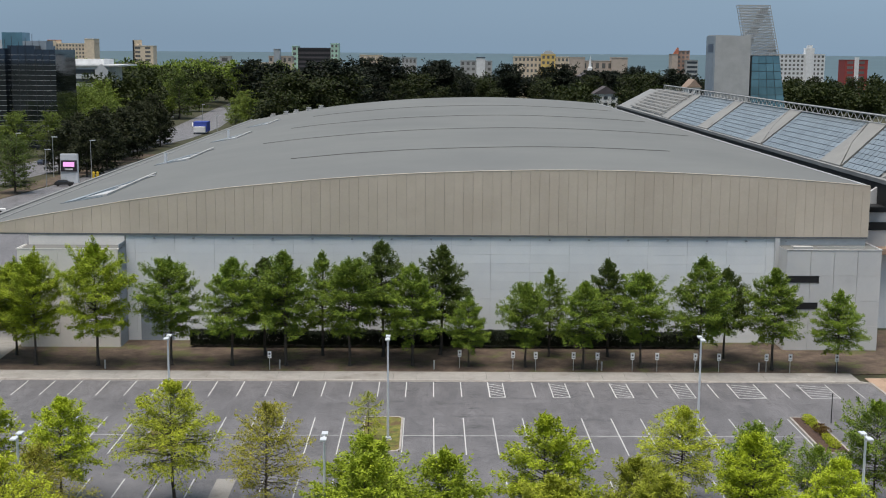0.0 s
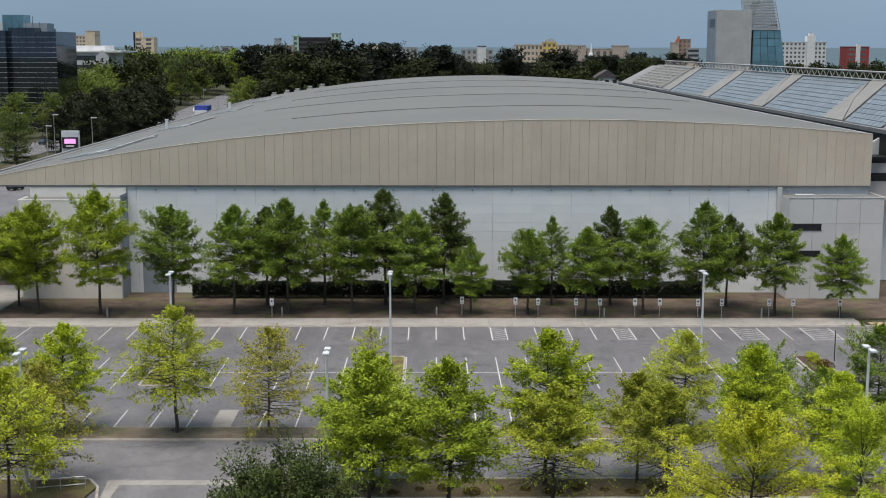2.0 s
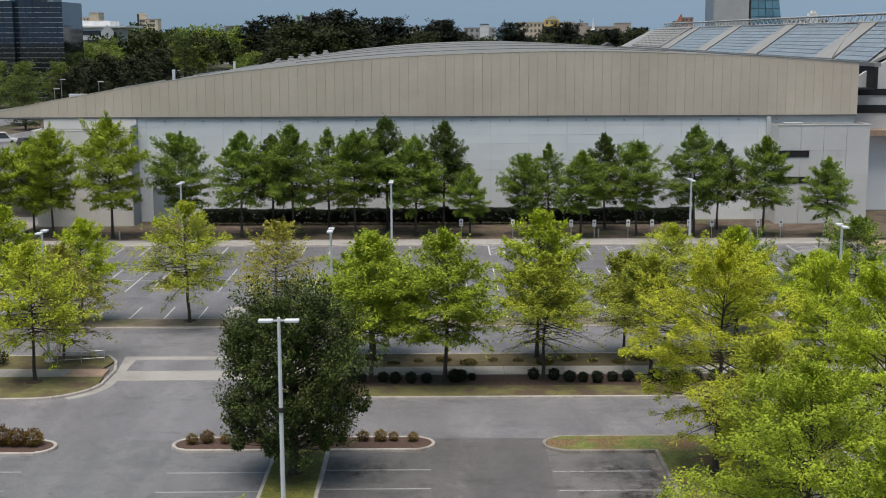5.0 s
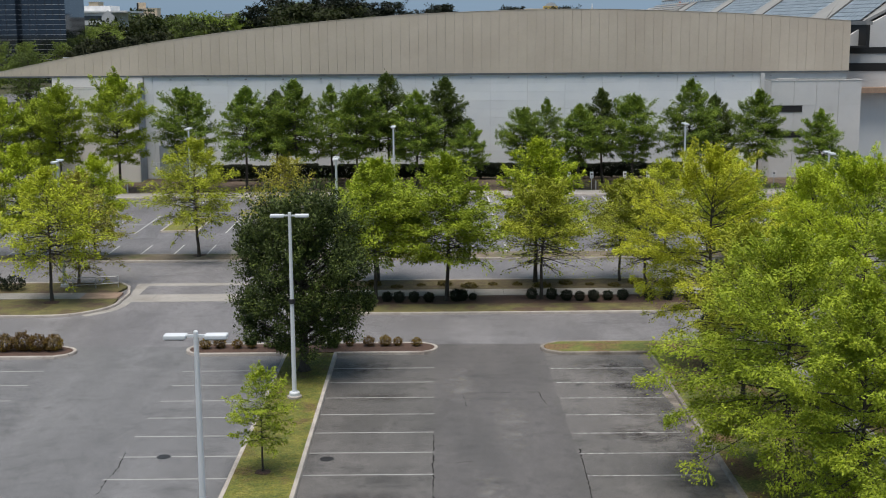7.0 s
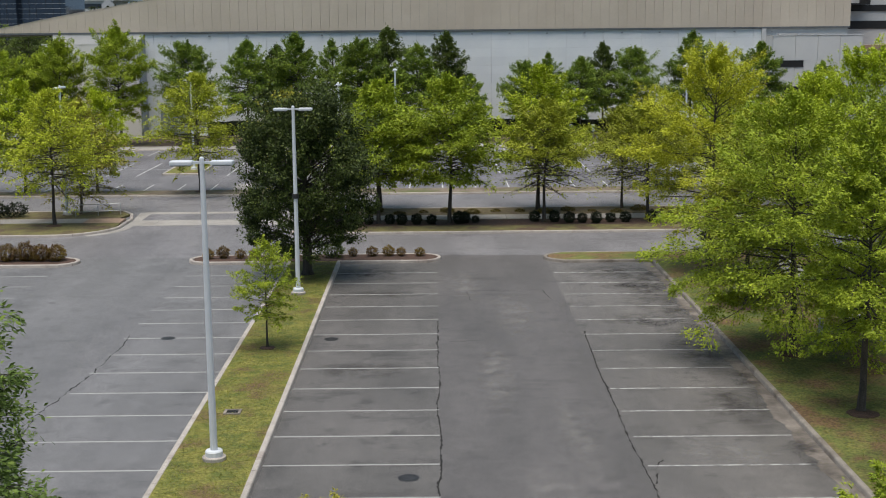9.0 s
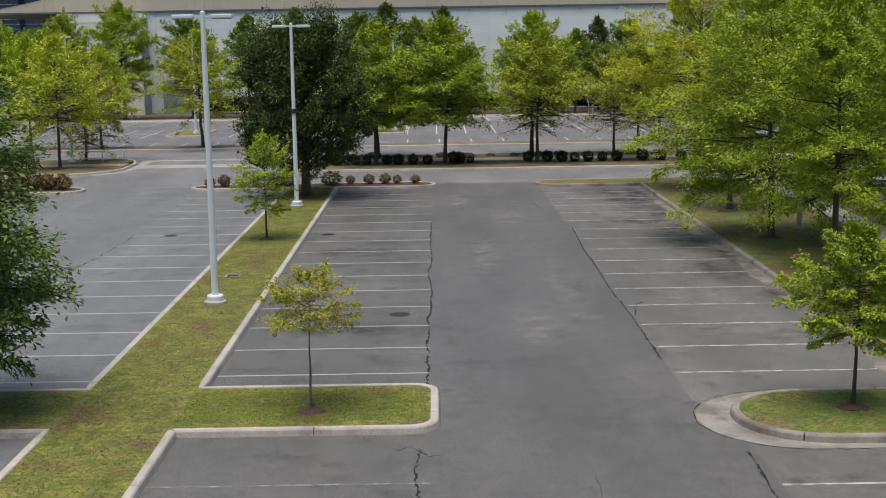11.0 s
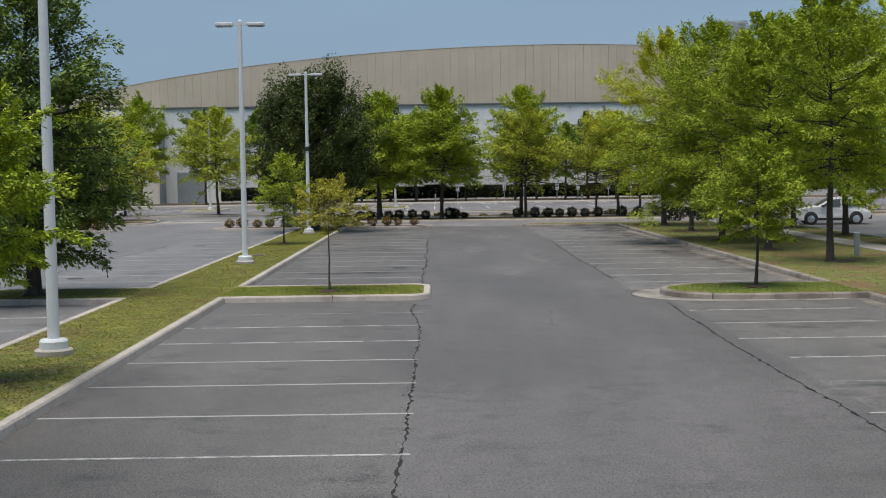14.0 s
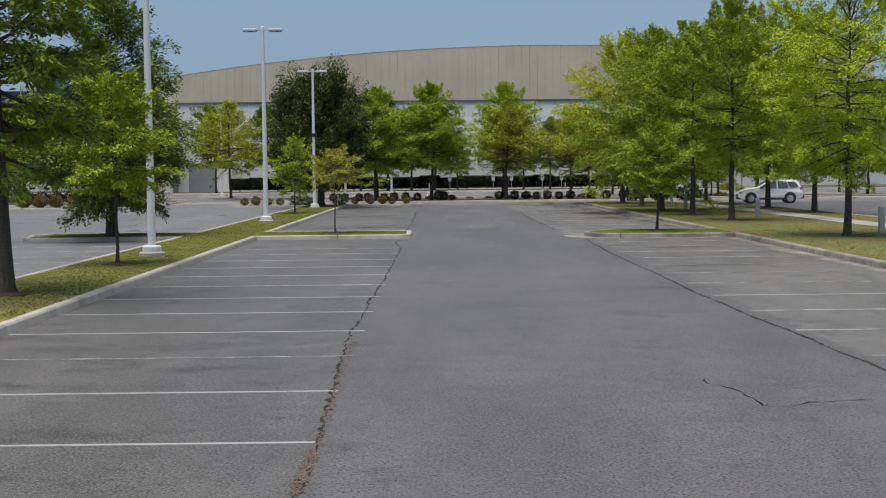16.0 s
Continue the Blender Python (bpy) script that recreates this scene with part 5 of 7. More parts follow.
part("wall", boxes((40.0, 50.7, 141.50, 151.90, -0.1, 11.55)), BLOCK, tower)
part("roof", boxes((40.05, 50.6, 141.52, 151.85, 11.55, 11.58)), ROOFING, tower, "grey flat roof")
part("wall_return", boxes((39.5, 40.0, 144.60, 145.50, -0.1, 12.38)), BLOCK, tower)
for i in range(4):
    for j in range(4):
        brick_part("wall_panel", BLOCK, tower, 40.05 + 2.65 * i + 0.02, 40.05 + 2.65 * (i + 1) - 0.02, 141.40, 141.51, 0.02 + 2.88 * j + 0.015, 2.89 + 2.88 * j)
for z in (7.95, 4.9):
    win = thing("slot_window", (42, 141.40, z), "dark horizontal slot window in the stair block", "window", "slot windows")
    part("frame", boxes((40.0, 43.75, 141.34, 141.40, z - 0.08, z), (40.0, 43.75, 141.34, 141.40, z + 0.62, z + 0.7)), DARK_METAL, win)
    part("pane", boxes((40.02, 43.7, 141.36, 141.39, z, z + 0.62)), BLACK, win)
part("parapet", boxes((39.95, 50.75, 141.35, 141.5, 11.56, 11.66), (50.6, 50.75, 141.5, 150.90, 11.56, 11.66)), BLOCK, tower, "pale parapet cap")
part("roof_hatch", boxes((41.0, 43.2, 142.30, 143.30, 11.55, 11.8), (43.5, 49.0, 142.20, 142.35, 11.75, 11.85)), GREY_STONE, tower)
part("side_wall", boxes((51.2, 75, 153.90, 154.90, -0.1, 11.2)), WALL, tower, "white wall behind the stair block")

# glazed concourse beyond the high side: sloping glass bays between sloped ribs
conc = thing("glass_concourse", (62, 250, 0), "long glazed concourse roof with sloping glass bays and white trusses", "building wing")
GX0, GZ0, GX1, GZ1 = 54.6, 18.4, 64.0, 23.3
# Black floor and upright face carry the shade of the gutter gap in their colour.
part("gutter_gap", boxes((50.3, 54.6, Y0 + 6, 372, 15.2, 15.4), (54.2, 54.6, Y0 + 6, 372, 15.4, 18.0)), BLACK, conc, "gutter floor and face, black for the shade of the gap")
part("lower_beam", boxes((54.1, 54.9, Y0 + 6, 372, 18.0, 18.5)), RAIL_GREY, conc, "grey edge beam")
part("back_wall", boxes((64.2, 65.0, Y0 + 6, 372, 0, 23.0)), BLOCK, conc)
part("end_wall", extrude_y([(50, 0), (64.2, 0), (64.2, 22.6), (54.5, 17.6), (50.5, 15.1)], Y0 + 9.0, Y0 + 9.5), BLOCK, conc)
for k, (z0, z1, m) in enumerate(((10.2, 12.2, BLOCK), (12.2, 13.2, BLACK), (13.2, 14.4, TRIM), (14.4, 15.2, BLACK))):
    part("window_band", boxes((50.5, 76, Y0 + 8.6 - 0.1 * (k % 2), Y0 + 9.0, z0, z1)), m, conc)
part("roof_terrace", boxes((50.6, 76, Y0 + 6.5, Y0 + 9.0, 9.5, 10.2)), PAVER, conc, "reddish clad terrace edge")
def slope_body(pts, thick):
    """A flat body on the sloping roof plane: rows of u up the slope, y, and rise."""
    bm = bmesh.new()
    v = [[bm.verts.new((GX0 + (GX1 - GX0) * u, y, GZ0 + (GZ1 - GZ0) * u + dz + d)) for u, y, dz in pts] for d in (-thick, 0.0)]
    m = len(pts)
    bm.faces.new(v[1])
    bm.faces.new(v[0][::-1])
    for i in range(m):
        bm.faces.new((v[0][i], v[0][(i + 1) % m], v[1][(i + 1) % m], v[1][i]))
    bmesh.ops.recalc_face_normals(bm, faces=bm.faces[:])
    return bm


def up(y0, s, u):
    """y on a bay, s metres along it and u up the slope: the bays fan out a little."""
    return y0 + s + u * (7.0 + 0.1 * s)


for k in range(4):
    y0 = 137.8 + 41.1 * k
    bay = thing("glass_bay", (59, y0 + 16, 20), "tilted bay of pale blue roof glass", "glass roof", "glass bays")
    nx, ny = 9, 18
    for i in range(nx):
        for j in range(ny):
            sa, sb = 31.0 * j / ny, 31.0 * (j + 1) / ny
            if y0 + sa < Y0 + 9:
                continue
            ua, ub = i / nx + 0.007, (i + 1) / nx - 0.007
            part("pane", slope_body([(ua, up(y0, sa + 0.06, ua), 0.2), (ub, up(y0, sa + 0.06, ub), 0.2), (ub, up(y0, sb - 0.06, ub), 0.2), (ua, up(y0, sb - 0.06, ua), 0.2)], 0.06), GLASS_ROOF, bay)
    part("rib", slope_body([(0.0, up(y0, 31.3, 0), 0.4), (1.0, up(y0, 31.3, 1), 0.4), (1.0, up(y0, 40.0, 1) - 3.0, 0.4), (0.5, up(y0, 36.0, 0.5), 0.4)], 0.4), RIB, bay, "grey metal rib")
    part("rib_edge", slope_body([(0.0, up(y0, 31.9, 0), 0.3), (0.5, up(y0, 36.3, 0.5), 0.3), (0.98, up(y0, 40.8, 0.98) - 3.0, 0.3), (0.0, up(y0, 40.8, 0), 0.3)], 0.3), RIB, bay, "pale stepped panels")
part("under_roof", extrude_y([(54.7, 18.3), (64, 23.2), (64, 22.8), (54.7, 17.9)], Y0 + 10, 372), RAIL_GREY, conc)
truss = Tubes()
for dz in (0.35, 1.5):
    truss.add([(63.9, Y0 + 8, GZ1 + dz), (63.9, 350, GZ1 + dz)], [0.13, 0.13], 6)
for k in range(62):
    y = Y0 + 8 + k * 3.2
    truss.add([(63.9, y, GZ1 + 0.35), (63.9, y + 1.6, GZ1 + 1.5)], [0.07, 0.07], 4)
    truss.add([(63.9, y + 1.6, GZ1 + 1.5), (63.9, y + 3.2, GZ1 + 0.35)], [0.07, 0.07], 4)
part("truss", truss.data(), GREY_STONE, conc, "pale lattice truss")
part("truss_beam", boxes((64.1, 64.6, Y0 + 8, 352, GZ1 + 1.3, GZ1 + 1.6)), DARK_METAL, conc, "dark top beam")
# open rail deck beyond the last bay
for j in range(8):
    u = 0.06 + 0.12 * j
    part("louvre", slope_body([(u, 304 + 7 * u, 0.55), (u + 0.045, 304 + 7 * u, 0.6), (u + 0.045, 352 + 7 * u, 0.6), (u, 352 + 7 * u, 0.55)], 0.12), RIB, conc)
for j in range(7):
    part("cross_rail", slope_body([(0.0, 305 + 7 * j, 0.4), (1.0, 312 + 7 * j, 0.4), (1.0, 312.3 + 7 * j, 0.4), (0.0, 305.3 + 7 * j, 0.4)], 0.15), RIB, conc)


# ---- town and shore behind the hall ----
def block_house(name, label, x0, x1, y, depth, z1, mat, floors=0, cols=0, zw=12.0, roof_mat=None, band=False, win=None, category="building"):
    """A distant building: walls, parapet and one window (or window band) to each bay and storey that shows."""
    b = thing(name, ((x0 + x1) / 2, y + depth / 2, 0), label, category)
    part("wall", boxes((x0, x1, y, y + depth, -0.1, z1)), mat, b)
    part("parapet", boxes((x0 - 0.2, x1 + 0.2, y - 0.25, y + 0.3, z1, z1 + 0.5), (x0 - 0.2, x0 + 0.3, y + 0.3, y + depth, z1, z1 + 0.5), (x1 - 0.3, x1 + 0.2, y + 0.3, y + depth, z1, z1 + 0.5)), roof_mat or mat, b)
    if floors:
        fh = (z1 - zw) / floors
        w = (x1 - x0) / max(cols, 1)
        for i in range(floors):
            za = zw + fh * (i + 0.28)
            if band:
                brick_part("window", win or GLASS_WIN, b, x0 + 0.4, x1 - 0.4, y - 0.12, y + 0.2, za, za + fh * 0.5)
                continue
            for j in range(cols):
                xa = x0 + w * (j + 0.2)
                brick_part("window", win or (GLASS_FAR if y > 900 else GLASS_WIN), b, xa, xa + w * 0.52, y - 0.12, y + 0.2, za, za + fh * 0.52)
    return b


office = thing("office_block", (-137, 440, 0), "black mirror-glass office block with thin pale floor bands", "building")
for x0, x1, y, z1 in ((-180, -142, 428, 33.6), (-142, -133, 431, 34.6), (-133, -125.2, 428, 33.3)):
    part("wall", boxes((x0, x1, y, y + 24, -0.1, z1)), GLASS_DARK, office)
    for k in range(19):
        brick_part("floor_band", GREY_STONE, office, x0 - 0.05, x1 + 0.05, y - 0.08, y + 0.05, 1.2 + 1.68 * k, 1.3 + 1.68 * k)
    for k in range(int((x1 - x0) / 2.4)):
        brick_part("mullion", DARK_METAL, office, x0 + 2.4 * k + 1.1, x0 + 2.4 * k + 1.2, y - 0.1, y + 0.05, 0, z1)
for k, (x0, x1, z1, m) in enumerate(((-146, -139, 39.0, GLASS_TEAL), (-152, -146, 36.5, TRIM), (-139, -131, 36.2, GREY_BLUE))):
    part("plant_room", boxes((x0, x1, 438, 446, 33, z1)), m, office)
for k in range(9):
    mast = Tubes()
    mast.add([(-150 + 2.3 * k, 432, 33.5), (-150 + 2.3 * k, 432, 36 + (k * 7 % 5) * 0.6)], [0.12, 0.08], 4)
    part("aerial", mast.data(), DARK_METAL, office)
civic = block_house("civic_building", "long white building with rows of dark windows", -190, -152, 600, 30, 25.3, WHITE_PAINT, 4, 1, 8, band=True)
part("roof_plate", boxes((-191, -145, 598.6, 632, 25.82, 26.6)), WHITE_PAINT, civic, "thin white overhanging roof")
part("penthouse", boxes((-177, -154, 604, 622, 25.3, 29.0)), WHITE_PAINT, civic)
part("gable", extrude_y([(-157, 10), (-151, 10), (-151, 24), (-154, 27), (-157, 24)], 598.5, 599.8), TRIM, civic)

block_house("hotel", "tan slab hotel with balconies by the sea", -372, -328, 1250, 18, 39.2, CREAM, 6, 14, 18)
block_house("hotel_stair_tower", "tan stair tower of a seaside hotel", -337, -327.8, 1248, 20, 43.8, CREAM)
block_house("hotel_stair_tower", "tan corner tower with a reddish cap", -373, -365, 1248, 20, 42.4, CREAM, roof_mat=ORANGE)
h2 = block_house("hotel", "narrow cream hotel slab with a stepped top", -290.7, -271, 1250, 16, 37.5, CREAM, 6, 2, 14)
part("upper_wall", boxes((-290.7, -284.5, 1251, 1262, 37.5, 43.4)), CREAM, h2)
part("side_strip", boxes((-290.8, -289.2, 1249.6, 1250, 8, 43)), DARK_METAL, h2)
block_house("parking_deck", "pale parking deck with dark open storeys", -188, -156, 1000, 20, 26.2, GREY_STONE, 4, 1, 8, band=True)
block_house("stair_tower", "pale stair tower on a parking deck", -164.5, -156, 996, 8, 28.9, GREY_STONE, 1, 1, 24)
block_house("apartment_house", "low cream apartment house", -124, -98, 900, 14, 25.0, CREAM, 3, 7, 10)
block_house("apartment_house", "pale pink-tan apartment house", -118, -101, 930, 12, 29.6, BEIGE, 3, 5, 16)
block_house("dark_tower", "narrow dark blue-grey tower among hotels", -113.4, -109, 922, 6, 34.6, GREY_BLUE)
block_house("hotel", "dark-windowed hotel with pale green end walls", -104, -78.5, 1000, 16, 35.8, DARK_ROOF, 8, 1, 8, band=True, win=BLACK)
block_house("hotel_end_wall", "pale green end tower of a hotel", -108.6, -104.1, 999, 18, 37.2, PALE_GREEN, 7, 1, 10)
block_house("hotel_end_wall", "pale green end tower of a hotel", -78.4, -72.3, 999, 18, 39.3, PALE_GREEN, 8, 2, 10)
block_house("hotel", "cream hotel slab with a dark recess", -61.5, -42, 1100, 16, 30.4, CREAM, 5, 4, 10, win=BEIGE)
block_house("hotel", "dark fronted low hotel wing", -42, -27, 1102, 16, 28.6, GREY_STONE, 3, 1, 10, band=True)
block_house("apartment_house", "small pale apartment house", -25.5, -12.5, 1100, 12, 28.4, GREY_STONE, 3, 4, 12)
block_house("apartment_house", "grey and white apartment house with dark bands", 23, 47.8, 1000, 14, 26.8, GREY_STONE, 4, 6, 10)
block_house("stair_tower", "white stair tower with a dark cap", 35.4, 42, 992, 8, 29.4, WHITE_PAINT, roof_mat=DARK_BLUE)
block_house("hotel", "long yellow hotel with rows of dark windows", 62, 102.6, 950, 18, 30.4, CREAM, 4, 14, 14)
yc = block_house("hotel_gable", "yellow centre bay with a rounded pale gable", 81.8, 92.2, 947, 6, 32.2, YELLOW, 5, 3, 12)
part("gable", extrude_y([(82.6, 32.2), (91.4, 32.2), (90.6, 34.0), (88.6, 35.2), (85.4, 35.2), (83.4, 34.0)], 946.8, 948), TRIM, yc)
block_house("institution", "wide beige building with a low pediment", 108, 153, 1000, 20, 27.4, BEIGE, 2, 9, 12)
block_house("institution_wing", "beige end wing with a flat top", 108, 120, 996, 10, 30, BEIGE)
block_house("institution_wing", "beige end wing with a flat top", 141, 153.4, 996, 10, 30, BEIGE)
church = thing("church", (100, 805, 0), "white church with dark gabled roof and thin steeple", "church")
part("wall", boxes((91, 109, 800, 820, -0.1, 17)), WHITE_PAINT, church)
part("roof", extrude_y([(90, 17), (110, 17), (100, 22.8)], 799, 821), DARK_ROOF, church)
part("steeple", lathe([(1.6, 20), (1.5, 24.5), (1.0, 25), (0.1, 31.9)], (100, 803), 8), WHITE_PAINT, church)
tow = block_house("hotel", "brown brick hotel tower with an orange fin", 222, 233, 1150, 14, 36, BRICK, 7, 3, 10)
block_house("hotel_wing", "brown stair fin of a hotel", 216.6, 222, 1148, 14, 33, BEIGE)
part("fin", extrude_y([(217.5, 33), (222.5, 33), (222.5, 39), (221.4, 39.2)], 1148, 1150), ORANGE, tow)
block_house("apartment_house", "grey banded apartment house", 228.5, 238.6, 1140, 12, 27.8, GREY_STONE, 5, 1, 8, band=True)
wh = block_house("hotel", "white slab hotel with small dark windows", 297.6, 340, 1100, 16, 33.6, WHITE_PAINT, 6, 12, 12)
part("lift_tower", boxes((323, 330, 1098, 1106, 10, 39.2), (324.6, 328.4, 1099, 1103, 39.2, 41.6)), WHITE_PAINT, wh)
red = block_house("hotel", "dark red hotel block with a white centre strip", 325, 343, 1000, 16, 29.4, RED, 5, 2, 10)
part("centre_strip", boxes((332.4, 335.8, 999.4, 1000, 5, 31.8)), WHITE_PAINT, red)
for i, (x, y, w, z, m) in enumerate(((77, 600, 11, 17, WHITE_PAINT), (113, 560, 5.4, 21.4, WHITE_PAINT), (60, 640, 14, 14, BEIGE), (120, 700, 16, 15, WHITE_PAINT), (96, 650, 14, 14, GREY_STONE),
                                     (72, 720, 20, 17, BRICK), (150, 640, 12, 14, WHITE_PAINT),
                                     (-48, 620, 12, 12, WHITE_PAINT), (-66, 600, 10, 11, BEIGE))):
    hs = block_house("house", ("white", "grey", "beige", "pale")[i % 4] + " low town house between trees", x, x + w, y, 12, z - 3, m, 2, max(2, int(w / 3.5)), z - 9)
    part("roof", extrude_y([(x - 0.6, z - 2.6), (x + w + 0.6, z - 2.6), (x + w / 2, z + 1.0)], y - 0.5, y + 12.5), (DARK_ROOF, TAN_ROOF, GREY_BLUE)[i % 3], hs)

# landmark tower: grey slab, teal glass front, open lattice crown
land = thing("lattice_tower", (86, 352, 0), "leaning glass tower with open white lattice crown and grey stone slab", "tower")
part("slab", extrude_y([(76.7, 0), (86.2, 0), (86.2, 38.2), (76.7, 38.4)], 346, 356), GREY_STONE, land, "grey stone slab")
part("slab_edge", boxes((76.3, 76.7, 346.2, 356, 0, 38.2)), GREY_BLUE, land)
part("sign_panel", boxes((76.25, 76.3, 347, 353, 33.8, 36.0)), DARK_BLUE, land)
for j in range(10):
    for i in range(4):
        za, zb = 12 + 2.1 * j, 12 + 2.1 * (j + 1) - 0.12
        l0, r0, l1, r1 = 86.8, 97.4 - (za - 12) * 0.152, 86.8, 97.4 - (zb - 12) * 0.152
        u0, u1 = i / 4 + 0.008, (i + 1) / 4 - 0.008
        bm = bmesh.new()
        v = [bm.verts.new(p) for p in ((l0 + (r0 - l0) * u0, 346.5, za), (l0 + (r0 - l0) * u1, 346.5, za), (l1 + (r1 - l1) * u1, 346.5, zb), (l1 + (r1 - l1) * u0, 346.5, zb))]
        bm.faces.new(v)
        bm.normal_update()
        bmesh.ops.solidify(bm, geom=bm.faces[:], thickness=0.1)
        part("pane", bm, GLASS_TEAL, land)
part("core", extrude_y([(86.8, 0), (99, 0), (94.2, 33), (86.8, 33)], 346.8, 352), SHADE, land)
crown = Tubes()
for j in range(19):
    z = 33.2 + j * 0.73
    r = 94.1 - (z - 33) * 0.225
    l0 = 85.6 - (z - 33) * 0.205
    for ya in (346.5, 350):
        crown.add([(l0, ya, z), (r, ya, z)], [0.15, 0.15], 4)
    crown.add([(l0, 346.5, z), (l0, 350, z)], [0.15, 0.15], 4)
    crown.add([(r, 346.5, z), (r, 350, z)], [0.15, 0.15], 4)
for i in range(15):
    for ya in (346.5, 350):
        crown.add([(85.6 + 8.5 * i / 14, ya, 33), (82.85 + 8.2 * i / 14, ya, 46.4)], [0.13, 0.1], 4)
part("lattice", crown.data(), GREY_STONE, land, "white steel lattice")
for k in range(40):
    z = 34 + (k * 5 % 12)
    x = 84.6 - (z - 34) * 0.2 + (k * 7 % 17) * 0.46
    brick_part("lattice_panel", WHITE_PAINT if k % 3 else GREY_STONE, land, x, x + 1.3, 346.7, 346.85, z, z + 0.75)

# boulevard on the low side of the hall
structure("road", slab([(-140, 200), (-118, 200), (-103, 360), (-92, 490), (-93, 560), (-110, 765), (-118, 870), (-132, 870), (-127, 765), (-113, 560), (-110, 490), (-121, 360)], -0.06, 0.02), ROAD, "pale grey asphalt boulevard leading into town", "road")
structure("pavement", slab([(-104, 150), (-66, 150), (-58, 330), (-74, 420), (-88, 400), (-92, 330), (-99, 260)], -0.06, 0.015), ROAD, "grey service lot beside the hall", "parking lot")
structure("pavement", slab([(-72, 134), (-46.6, 134), (-46.6, 149.5), (-72, 149.5)], -0.06, 0.1), WALKWAY, "pale concrete service yard beside the hall", "yard")
structure("planting_bed", slab([(-106, 240), (-100, 240), (-93, 335), (-88, 410), (-94, 412), (-100, 335)], -0.06, 0.05), EARTH, "dry brown verge along the boulevard", "verge")
sign = thing("sign_board", (-91, 320, 0), "tall white sign board with a lit pink screen", "sign")
part("board", boxes((-93.2, -88.8, 319.6, 320.6, 0, 7.4), bevel=0.08), WHITE_METAL, sign)
part("screen_frame", boxes((-93.0, -89.0, 319.35, 319.6, 3.0, 5.8)), SCREEN_DARK, sign)
em, en, el_, ep = material("lit_screen")
ep.inputs["Base Color"].default_value = (0.5, 0.2, 0.5, 1)
ep.inputs["Emission Color"].default_value = (0.95, 0.45, 0.85, 1)
ep.inputs["Emission Strength"].default_value = 0.6
part("screen", boxes((-92.4, -89.6, 319.25, 319.34, 4.2, 5.4)), em, sign, "lit pink screen")
part("text_bar", boxes((-92.0, -90.0, 319.25, 319.34, 3.4, 3.75)), WHITE_PAINT, sign)


def simple_car(label, x, y, paint, turn, group="", tall=1.5, length=4.5):
    """A parked or standing car: body and cabin in one shell, glass band, four wheels, lamps."""
    c = thing("car", (0, 0, 0), label, "car", group)
    L, W = length / 2, 0.9
    side = [(-L, 0.35), (L, 0.35), (L, 0.75), (L - 0.1, 0.95), (L * 0.55, 1.02), (L * 0.22, tall), (-L * 0.6, tall), (-L * 0.92, 1.02), (-L, 0.9)]
    bm = extrude_y(side, -W, W)
    bmesh.ops.bevel(bm, geom=bm.edges[:], offset=0.07, segments=2, affect="EDGES")
    body = part("body", bm, paint, c)
    part("window_band", extrude_y([(L * 0.48, 1.03), (L * 0.2, tall - 0.08), (-L * 0.58, tall - 0.08), (-L * 0.84, 1.03)], -W - 0.015, W + 0.015), GLASS_WIN, body)
    for sx in (-0.62, 0.62):
        for sy in (-1, 1):
            w = part("wheel", lathe([(0.1, -0.1), (0.33, -0.1), (0.34, -0.05), (0.34, 0.08), (0.3, 0.1), (0.1, 0.1)], (sx * L, 0.34), 14, "y"), RUBBER, c)
            w.matrix_basis = Matrix.Translation((0, sy * (W - 0.06), 0))
    part("headlight", boxes((L - 0.04, L + 0.02, -0.8, -0.45, 0.68, 0.84)), CHROME, c)
    part("headlight", boxes((L - 0.04, L + 0.02, 0.45, 0.8, 0.68, 0.84)), CHROME, c)
    c.matrix_basis = pose(x, y, 0.02, 0, 0, turn)
    return c


simple_car("black saloon car standing by the sign board", -90.5, 313, BLACK_PLASTIC, 10)
simple_car("dark grey car on the boulevard", -113.5, 372, DARK_BLUE, 80)
simple_car("dark car on the boulevard", -110, 392, BLACK_PLASTIC, 80)
simple_car("white van on the far boulevard", -104, 560, WHITE_PAINT, 95, tall=2.0)
simple_car("dark blue car in the service lot beside the hall", -97, 262, DARK_BLUE, 100)
simple_car("white pickup in the service lot beside the hall", -76, 214, WHITE_PAINT, 0, tall=1.8)
simple_car("white utility truck in the service lot beside the hall", -90, 259, WHITE_PAINT, 20, tall=2.3, length=6.0)
simple_car("dark cart in the service lot beside the hall", -83, 252, BLACK_PLASTIC, 60, tall=1.7, length=3.2)
simple_car("dark car in the service lot beside the hall", -71, 232, BLACK_PLASTIC, 0)
bus = thing("truck", (-93, 516, 0), "blue box truck waiting on the boulevard", "truck")
part("box", boxes((-96, -90.5, 514, 522, 0.9, 4.9), bevel=0.1), BLUE, bus)
part("cab", boxes((-95.6, -90.9, 512, 514, 0.7, 3.0), bevel=0.15), WHITE_PAINT, bus)
for sx in (-95.6, -91.3):
    for sy in (513, 520):
        part("wheel", lathe([(0.5, sx), (0.5, sx + 0.35)], (sy, 0.5), 12, "x"), RUBBER, bus)
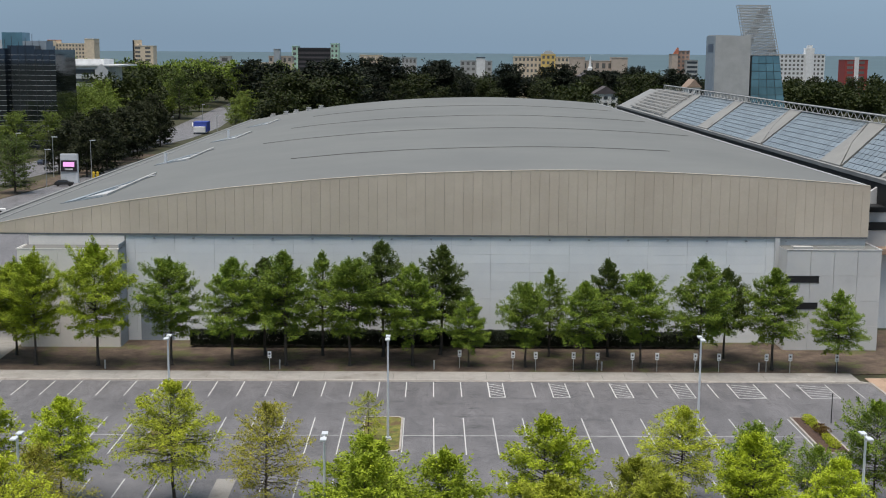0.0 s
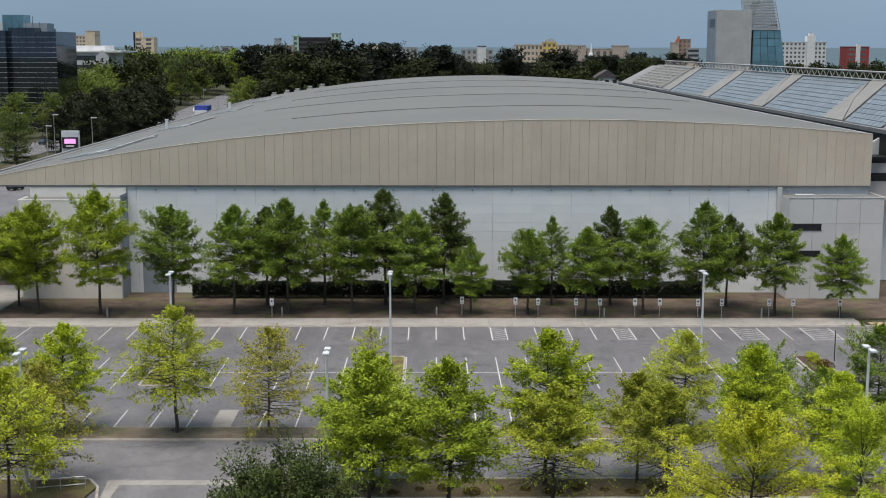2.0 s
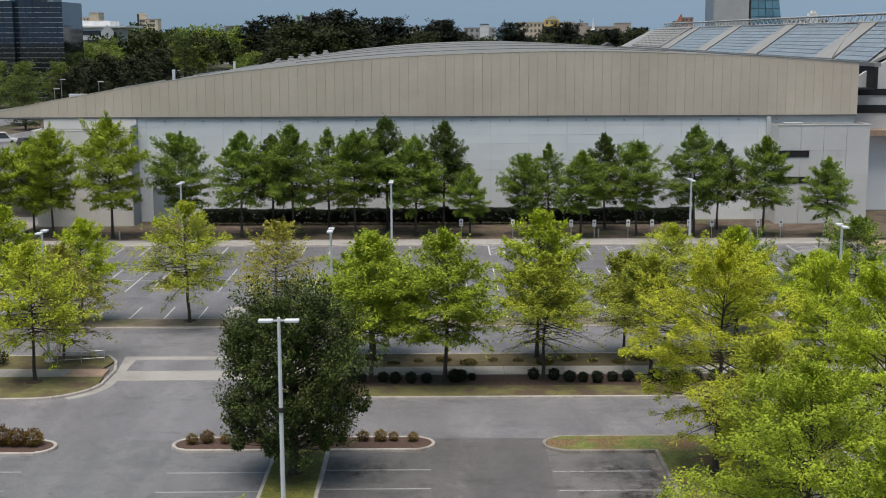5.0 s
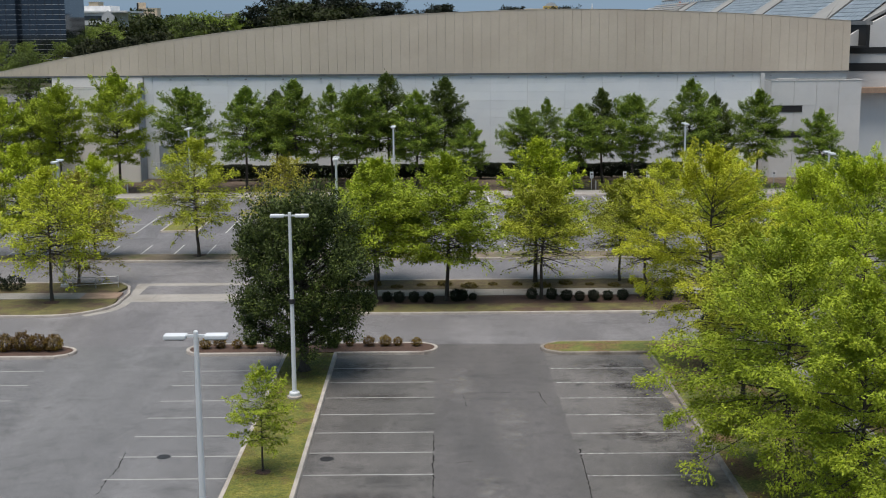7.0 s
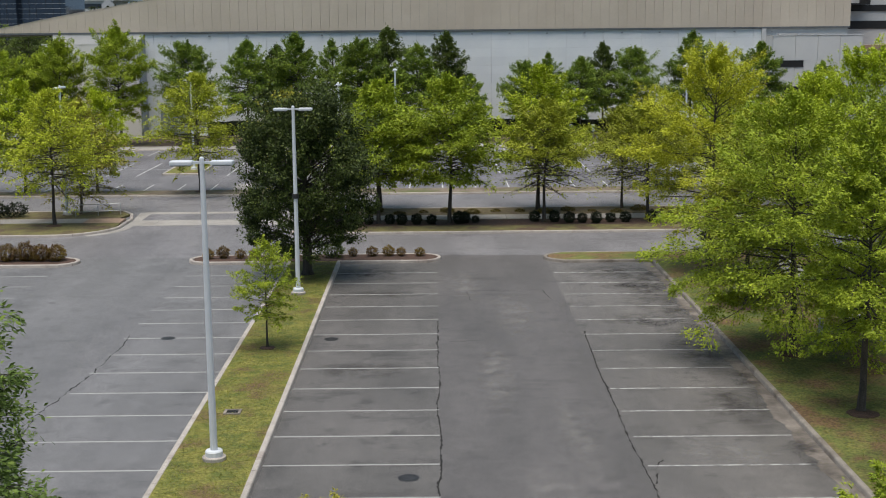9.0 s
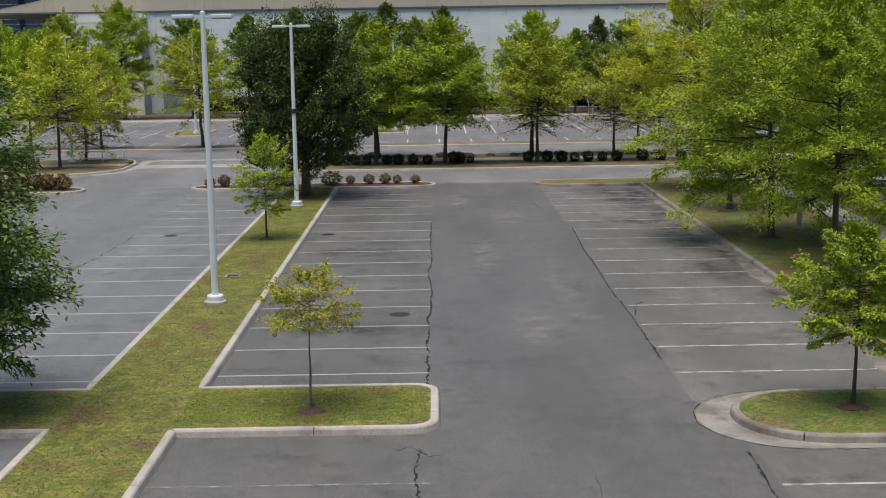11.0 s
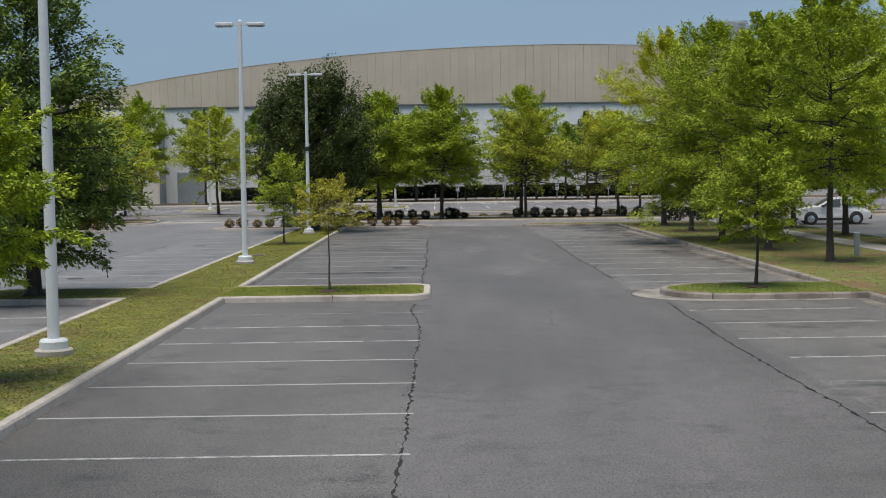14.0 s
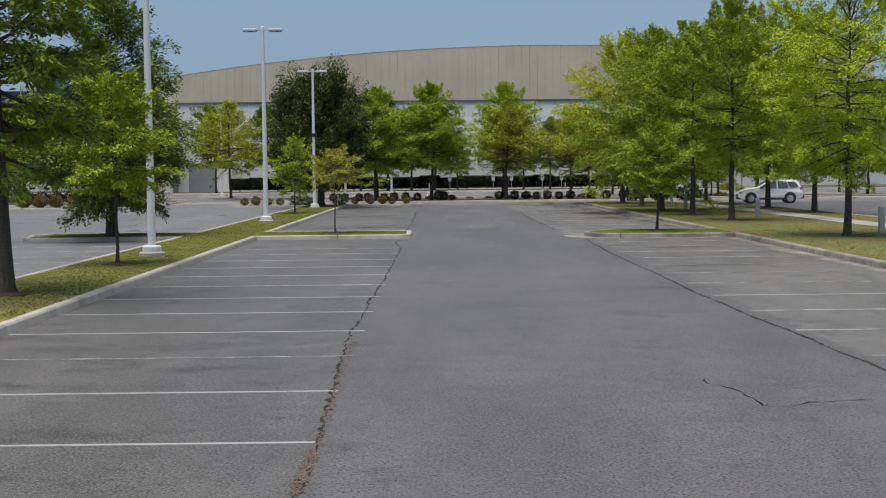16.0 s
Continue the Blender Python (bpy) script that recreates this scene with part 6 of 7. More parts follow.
for i, (x, y, h) in enumerate(((-99.5, 335, 10.5), (-94.5, 312, 9), (-88.2, 330, 10), (-121, 372, 9), (-96, 470, 9), (-104, 580, 9), (-84, 500, 8), (-126, 420, 9))):
    lp = thing("street_lamp", (x, y, 0), "slim grey street lamp along the boulevard", "street lamp", "street lamps of the boulevard")
    part("pole", lathe([(0.13, 0), (0.11, 1), (0.08, h)], (x, y), 8), GALV, lp)
    part("head", boxes((x - 0.2, x + 1.3, y - 0.18, y + 0.18, h, h + 0.18), bevel=0.04), WHITE_METAL, lp)
for x in (-86.6, -85.6):
    tagged(part("bollard", lathe([(0.35, 0), (0.35, 2.2), (0.2, 2.4)], (x, 326), 10), SIGN_YELLOW), "yellow painted steel bollard", "bollard", "yellow bollards")


# ---- trees ----
def spots(rows, H):
    """Rows of x, y, height: places for copies of a tree of height H."""
    return [(x, y, (0.16 if y < 62 else 0.1) if y < 145 else -0.03, 0.95 * h / H, (i * 137 + 40) % 360) for i, (x, y, h) in enumerate(rows)]


G = "row of trees along the hall"
A = "upright oak in fresh green leaf in bare soil by the hall"
t = make_oak(A, 11.5, 3.45, 4.1, "pin", LEAF_GREEN, 24000, 0.22, 11, group=G, slim=0.55, fill=1.4)
plant(t, spots([(-21.1, 133.2, 12.1), (-15.4, 133.3, 12.2), (16.2, 132.4, 10.4), (36.3, 132.2, 11.4)], 11.5))
t = make_oak(A, 11.5, 3.55, 3.7, "pin", LEAF_GREEN, 24000, 0.22, 12, group=G, slim=0.55, fill=1.4)
plant(t, spots([(-1.9, 133.4, 11.5), (28.7, 132.6, 12.0), (43.0, 131.6, 9.6), (4.1, 133.2, 7.9)], 11.5))
t = make_oak(A, 11.0, 3.4, 3.5, "full", LEAF_GREEN, 26000, 0.22, 16, group=G, droop=-8, slim=0.55, fill=1.4)
plant(t, spots([(-27.6, 133.4, 11.3), (-8.6, 133.3, 10.9), (10.1, 133.0, 9.4), (22.4, 132.8, 10.3)], 11.0))
t = make_oak("tall slender oak with dark green leaves by the hall hedge", 12.5, 3.3, 4.3, "pin", LEAF_DEEP, 24000, 0.23, 13, group=G, slim=0.55, fill=1.4)
plant(t, spots([(1.1, 138.4, 12.9), (19.6, 137.8, 10.9), (-18.2, 137.8, 12.1)], 12.5))
t = make_oak("tall slender oak with dark green leaves by the hall hedge", 12.5, 3.75, 4.3, "pin", LEAF_DEEP, 26000, 0.23, 17, group=G, slim=0.55, fill=1.4)
plant(t, spots([(-5.2, 137.6, 13.4), (32.3, 137.2, 10.0)], 12.5))
t = make_oak("tall thin oak with sparse green leaves by the hall hedge", 12.5, 3.2, 3.80, "pin", LEAF_GREEN, 18000, 0.21, 14, group=G, bare=0.12, slim=0.55, fill=1.4)
plant(t, spots([(-11.9, 138.0, 12.1), (13.1, 137.8, 9.8)], 12.5))
t = make_oak("broad oak in bright spring green before the hall", 12.0, 4.0, 3.5, "full", LEAF_FRESH, 34000, 0.22, 15, group=G, droop=-8, slim=0.55, fill=1.4)
plant(t, spots([(-35.3, 133.0, 12.8), (-42.0, 133.2, 11.1), (-48.5, 133.5, 11.0), (-45.4, 137.5, 10.1), (-55, 134, 11), (-62, 133, 11)], 12.0))

G = "spring trees in the medians"
t = make_oak("young oak in yellow-green spring leaf with thin bare lower branches", 9.7, 3.9, 3.10, "pin", LEAF_YELLOW, 16000, 0.2, 21, 104, group=G, bare=0.2, slim=0.5, fill=1.3)
plant(t, spots([(-18.8, 91.0, 9.8), (-25.6, 74.4, 8.9), (18.6, 91.4, 8.2)], 9.7))
t = make_oak("young oak in lime-green spring leaf in the median", 9.7, 3.4, 2.90, "pin", LEAF_LIME, 20000, 0.22, 28, 100, group=G, bare=0.16, slim=0.5, fill=1.3)
plant(t, spots([(-27.1, 91.2, 8.5), (-33, 91.5, 9.0), (-40, 91.5, 9.5)], 9.7))
t = make_oak("thin young median tree with brownish bare twigs and few leaves", 8.1, 3.3, 1.35, "oak", LEAF_BRONZE, 9500, 0.2, 22, 110, BARK_PALE, group=G, bare=0.3, slim=0.5, fill=1.3)
plant(t, spots([(-12.0, 90.6, 8.0), (-25.2, 79.4, 7.6), (24.5, 90.8, 5.4)], 8.1))
t = make_oak("dense oak in bright green spring leaf in the median", 10.2, 3.75, 3.10, "pin", LEAF_FRESH, 27000, 0.22, 23, 104, group=G, bare=0.06, slim=0.5, fill=1.3)
plant(t, spots([(0.88, 73.8, 10.2), (-3.85, 73.9, 9.4), (-4.0, 80.2, 9.6)], 10.2))
t = make_oak("open oak in yellow-green leaf with bare lower branches", 9.6, 3.9, 2.80, "pin", LEAF_OLIVE, 17500, 0.21, 24, 112, group=G, bare=0.5, slim=0.5, fill=1.3)
plant(t, spots([(7.2, 74.1, 8.5), (13.3, 80.0, 7.2), (14.3, 75.2, 8.6)], 9.6))
t = make_oak("tall oak in green spring leaf behind the median hedge", 11.0, 3.6, 3.60, "pin", LEAF_LIME, 23000, 0.22, 25, 100, group=G, bare=0.1, slim=0.5, fill=1.3)
plant(t, spots([(7.25, 79.8, 10.8), (21.0, 80.2, 9.0), (26.5, 80.2, 8.2), (-33.5, 74, 9.5), (-42, 78, 10)], 11.0))
t = make_oak("dense green tree in the far median", 8.2, 3.0, 1.95, "full", LEAF_GREEN, 17000, 0.2, 26, 90, group=G, slim=0.5, fill=1.3)
plant(t, spots([(22.6, 86.5, 7.6), (27.6, 88.0, 5.3), (33.0, 80.5, 8.5), (40, 80.5, 9), (33, 91.5, 7.5), (41, 91.5, 8)], 8.2))
t = make_oak("small sparse tree in the lamp island", 4.6, 1.6, 1.35, "oak", LEAF_YELLOW, 2200, 0.17, 27, 50, BARK_PALE, group=G, slim=0.5, fill=1.3)
plant(t, spots([(-5.3, 106.0, 4.6)], 4.6))

G = "street trees along the lawn strip"
t = make_oak("tall oak in yellow-green spring leaf with layered branches", 12.2, 4.3, 2.8, "oak", LEAF_GOLD, 60000, 0.135, 31, 80, group=G, bare=0.14, slim=0.5, droop=7)
plant(t, spots([(14.4, 56.2, 12.0)], 12.2))
t = make_oak("large oak in fresh green spring leaf with layered branches", 12.0, 4.3, 3.1, "full", LEAF_FRESH, 44000, 0.15, 32, 76, group=G, bare=0.04, slim=0.5, droop=7)
plant(t, spots([(20.9, 42.0, 11.5)], 12.0))
t = make_oak("broad oak in bright green spring leaf with low drooping boughs", 10.6, 5.2, 2.5, "pin", LEAF_FRESH, 84000, 0.135, 43, 96, group=G, bare=0.03, slim=0.5, droop=9)
plant(t, spots([(14.1, 39.2, 10.5)], 10.6))
t = make_oak("slighter oak in thin olive-bronze leaf between fuller trees", 9.2, 3.0, 2.6, "oak", LEAF_OLIVE, 26000, 0.14, 44, 70, group=G, bare=0.35, slim=0.5, droop=6)
plant(t, spots([(14.4, 48.0, 9.2)], 9.2))
t = make_oak("large oak in bright lime spring leaf with layered branches", 11.5, 4.0, 3.1, "full", LEAF_LIME, 60000, 0.135, 33, 72, group=G, bare=0.05, slim=0.5, droop=7)
plant(t, spots([(15.1, 9.8, 9.4), (20.8, 50.8, 11.0), (21.2, 33.8, 11.0), (21.5, 62.0, 10)], 11.5))
t = make_oak("upright oak in bright green leaf on a straight dark trunk", 10.5, 3.1, 3.2, "full", LEAF_FRESH, 52000, 0.135, 42, 70, group=G, bare=0.05, slim=0.5, droop=5)
plant(t, spots([(14.3, 31.6, 9.7), (14.6, 24.3, 9.6)], 10.5))
t = make_oak("small oak in lime-green leaf on the island's end", 4.05, 1.45, 1.75, "oak", LEAF_FRESH, 24000, 0.1, 34, 70, trunk_r=0.055, group="saplings", droop=5)
plant(t, spots([(9.6, 15.1, 4.05)], 4.05))
t = make_oak("thin sapling in sparse yellow-green leaf on a grass island", 3.0, 1.12, 2.0, "oak", LEAF_BRONZE, 7500, 0.08, 35, 44, BARK_PALE, trunk_r=0.035, group="saplings", droop=8)
plant(t, spots([(-2.64, 15.6, 3.15)], 3.0))
t = make_oak("small young tree in green leaf on the grass strip", 4.4, 1.35, 1.3, "oak", LEAF_FRESH, 8000, 0.12, 36, 60, trunk_r=0.05, group="saplings")
plant(t, spots([(-7.0, 41.0, 4.5)], 4.4))
t = make_oak("small tree in bright green leaf on the grass strip", 4.9, 1.6, 2.1, "oak", LEAF_FRESH, 25000, 0.11, 37, 66, trunk_r=0.05, group="saplings", droop=2)
plant(t, spots([(-7.0, -0.2, 4.9)], 4.9))
t = make_evergreen("broad dense evergreen tree with dark glossy leaves on the grass strip", 9.6, 3.7, 1.3, LEAF_DARK, 80000, 0.165, 38)
plant(t, spots([(-6.9, 56.6, 10.0)], 9.6))
t = make_oak("large dark green oak with dense drooping leaves", 10.4, 3.4, 1.7, "pin", LEAF_DUSK, 54000, 0.17, 39, 120, trunk_r=0.24, droop=8, fill=1.4)
plant(t, spots([(-11.1, 15.3, 10.2)], 10.4))
t = make_oak("large green oak with a stout dark trunk on the grass strip", 9.8, 2.4, 2.8, "full", LEAF_SHADY, 36000, 0.15, 40, 64, trunk_r=0.18, droop=8, bare=0.12)
plant(t, spots([(-7.15, -8.2, 9.6)], 9.8))

# woods and boulevard trees far behind
G = "trees along the boulevard"
t = make_tree("tall dark pine in a row beside the boulevard", 18, 5.0, 3.5, "oak", LEAF_ROW, 4500, 0.8, 51, 40, trunk_r=0.35, group=G, flat=0.6)
plant(t, spots([(-91 - 1.0 * i + (i % 3), 336 + 10.5 * i, 15 + (i * 7 % 4)) for i in range(14)] + [(-101 - i, 345 + 14 * i, 14 + i % 3) for i in range(6)] + [(-96.5, 412, 15), (-95.5, 428, 14), (-94.5, 444, 15), (-96.0, 458, 14), (-97.5, 398, 15)], 18))
t = make_tree("broad mid-green tree beside the boulevard", 16, 6.0, 3, "round", LEAF_TOWN, 4200, 0.7, 52, 36, trunk_r=0.35, group=G, flat=0.6)
plant(t, spots([(-128, 395, 15), (-120, 402, 14), (-136, 390, 16), (-145, 385, 15), (-130, 330, 14), (-142, 340, 15), (-120, 470, 17), (-128, 455, 18), (-126, 490, 19), (-136, 500, 20), (-140, 545, 21),
               (-138, 540, 20), (-152, 560, 20), (-82, 580, 14), (-160, 350, 14), (-128, 312, 13), (-136, 322, 14), (-118, 320, 13), (-150, 330, 15), (-124, 345, 14), (-150, 520, 16), (-163, 545, 17), (-172, 520, 16), (-132, 620, 20), (-138, 660, 20), (-130, 580, 17), (-128, 705, 19), (-84, 585, 13), (-80, 602, 14), (-76, 572, 12), (-100, 690, 16), (-96, 665, 15), (-92, 604, 13), (-89, 628, 15), (-94, 650, 14), (-86, 560, 11), (-108, 880, 20), (-126, 885, 22), (-118, 900, 22), (-140, 470, 12), (-150, 480, 13), (-133, 480, 12), (-160, 470, 13), (-131, 450, 10)], 16))
t = make_tree("dark spreading tree by the service lot", 18, 6.5, 3, "round", LEAF_DEEP, 4200, 0.7, 53, 36, trunk_r=0.4, group=G, flat=0.6)
plant(t, spots([(-97, 296, 13), (-103, 313, 12), (-112, 262, 17), (-104, 238, 15), (-116, 290, 17), (-122, 240, 18), (-128, 270, 18), (-140, 300, 17), (-124, 628, 25), (-131, 645, 25), (-88, 640, 18), (-82, 660, 18)], 18))
t = make_tree("round tree with coppery young leaves behind the hall", 14, 5.5, 3, "round", LEAF_COPPER, 4000, 0.7, 57, 34, trunk_r=0.35, group=G, flat=0.6)
plant(t, spots([(-87, 612, 13), (-150, 440, 10)], 14))
def deeper(x, y, h):
    """The woods east of the boulevard stand farther back."""
    return (x, y, h) if x < -25 else (1.4 * x, 1.4 * y, max(11.0, 33.2 - 1.4 * (33.2 - h)))


G = "dark woods behind the hall"
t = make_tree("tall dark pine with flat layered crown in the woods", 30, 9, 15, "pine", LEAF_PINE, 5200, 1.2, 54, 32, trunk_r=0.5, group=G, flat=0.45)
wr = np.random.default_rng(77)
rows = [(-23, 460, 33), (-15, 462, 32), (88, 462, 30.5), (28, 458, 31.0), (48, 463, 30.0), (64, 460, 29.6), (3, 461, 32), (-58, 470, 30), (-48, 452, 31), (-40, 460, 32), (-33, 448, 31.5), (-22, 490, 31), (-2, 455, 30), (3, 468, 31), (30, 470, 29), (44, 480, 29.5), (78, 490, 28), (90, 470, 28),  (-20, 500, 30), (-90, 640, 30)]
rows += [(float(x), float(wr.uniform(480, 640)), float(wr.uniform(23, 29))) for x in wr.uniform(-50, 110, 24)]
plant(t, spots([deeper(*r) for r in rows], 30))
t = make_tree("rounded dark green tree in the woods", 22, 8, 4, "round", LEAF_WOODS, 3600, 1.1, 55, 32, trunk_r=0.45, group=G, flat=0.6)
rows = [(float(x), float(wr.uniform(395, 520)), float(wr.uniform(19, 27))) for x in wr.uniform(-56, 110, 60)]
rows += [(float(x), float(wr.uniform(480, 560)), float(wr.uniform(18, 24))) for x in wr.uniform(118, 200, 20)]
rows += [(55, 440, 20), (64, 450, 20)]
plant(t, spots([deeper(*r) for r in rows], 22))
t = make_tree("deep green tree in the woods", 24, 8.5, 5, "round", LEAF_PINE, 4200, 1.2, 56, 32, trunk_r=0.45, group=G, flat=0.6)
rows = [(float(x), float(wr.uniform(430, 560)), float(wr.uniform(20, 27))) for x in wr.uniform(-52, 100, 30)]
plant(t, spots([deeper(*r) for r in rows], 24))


def far_woods(label, mat, rows, seed):
    """Distant woods that nobody could count: crowns of leaf clumps, joined."""
    r = np.random.default_rng(seed)
    ps, ds = [], []
    for x, y, h, w in rows:
        n = 900
        lumps = r.normal(0, 1, (22, 3))
        lumps = lumps / np.linalg.norm(lumps, axis=1, keepdims=True) * r.uniform(0.55, 1.0, (22, 1)) * (w, w, 0.38 * h) + (x, y, 0.6 * h)
        k = r.integers(0, 22, n)
        o = r.normal(0, 1, (n, 3))
        o /= np.linalg.norm(o, axis=1, keepdims=True)
        ps.append(lumps[k] + o * r.uniform(0.5, 1.0, (n, 1)) * (0.3 * w, 0.3 * w, 0.1 * h))
        ds.append(o + r.normal(0, 0.6, (n, 3)))
    me = leaf_mesh("woods", mat, np.concatenate(ps), np.concatenate(ds), 1.7, 1.1, r)
    tagged(new("woods", me), label, "woods", kind="stuff")


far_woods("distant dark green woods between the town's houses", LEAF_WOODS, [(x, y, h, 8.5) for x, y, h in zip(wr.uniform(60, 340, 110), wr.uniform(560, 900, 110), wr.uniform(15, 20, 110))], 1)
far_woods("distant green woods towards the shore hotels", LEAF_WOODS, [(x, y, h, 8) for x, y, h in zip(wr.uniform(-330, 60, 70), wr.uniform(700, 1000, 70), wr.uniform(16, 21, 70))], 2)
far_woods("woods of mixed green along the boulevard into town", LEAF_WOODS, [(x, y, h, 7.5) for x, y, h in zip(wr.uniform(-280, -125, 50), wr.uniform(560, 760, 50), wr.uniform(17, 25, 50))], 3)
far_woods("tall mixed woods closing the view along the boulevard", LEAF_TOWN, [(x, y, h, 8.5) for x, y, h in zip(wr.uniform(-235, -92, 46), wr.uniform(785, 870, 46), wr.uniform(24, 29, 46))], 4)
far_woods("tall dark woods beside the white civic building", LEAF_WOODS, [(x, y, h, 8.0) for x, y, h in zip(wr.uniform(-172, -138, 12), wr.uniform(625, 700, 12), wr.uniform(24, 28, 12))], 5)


# ---- shrubs and hedges ----
G = "clipped hedge along the hall wall"
h = make_shrub("hedge", "dark clipped hedge block at the foot of the hall wall", "hedge", 0.75, 1.75, LEAF_HEDGE, 6500, 0.19, 60, G, True, 1.28)
plant(h, [(-25.8 + 2.62 * i, 142.2, 0.08, 1.0 + 0.03 * math.sin(i * 3.3), 0 if i % 2 else 180) for i in range(22)])
G = "low shrubs in the mulch bed"
s = make_shrub("shrub", "small rounded red-and-green shrub in dark mulch", "shrub", 0.42, 0.75, LEAF_RED, 900, 0.1, 61, G)
plant(s, [(-13.0, 61.4, 0.13, 0.75, 0), (-12.2, 61.6, 0.13, 0.85, 70), (-11.2, 61.5, 0.13, 0.72, 140), (-10.4, 61.5, 0.13, 0.7, 200), (-4.8, 61.8, 0.13, 0.62, 30), (-3.7, 61.8, 0.13, 0.78, 99), (-2.76, 61.8, 0.13, 0.8, 170), (-2.05, 61.8, 0.13, 0.62, 260), (-0.97, 61.7, 0.13, 0.68, 310)])
s = make_shrub("shrub", "rounded red and yellow shrub in dark mulch", "shrub", 0.55, 0.95, LEAF_RED, 1500, 0.11, 62, G)
plant(s, [(-24.4, 61.3, 0.1, 1.0, 0), (-23.4, 61.4, 0.1, 1.05, 60), (-22.5, 61.3, 0.1, 1.0, 130), (-21.6, 61.3, 0.1, 0.95, 200), (-25.6, 61.4, 0.1, 1.0, 250), (-27.0, 61.3, 0.1, 1.0, 10), (-28.2, 61.3, 0.1, 1.0, 80), (-29.4, 61.3, 0.1, 1.0, 150)])
s = make_shrub("shrub", "low dark olive shrub in dark mulch", "shrub", 0.5, 0.7, LEAF_DEEP, 800, 0.11, 63, G)
plant(s, [(-9.2, 61.7, 0.1, 1.0, 0), (-8.4, 61.5, 0.1, 0.9, 60), (-5.9, 61.6, 0.1, 1.2, 120)])
G = "yellow shrubs in the lot island"
s = make_shrub("shrub", "yellow-green rounded shrub in a mulch island", "shrub", 0.6, 0.85, LEAF_YELLOW, 700, 0.14, 64, G)
plant(s, [(34.5, 113.4 - 1.15 * i, 0.1, 0.75 + 0.1 * math.sin(i * 2), i * 77) for i in range(8) if i not in (3, 4)])
s = make_shrub("shrub", "dark red rounded shrub in a mulch island", "shrub", 0.65, 0.95, LEAF_RED, 700, 0.14, 65, G)
plant(s, [(34.6, 109.9, 0.1, 0.85, 0), (34.7, 108.8, 0.1, 0.85, 90)])
G = "dark round shrubs along the median"
s = make_shrub("shrub", "dark green clipped shrub in the mulch median", "shrub", 0.48, 1.0, LEAF_HEDGE, 1900, 0.1, 66, G)
plant(s, [(x, y, 0.08, k * 0.76, x * 50) for x, y, k in ((-5.2, 73.6, 0.9), (-4.5, 73.5, 0.9), (-3.1, 73.7, 0.95), (-2.3, 73.4, 1.0), (-1.3, 73.4, 0.95), (-0.3, 73.4, 0.95), (1.5, 73.6, 1.15), (1.9, 73.8, 1.0), (2.6, 74.0, 0.7), (6.6, 74.2, 1.0), (7.9, 74.0, 1.0), (8.85, 73.6, 1.05),
                                                  (9.7, 73.5, 0.9), (10.6, 73.3, 1.0), (11.6, 73.6, 0.95), (12.6, 73.6, 1.0), (14.4, 73.6, 1.05), (15.6, 73.6, 1.05), (17.0, 73.7, 1.0), (18.2, 73.6, 1.0), (19.6, 73.6, 1.0), (-6.4, 73.6, 0.9), (-7.4, 73.5, 0.9))])
s = make_shrub("shrub", "low dry brown-green shrub behind the footpath", "shrub", 0.55, 0.35, LEAF_COPPER, 500, 0.13, 67, "ground cover in the median")
plant(s, [(-6 + 1.7 * i, 78.6 + 0.5 * math.sin(i * 2.2), 0.07, 0.8 + 0.25 * math.sin(i * 1.7), i * 61) for i in range(20)])
s = make_shrub("shrub", "dark low shrub on the far verge", "shrub", 0.8, 1.0, LEAF_HEDGE, 900, 0.15, 68, "shrubs by the driveway")
plant(s, [(-29.5 - 1.3 * i, 78.4, 0.1, 1.0, i * 50) for i in range(6)] + [(16.5 + 2.1 * i, 64.2 + 0.2 * i, 0.05, 1.25, i * 40) for i in range(3)])

# grass blades on the near lawns
rng = np.random.default_rng(5)


def blades(n, areas, length, seed, mat=None):
    r = np.random.default_rng(seed)
    pick = []
    w = np.array([(x1 - x0) * (y1 - y0) for x0, x1, y0, y1 in areas])
    for (x0, x1, y0, y1), c in zip(areas, r.multinomial(n, w / w.sum())):
        pick.append(np.column_stack([r.uniform(x0, x1, c), r.uniform(y0, y1, c), np.full(c, Z + 0.003)]))
    p = np.concatenate(pick)
    d = r.normal(0, 1.0, (len(p), 3)) * (0.9, 0.9, 0.12) + (0, 0, 0.22)
    me = leaf_mesh("grass", mat or BLADE, p, d, length, 0.02, r)
    tagged(new("grass", me), "short dry yellow-green grass blades on the lawn", "grass", kind="stuff")


blades(100000, [(-8.15, -5.65, -22, 60.2), (-5.6, -0.35, 14.2, 17.3), (-0.35, 0.05, 14.55, 16.95), (-13.8, -8.2, 14.5, 17.2)], 0.05, 71)
blades(50000, [(12.3, 18.2, -5, 59.5), (19.7, 21.9, 5, 60), (7.4, 12.2, 60.3, 62.2)], 0.055, 72)
blades(22000, [(7.9, 12.1, 13.15, 16.2), (7.15, 7.9, 13.9, 15.6), (-5.6, 0.0, 14.5, 17.0)], 0.04, 73, BLADE_GREEN)
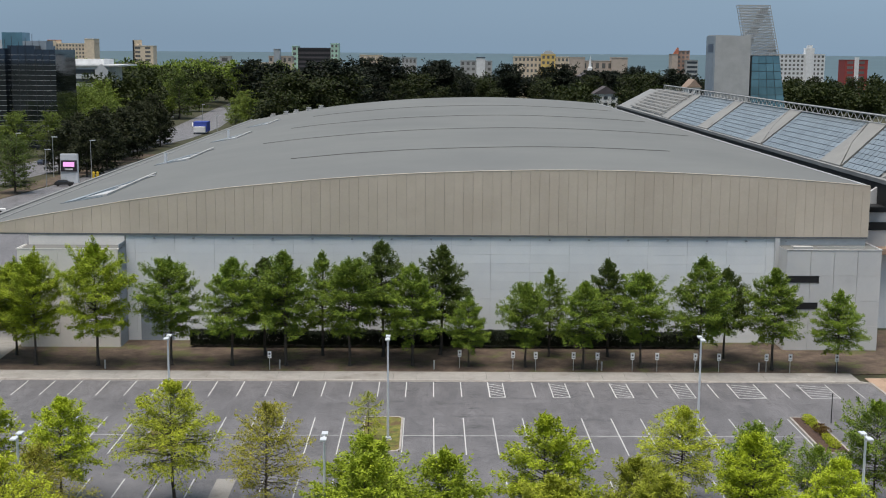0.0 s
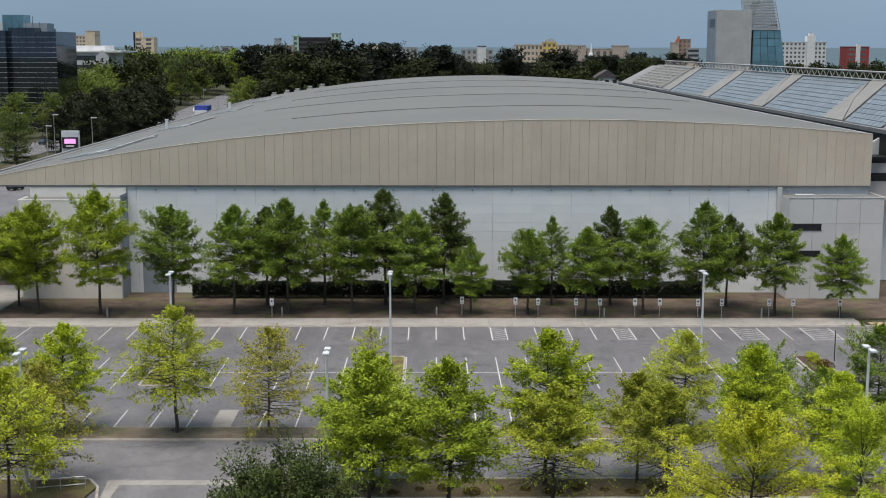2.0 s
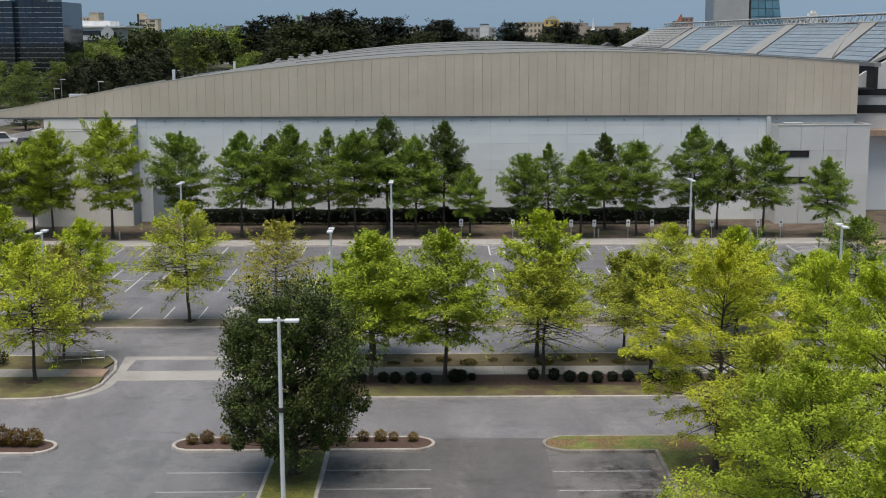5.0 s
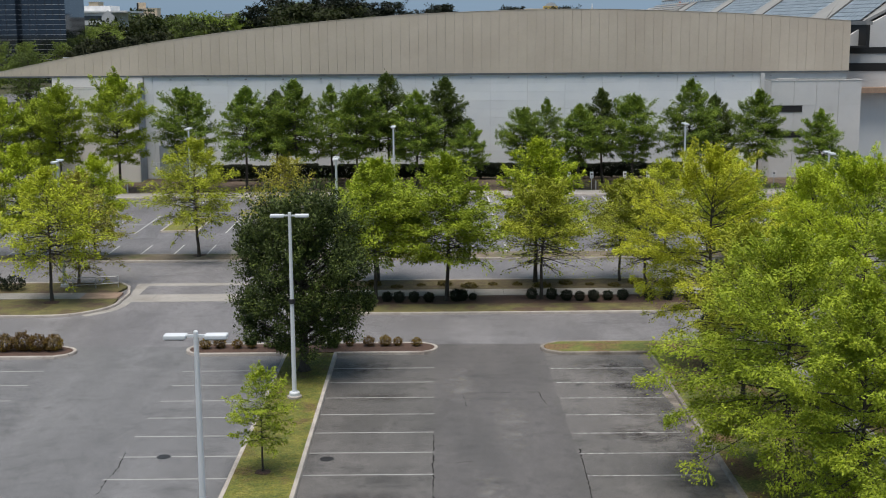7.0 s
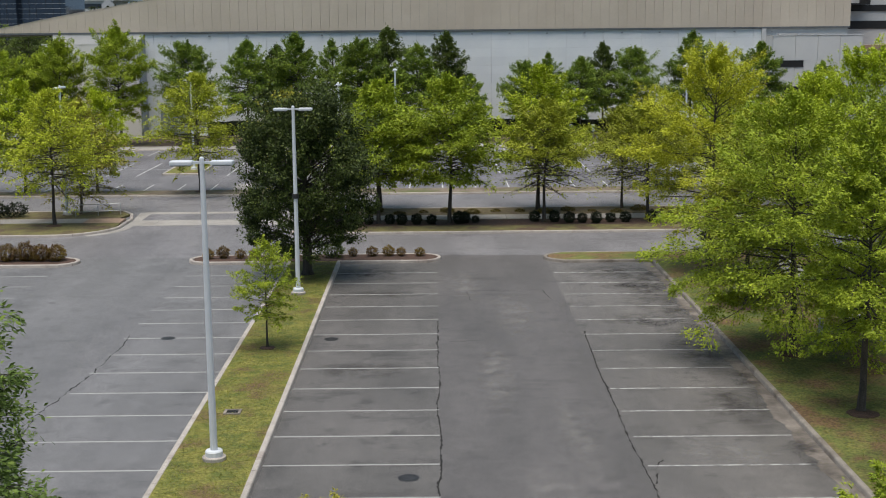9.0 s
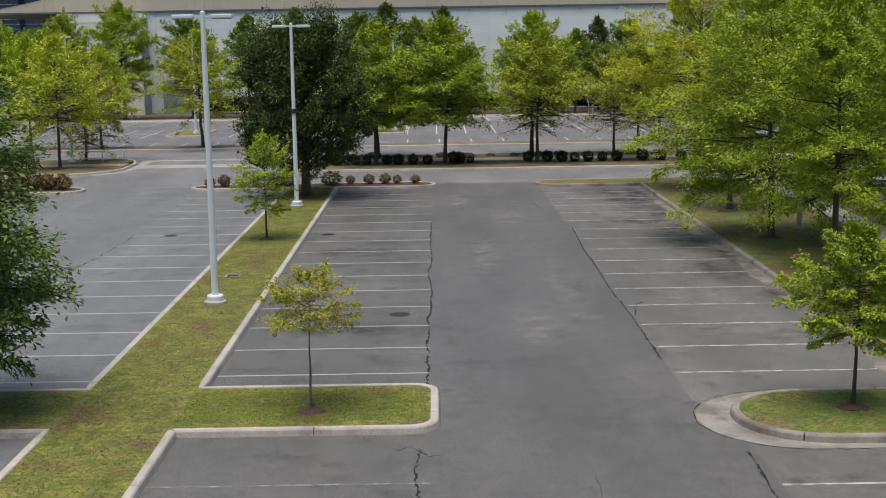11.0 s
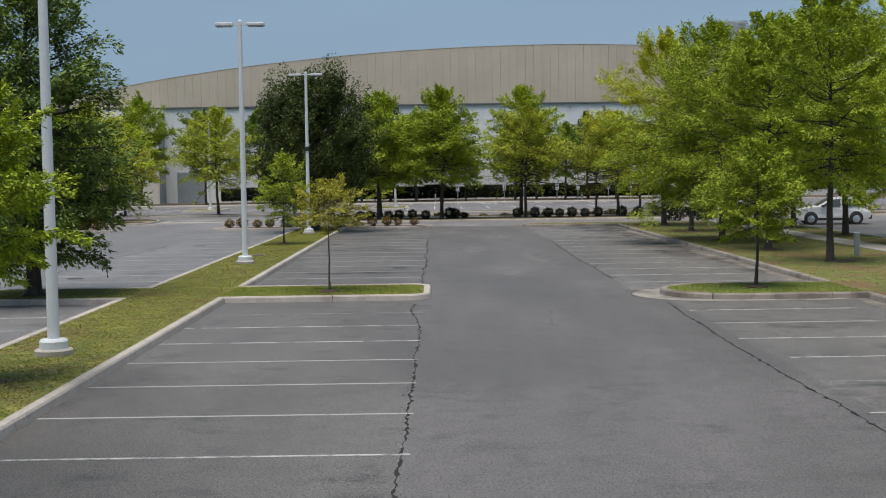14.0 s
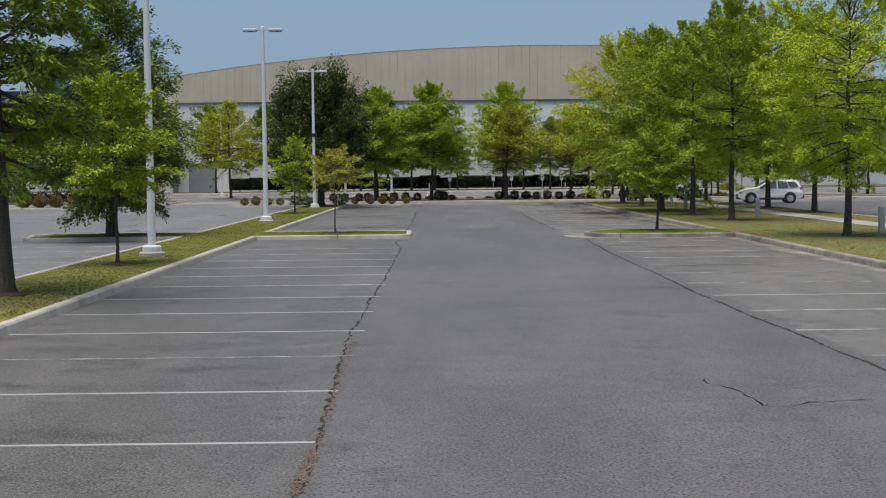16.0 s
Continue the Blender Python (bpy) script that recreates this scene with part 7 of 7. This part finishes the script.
# mulch rings at the street trees
for x, y in ((14.2, 55.6), (14.2, 47.5), (14.1, 39.2), (14.3, 31.4), (14.9, 24.2), (15.4, 9.6), (-7.05, -8.4), (-7.0, -0.2), (-2.64, 15.3), (9.55, 14.9), (-7.0, 41.0), (-18.9, 91.6), (-25.55, 74.1), (20.9, 42.0), (21.2, 33.8), (20.8, 50.8)):
    r0 = 0.35 if y < 45 and x < 12 else 0.58
    b = lathe([(r0, Z - 0.02), (r0 * 0.9, Z + 0.02), (r0 * 0.5, Z + 0.05), (0.05, Z + 0.07)], (x, y), 14)
    for v in b.verts:
        v.co += Vector((rng.normal(0, 0.04), rng.normal(0, 0.04), 0))
    tagged(part("mulch_ring", b, MULCH), "low ring of dark mulch round a tree trunk", "mulch", "mulch rings", "structure")


# ---- lamp posts ----
def lamp_post(x, y, top, along, label, group, base=0.36, band=False, ground=0.1):
    lp = thing("lamp_post", (x, y, ground), label, "lamp post", group)
    part("footing", lathe([(base, ground - 0.1), (base, ground + 0.07), (base - 0.04, ground + 0.1)], (x, y), 20), CONCRETE, lp)
    part("base_cover", lathe([(0.27, ground + 0.1), (0.27, ground + 0.24), (0.24, ground + 0.28), (0.15, ground + 0.29)], (x, y), 16), WHITE_METAL, lp)
    part("pole", lathe([(0.115, ground + 0.25), (0.098, top * 0.5), (0.075, top - 0.1), (0.072, top + 0.06), (0.04, top + 0.1)], (x, y), 14), WHITE_METAL, lp)
    if band:
        part("band", lathe([(0.15, 4.9), (0.16, 4.92), (0.16, 5.12), (0.14, 5.14)], (x, y), 12), DARK_METAL, lp, "dark strap with fittings")
    for s in (-1, 1):
        def span(a0, a1, w, z0, z1):
            lo, hi = min(s * a0, s * a1), max(s * a0, s * a1)
            return (x + lo, x + hi, y - w, y + w, z0, z1) if along == "x" else (x - w, x + w, y + lo, y + hi, z0, z1)
        part("arm", boxes(span(0.05, 0.3, 0.045, top - 0.1, top - 0.03)), WHITE_METAL, lp)
        head = part("head", boxes(span(0.27, 0.93, 0.2, top - 0.14, top - 0.01), bevel=0.035), WHITE_METAL, lp)
        part("lens", boxes(span(0.32, 0.88, 0.17, top - 0.16, top - 0.142)), LENS, head)
    return lp


G = "twin-head lamp posts of the lots"
lamp_post(-6.86, 51.6, 9.3, "x", "tall white lamp post with two flat heads on the grass strip", G, band=True, ground=0.17)
lamp_post(-6.88, 27.5, 9.32, "x", "tall white lamp post with two flat heads on the grass strip", G, ground=0.17)
lamp_post(-6.85, 3.1, 9.3, "x", "tall white lamp post with two flat heads on the grass strip", G, ground=0.17)
for x, y, top in ((-22.42, 107.3, 9.15), (-3.65, 107.2, 9.2), (23.1, 107.0, 9.3), (-6.75, 79.2, 9.2), (-26.15, 79.2, 9.15), (27.7, 79.2, 9.35)):
    lamp_post(x, y, top, "y", "tall white lamp post with two flat heads in the lot", G)
part_post = thing("sign_post", (36.6, 113.0, 0), "thin grey post by the shrub island", "post")
part("pole", lathe([(0.05, 0), (0.045, 2.8)], (36.6, 113.0), 8), DARK_METAL, part_post)

# ---- parking signs along the far footpath ----
for i, (x, y) in enumerate(((-16.9, 131.4), (3.1, 132.4), (8.74, 131.9), (11.1, 131.6), (15.1, 131.6), (17.6, 131.4), (21.3, 131.4), (23.9, 131.4), (27.9, 131.2), (30.4, 131.2), (35.4, 131.2), (37.9, 131.1), (42.8, 131.0))):
    sp = thing("parking_sign", (x, y, 0.1), "white parking sign with a small dark mark on a grey post", "sign", "parking signs")
    part("post", lathe([(0.045, 0.05), (0.04, 2.05)], (x, y), 8), GALV, sp)
    pn = part("panel", boxes((x - 0.2, x + 0.2, y - 0.07, y - 0.045, 1.35, 2.1), bevel=0.01), WHITE_PAINT, sp)
    part("mark", boxes((x - 0.09, x + 0.09, y - 0.078, y - 0.071, 1.72, 1.92)), DARK_METAL, pn)
    part("text_bar", boxes((x - 0.13, x + 0.13, y - 0.078, y - 0.071, 1.48, 1.53)), DARK_METAL, pn)
for x, y in ((-34.2, 131.5), (-15.9, 131.9), (0.4, 131.9), (18.1, 131.6), (34.7, 131.4)):
    tagged(part("marker_post", lathe([(0.09, 0.05), (0.09, 1.0), (0.06, 1.06)], (x, y), 10), GALV), "short grey marker post in bare soil", "post", "marker posts")

# ---- bollards, rail, car ----
for x, y in ((16.45, 27.0), (17.1, 12.2), (15.9, 41.5), (18.0, 57.0)):
    b = thing("path_bollard", (x, y, Z), "short weathered timber-grey bollard beside the footpath", "bollard", "path bollards")
    part("post", boxes((x - 0.09, x + 0.09, y - 0.09, y + 0.09, 0.05, 1.0), bevel=0.015), GALV, b)
    part("cap", boxes((x - 0.1, x + 0.1, y - 0.1, y + 0.1, 1.0, 1.05), bevel=0.015), WALL_BACK, b)
rail = thing("bike_rail", (-23.6, 78.6, 0.1), "low galvanised tube rail on the grass verge", "rail")
for z in (0.45, 0.95):
    tb = Tubes()
    tb.add([(-25.3, 78.3, z), (-22.3, 79.0, z)], [0.03, 0.03], 6)
    part("tube", tb.data(), GALV, rail)
for k in range(3):
    x = -25.3 + 1.5 * k
    part("post", lathe([(0.03, 0.05), (0.03, 0.97)], (x, 78.3 + 0.35 * k), 6), GALV, rail)


def crossover(x, y, turn):
    """A compact crossover car, nose along +x."""
    c = thing("car", (0, 0, 0), "silver compact crossover parked on the lot behind the trees", "car")
    side = [(-2.22, 0.42), (-2.28, 0.75), (-2.25, 1.0), (-2.12, 1.1), (-1.98, 1.5), (-1.7, 1.64), (-0.6, 1.69), (0.1, 1.62), (0.95, 1.14), (1.75, 1.0), (2.12, 0.86), (2.25, 0.66), (2.24, 0.4), (1.9, 0.26), (-1.9, 0.28)]
    half = (0.86, 0.9, 0.9, 0.86, 0.7, 0.62, 0.62, 0.64, 0.82, 0.84, 0.8, 0.8, 0.82, 0.84, 0.84)
    bm = bmesh.new()
    le, ri = [bm.verts.new((px, -h, pz)) for (px, pz), h in zip(side, half)], [bm.verts.new((px, h, pz)) for (px, pz), h in zip(side, half)]
    mid = [[bm.verts.new((px * 1.005, s * h * 0.55, pz + (0.03 if pz > 0.9 else 0))) for (px, pz), h in zip(side, half)] for s in (-1, 1)]
    rows4 = [le, mid[0], mid[1], ri]
    m = len(side)
    for a, b in zip(rows4, rows4[1:]):
        for i in range(m):
            bm.faces.new((a[i], a[(i + 1) % m], b[(i + 1) % m], b[i]))
    bm.faces.new(le[::-1])
    bm.faces.new(ri)
    bmesh.ops.recalc_face_normals(bm, faces=bm.faces[:])
    bmesh.ops.bevel(bm, geom=[e for e in bm.edges if e.calc_face_angle(0) > 0.35], offset=0.04, segments=2, affect="EDGES")
    body = part("body", bm, SILVER_PAINT, c, smooth=False)
    for s in (-1, 1):
        for pts in ([(-1.25, 1.14), (-0.5, 1.14), (-0.5, 1.58), (-1.1, 1.56)], [(-0.42, 1.14), (0.72, 1.14), (0.15, 1.53), (-0.42, 1.58)], [(-1.95, 1.2), (-1.32, 1.16), (-1.16, 1.55), (-1.7, 1.5)]):
            bm = bmesh.new()
            def wide(z):
                return 0.88 - (z - 1.1) * 0.5 + 0.012
            v = [bm.verts.new((px, s * wide(pz), pz)) for px, pz in pts]
            bm.faces.new(v)
            bm.normal_update()
            bmesh.ops.solidify(bm, geom=bm.faces[:], thickness=0.02)
            part("side_window", bm, GLASS_WIN, body)
        part("sill", boxes((-1.0, 1.0, s * 0.86 - 0.04, s * 0.86 + 0.04, 0.26, 0.42)), BLACK_PLASTIC, c)
        part("headlight", boxes((1.95, 2.18, s * 0.68 - 0.14, s * 0.68 + 0.14, 0.72, 0.86), bevel=0.03), CHROME, c)
        part("tail_light", boxes((-2.27, -2.05, s * 0.76 - 0.1, s * 0.76 + 0.1, 0.95, 1.15), bevel=0.03), RED, c)
        part("mirror", boxes((0.55, 0.75, s * 0.98 - 0.1, s * 0.98 + 0.08, 1.08, 1.22), bevel=0.03), BLACK_PLASTIC, c)
        for wx in (-1.36, 1.36):
            part("wheel_arch", lathe([(0.42, s * 0.8 - 0.06), (0.42, s * 0.86 + 0.05)], (wx, 0.4), 18, "y"), BLACK_PLASTIC, c)
            w = part("wheel", lathe([(0.24, s * 0.86 - 0.1), (0.35, s * 0.86 - 0.1), (0.36, s * 0.86 - 0.04), (0.36, s * 0.86 + 0.06), (0.33, s * 0.86 + 0.08), (0.22, s * 0.86 + 0.08)], (wx, 0.36), 20, "y"), RUBBER, c)
            part("rim", lathe([(0.23, s * 0.86 + s * 0.085), (0.2, s * 0.86 + s * 0.09), (0.05, s * 0.86 + s * 0.1)], (wx, 0.36), 12, "y"), CHROME, w, "silver alloy rim")
    bm = bmesh.new()
    v = [bm.verts.new(p) for p in ((0.98, -0.74, 1.17), (0.98, 0.74, 1.17), (0.16, 0.58, 1.63), (0.16, -0.58, 1.63))]
    bm.faces.new(v)
    bm.normal_update()
    bmesh.ops.solidify(bm, geom=bm.faces[:], thickness=-0.03)
    part("windscreen", bm, GLASS_WIN, body)
    part("grille", boxes((2.2, 2.27, -0.55, 0.55, 0.5, 0.68)), BLACK_PLASTIC, c)
    part("bumper", boxes((2.1, 2.28, -0.8, 0.8, 0.3, 0.46), bevel=0.04), BLACK_PLASTIC, c)
    part("rear_bumper", boxes((-2.32, -2.1, -0.82, 0.82, 0.34, 0.6), bevel=0.05), BLACK_PLASTIC, c)
    c.matrix_basis = pose(x, y, 0.0, 0, 0, turn)


crossover(25.2, 58.0, 172)
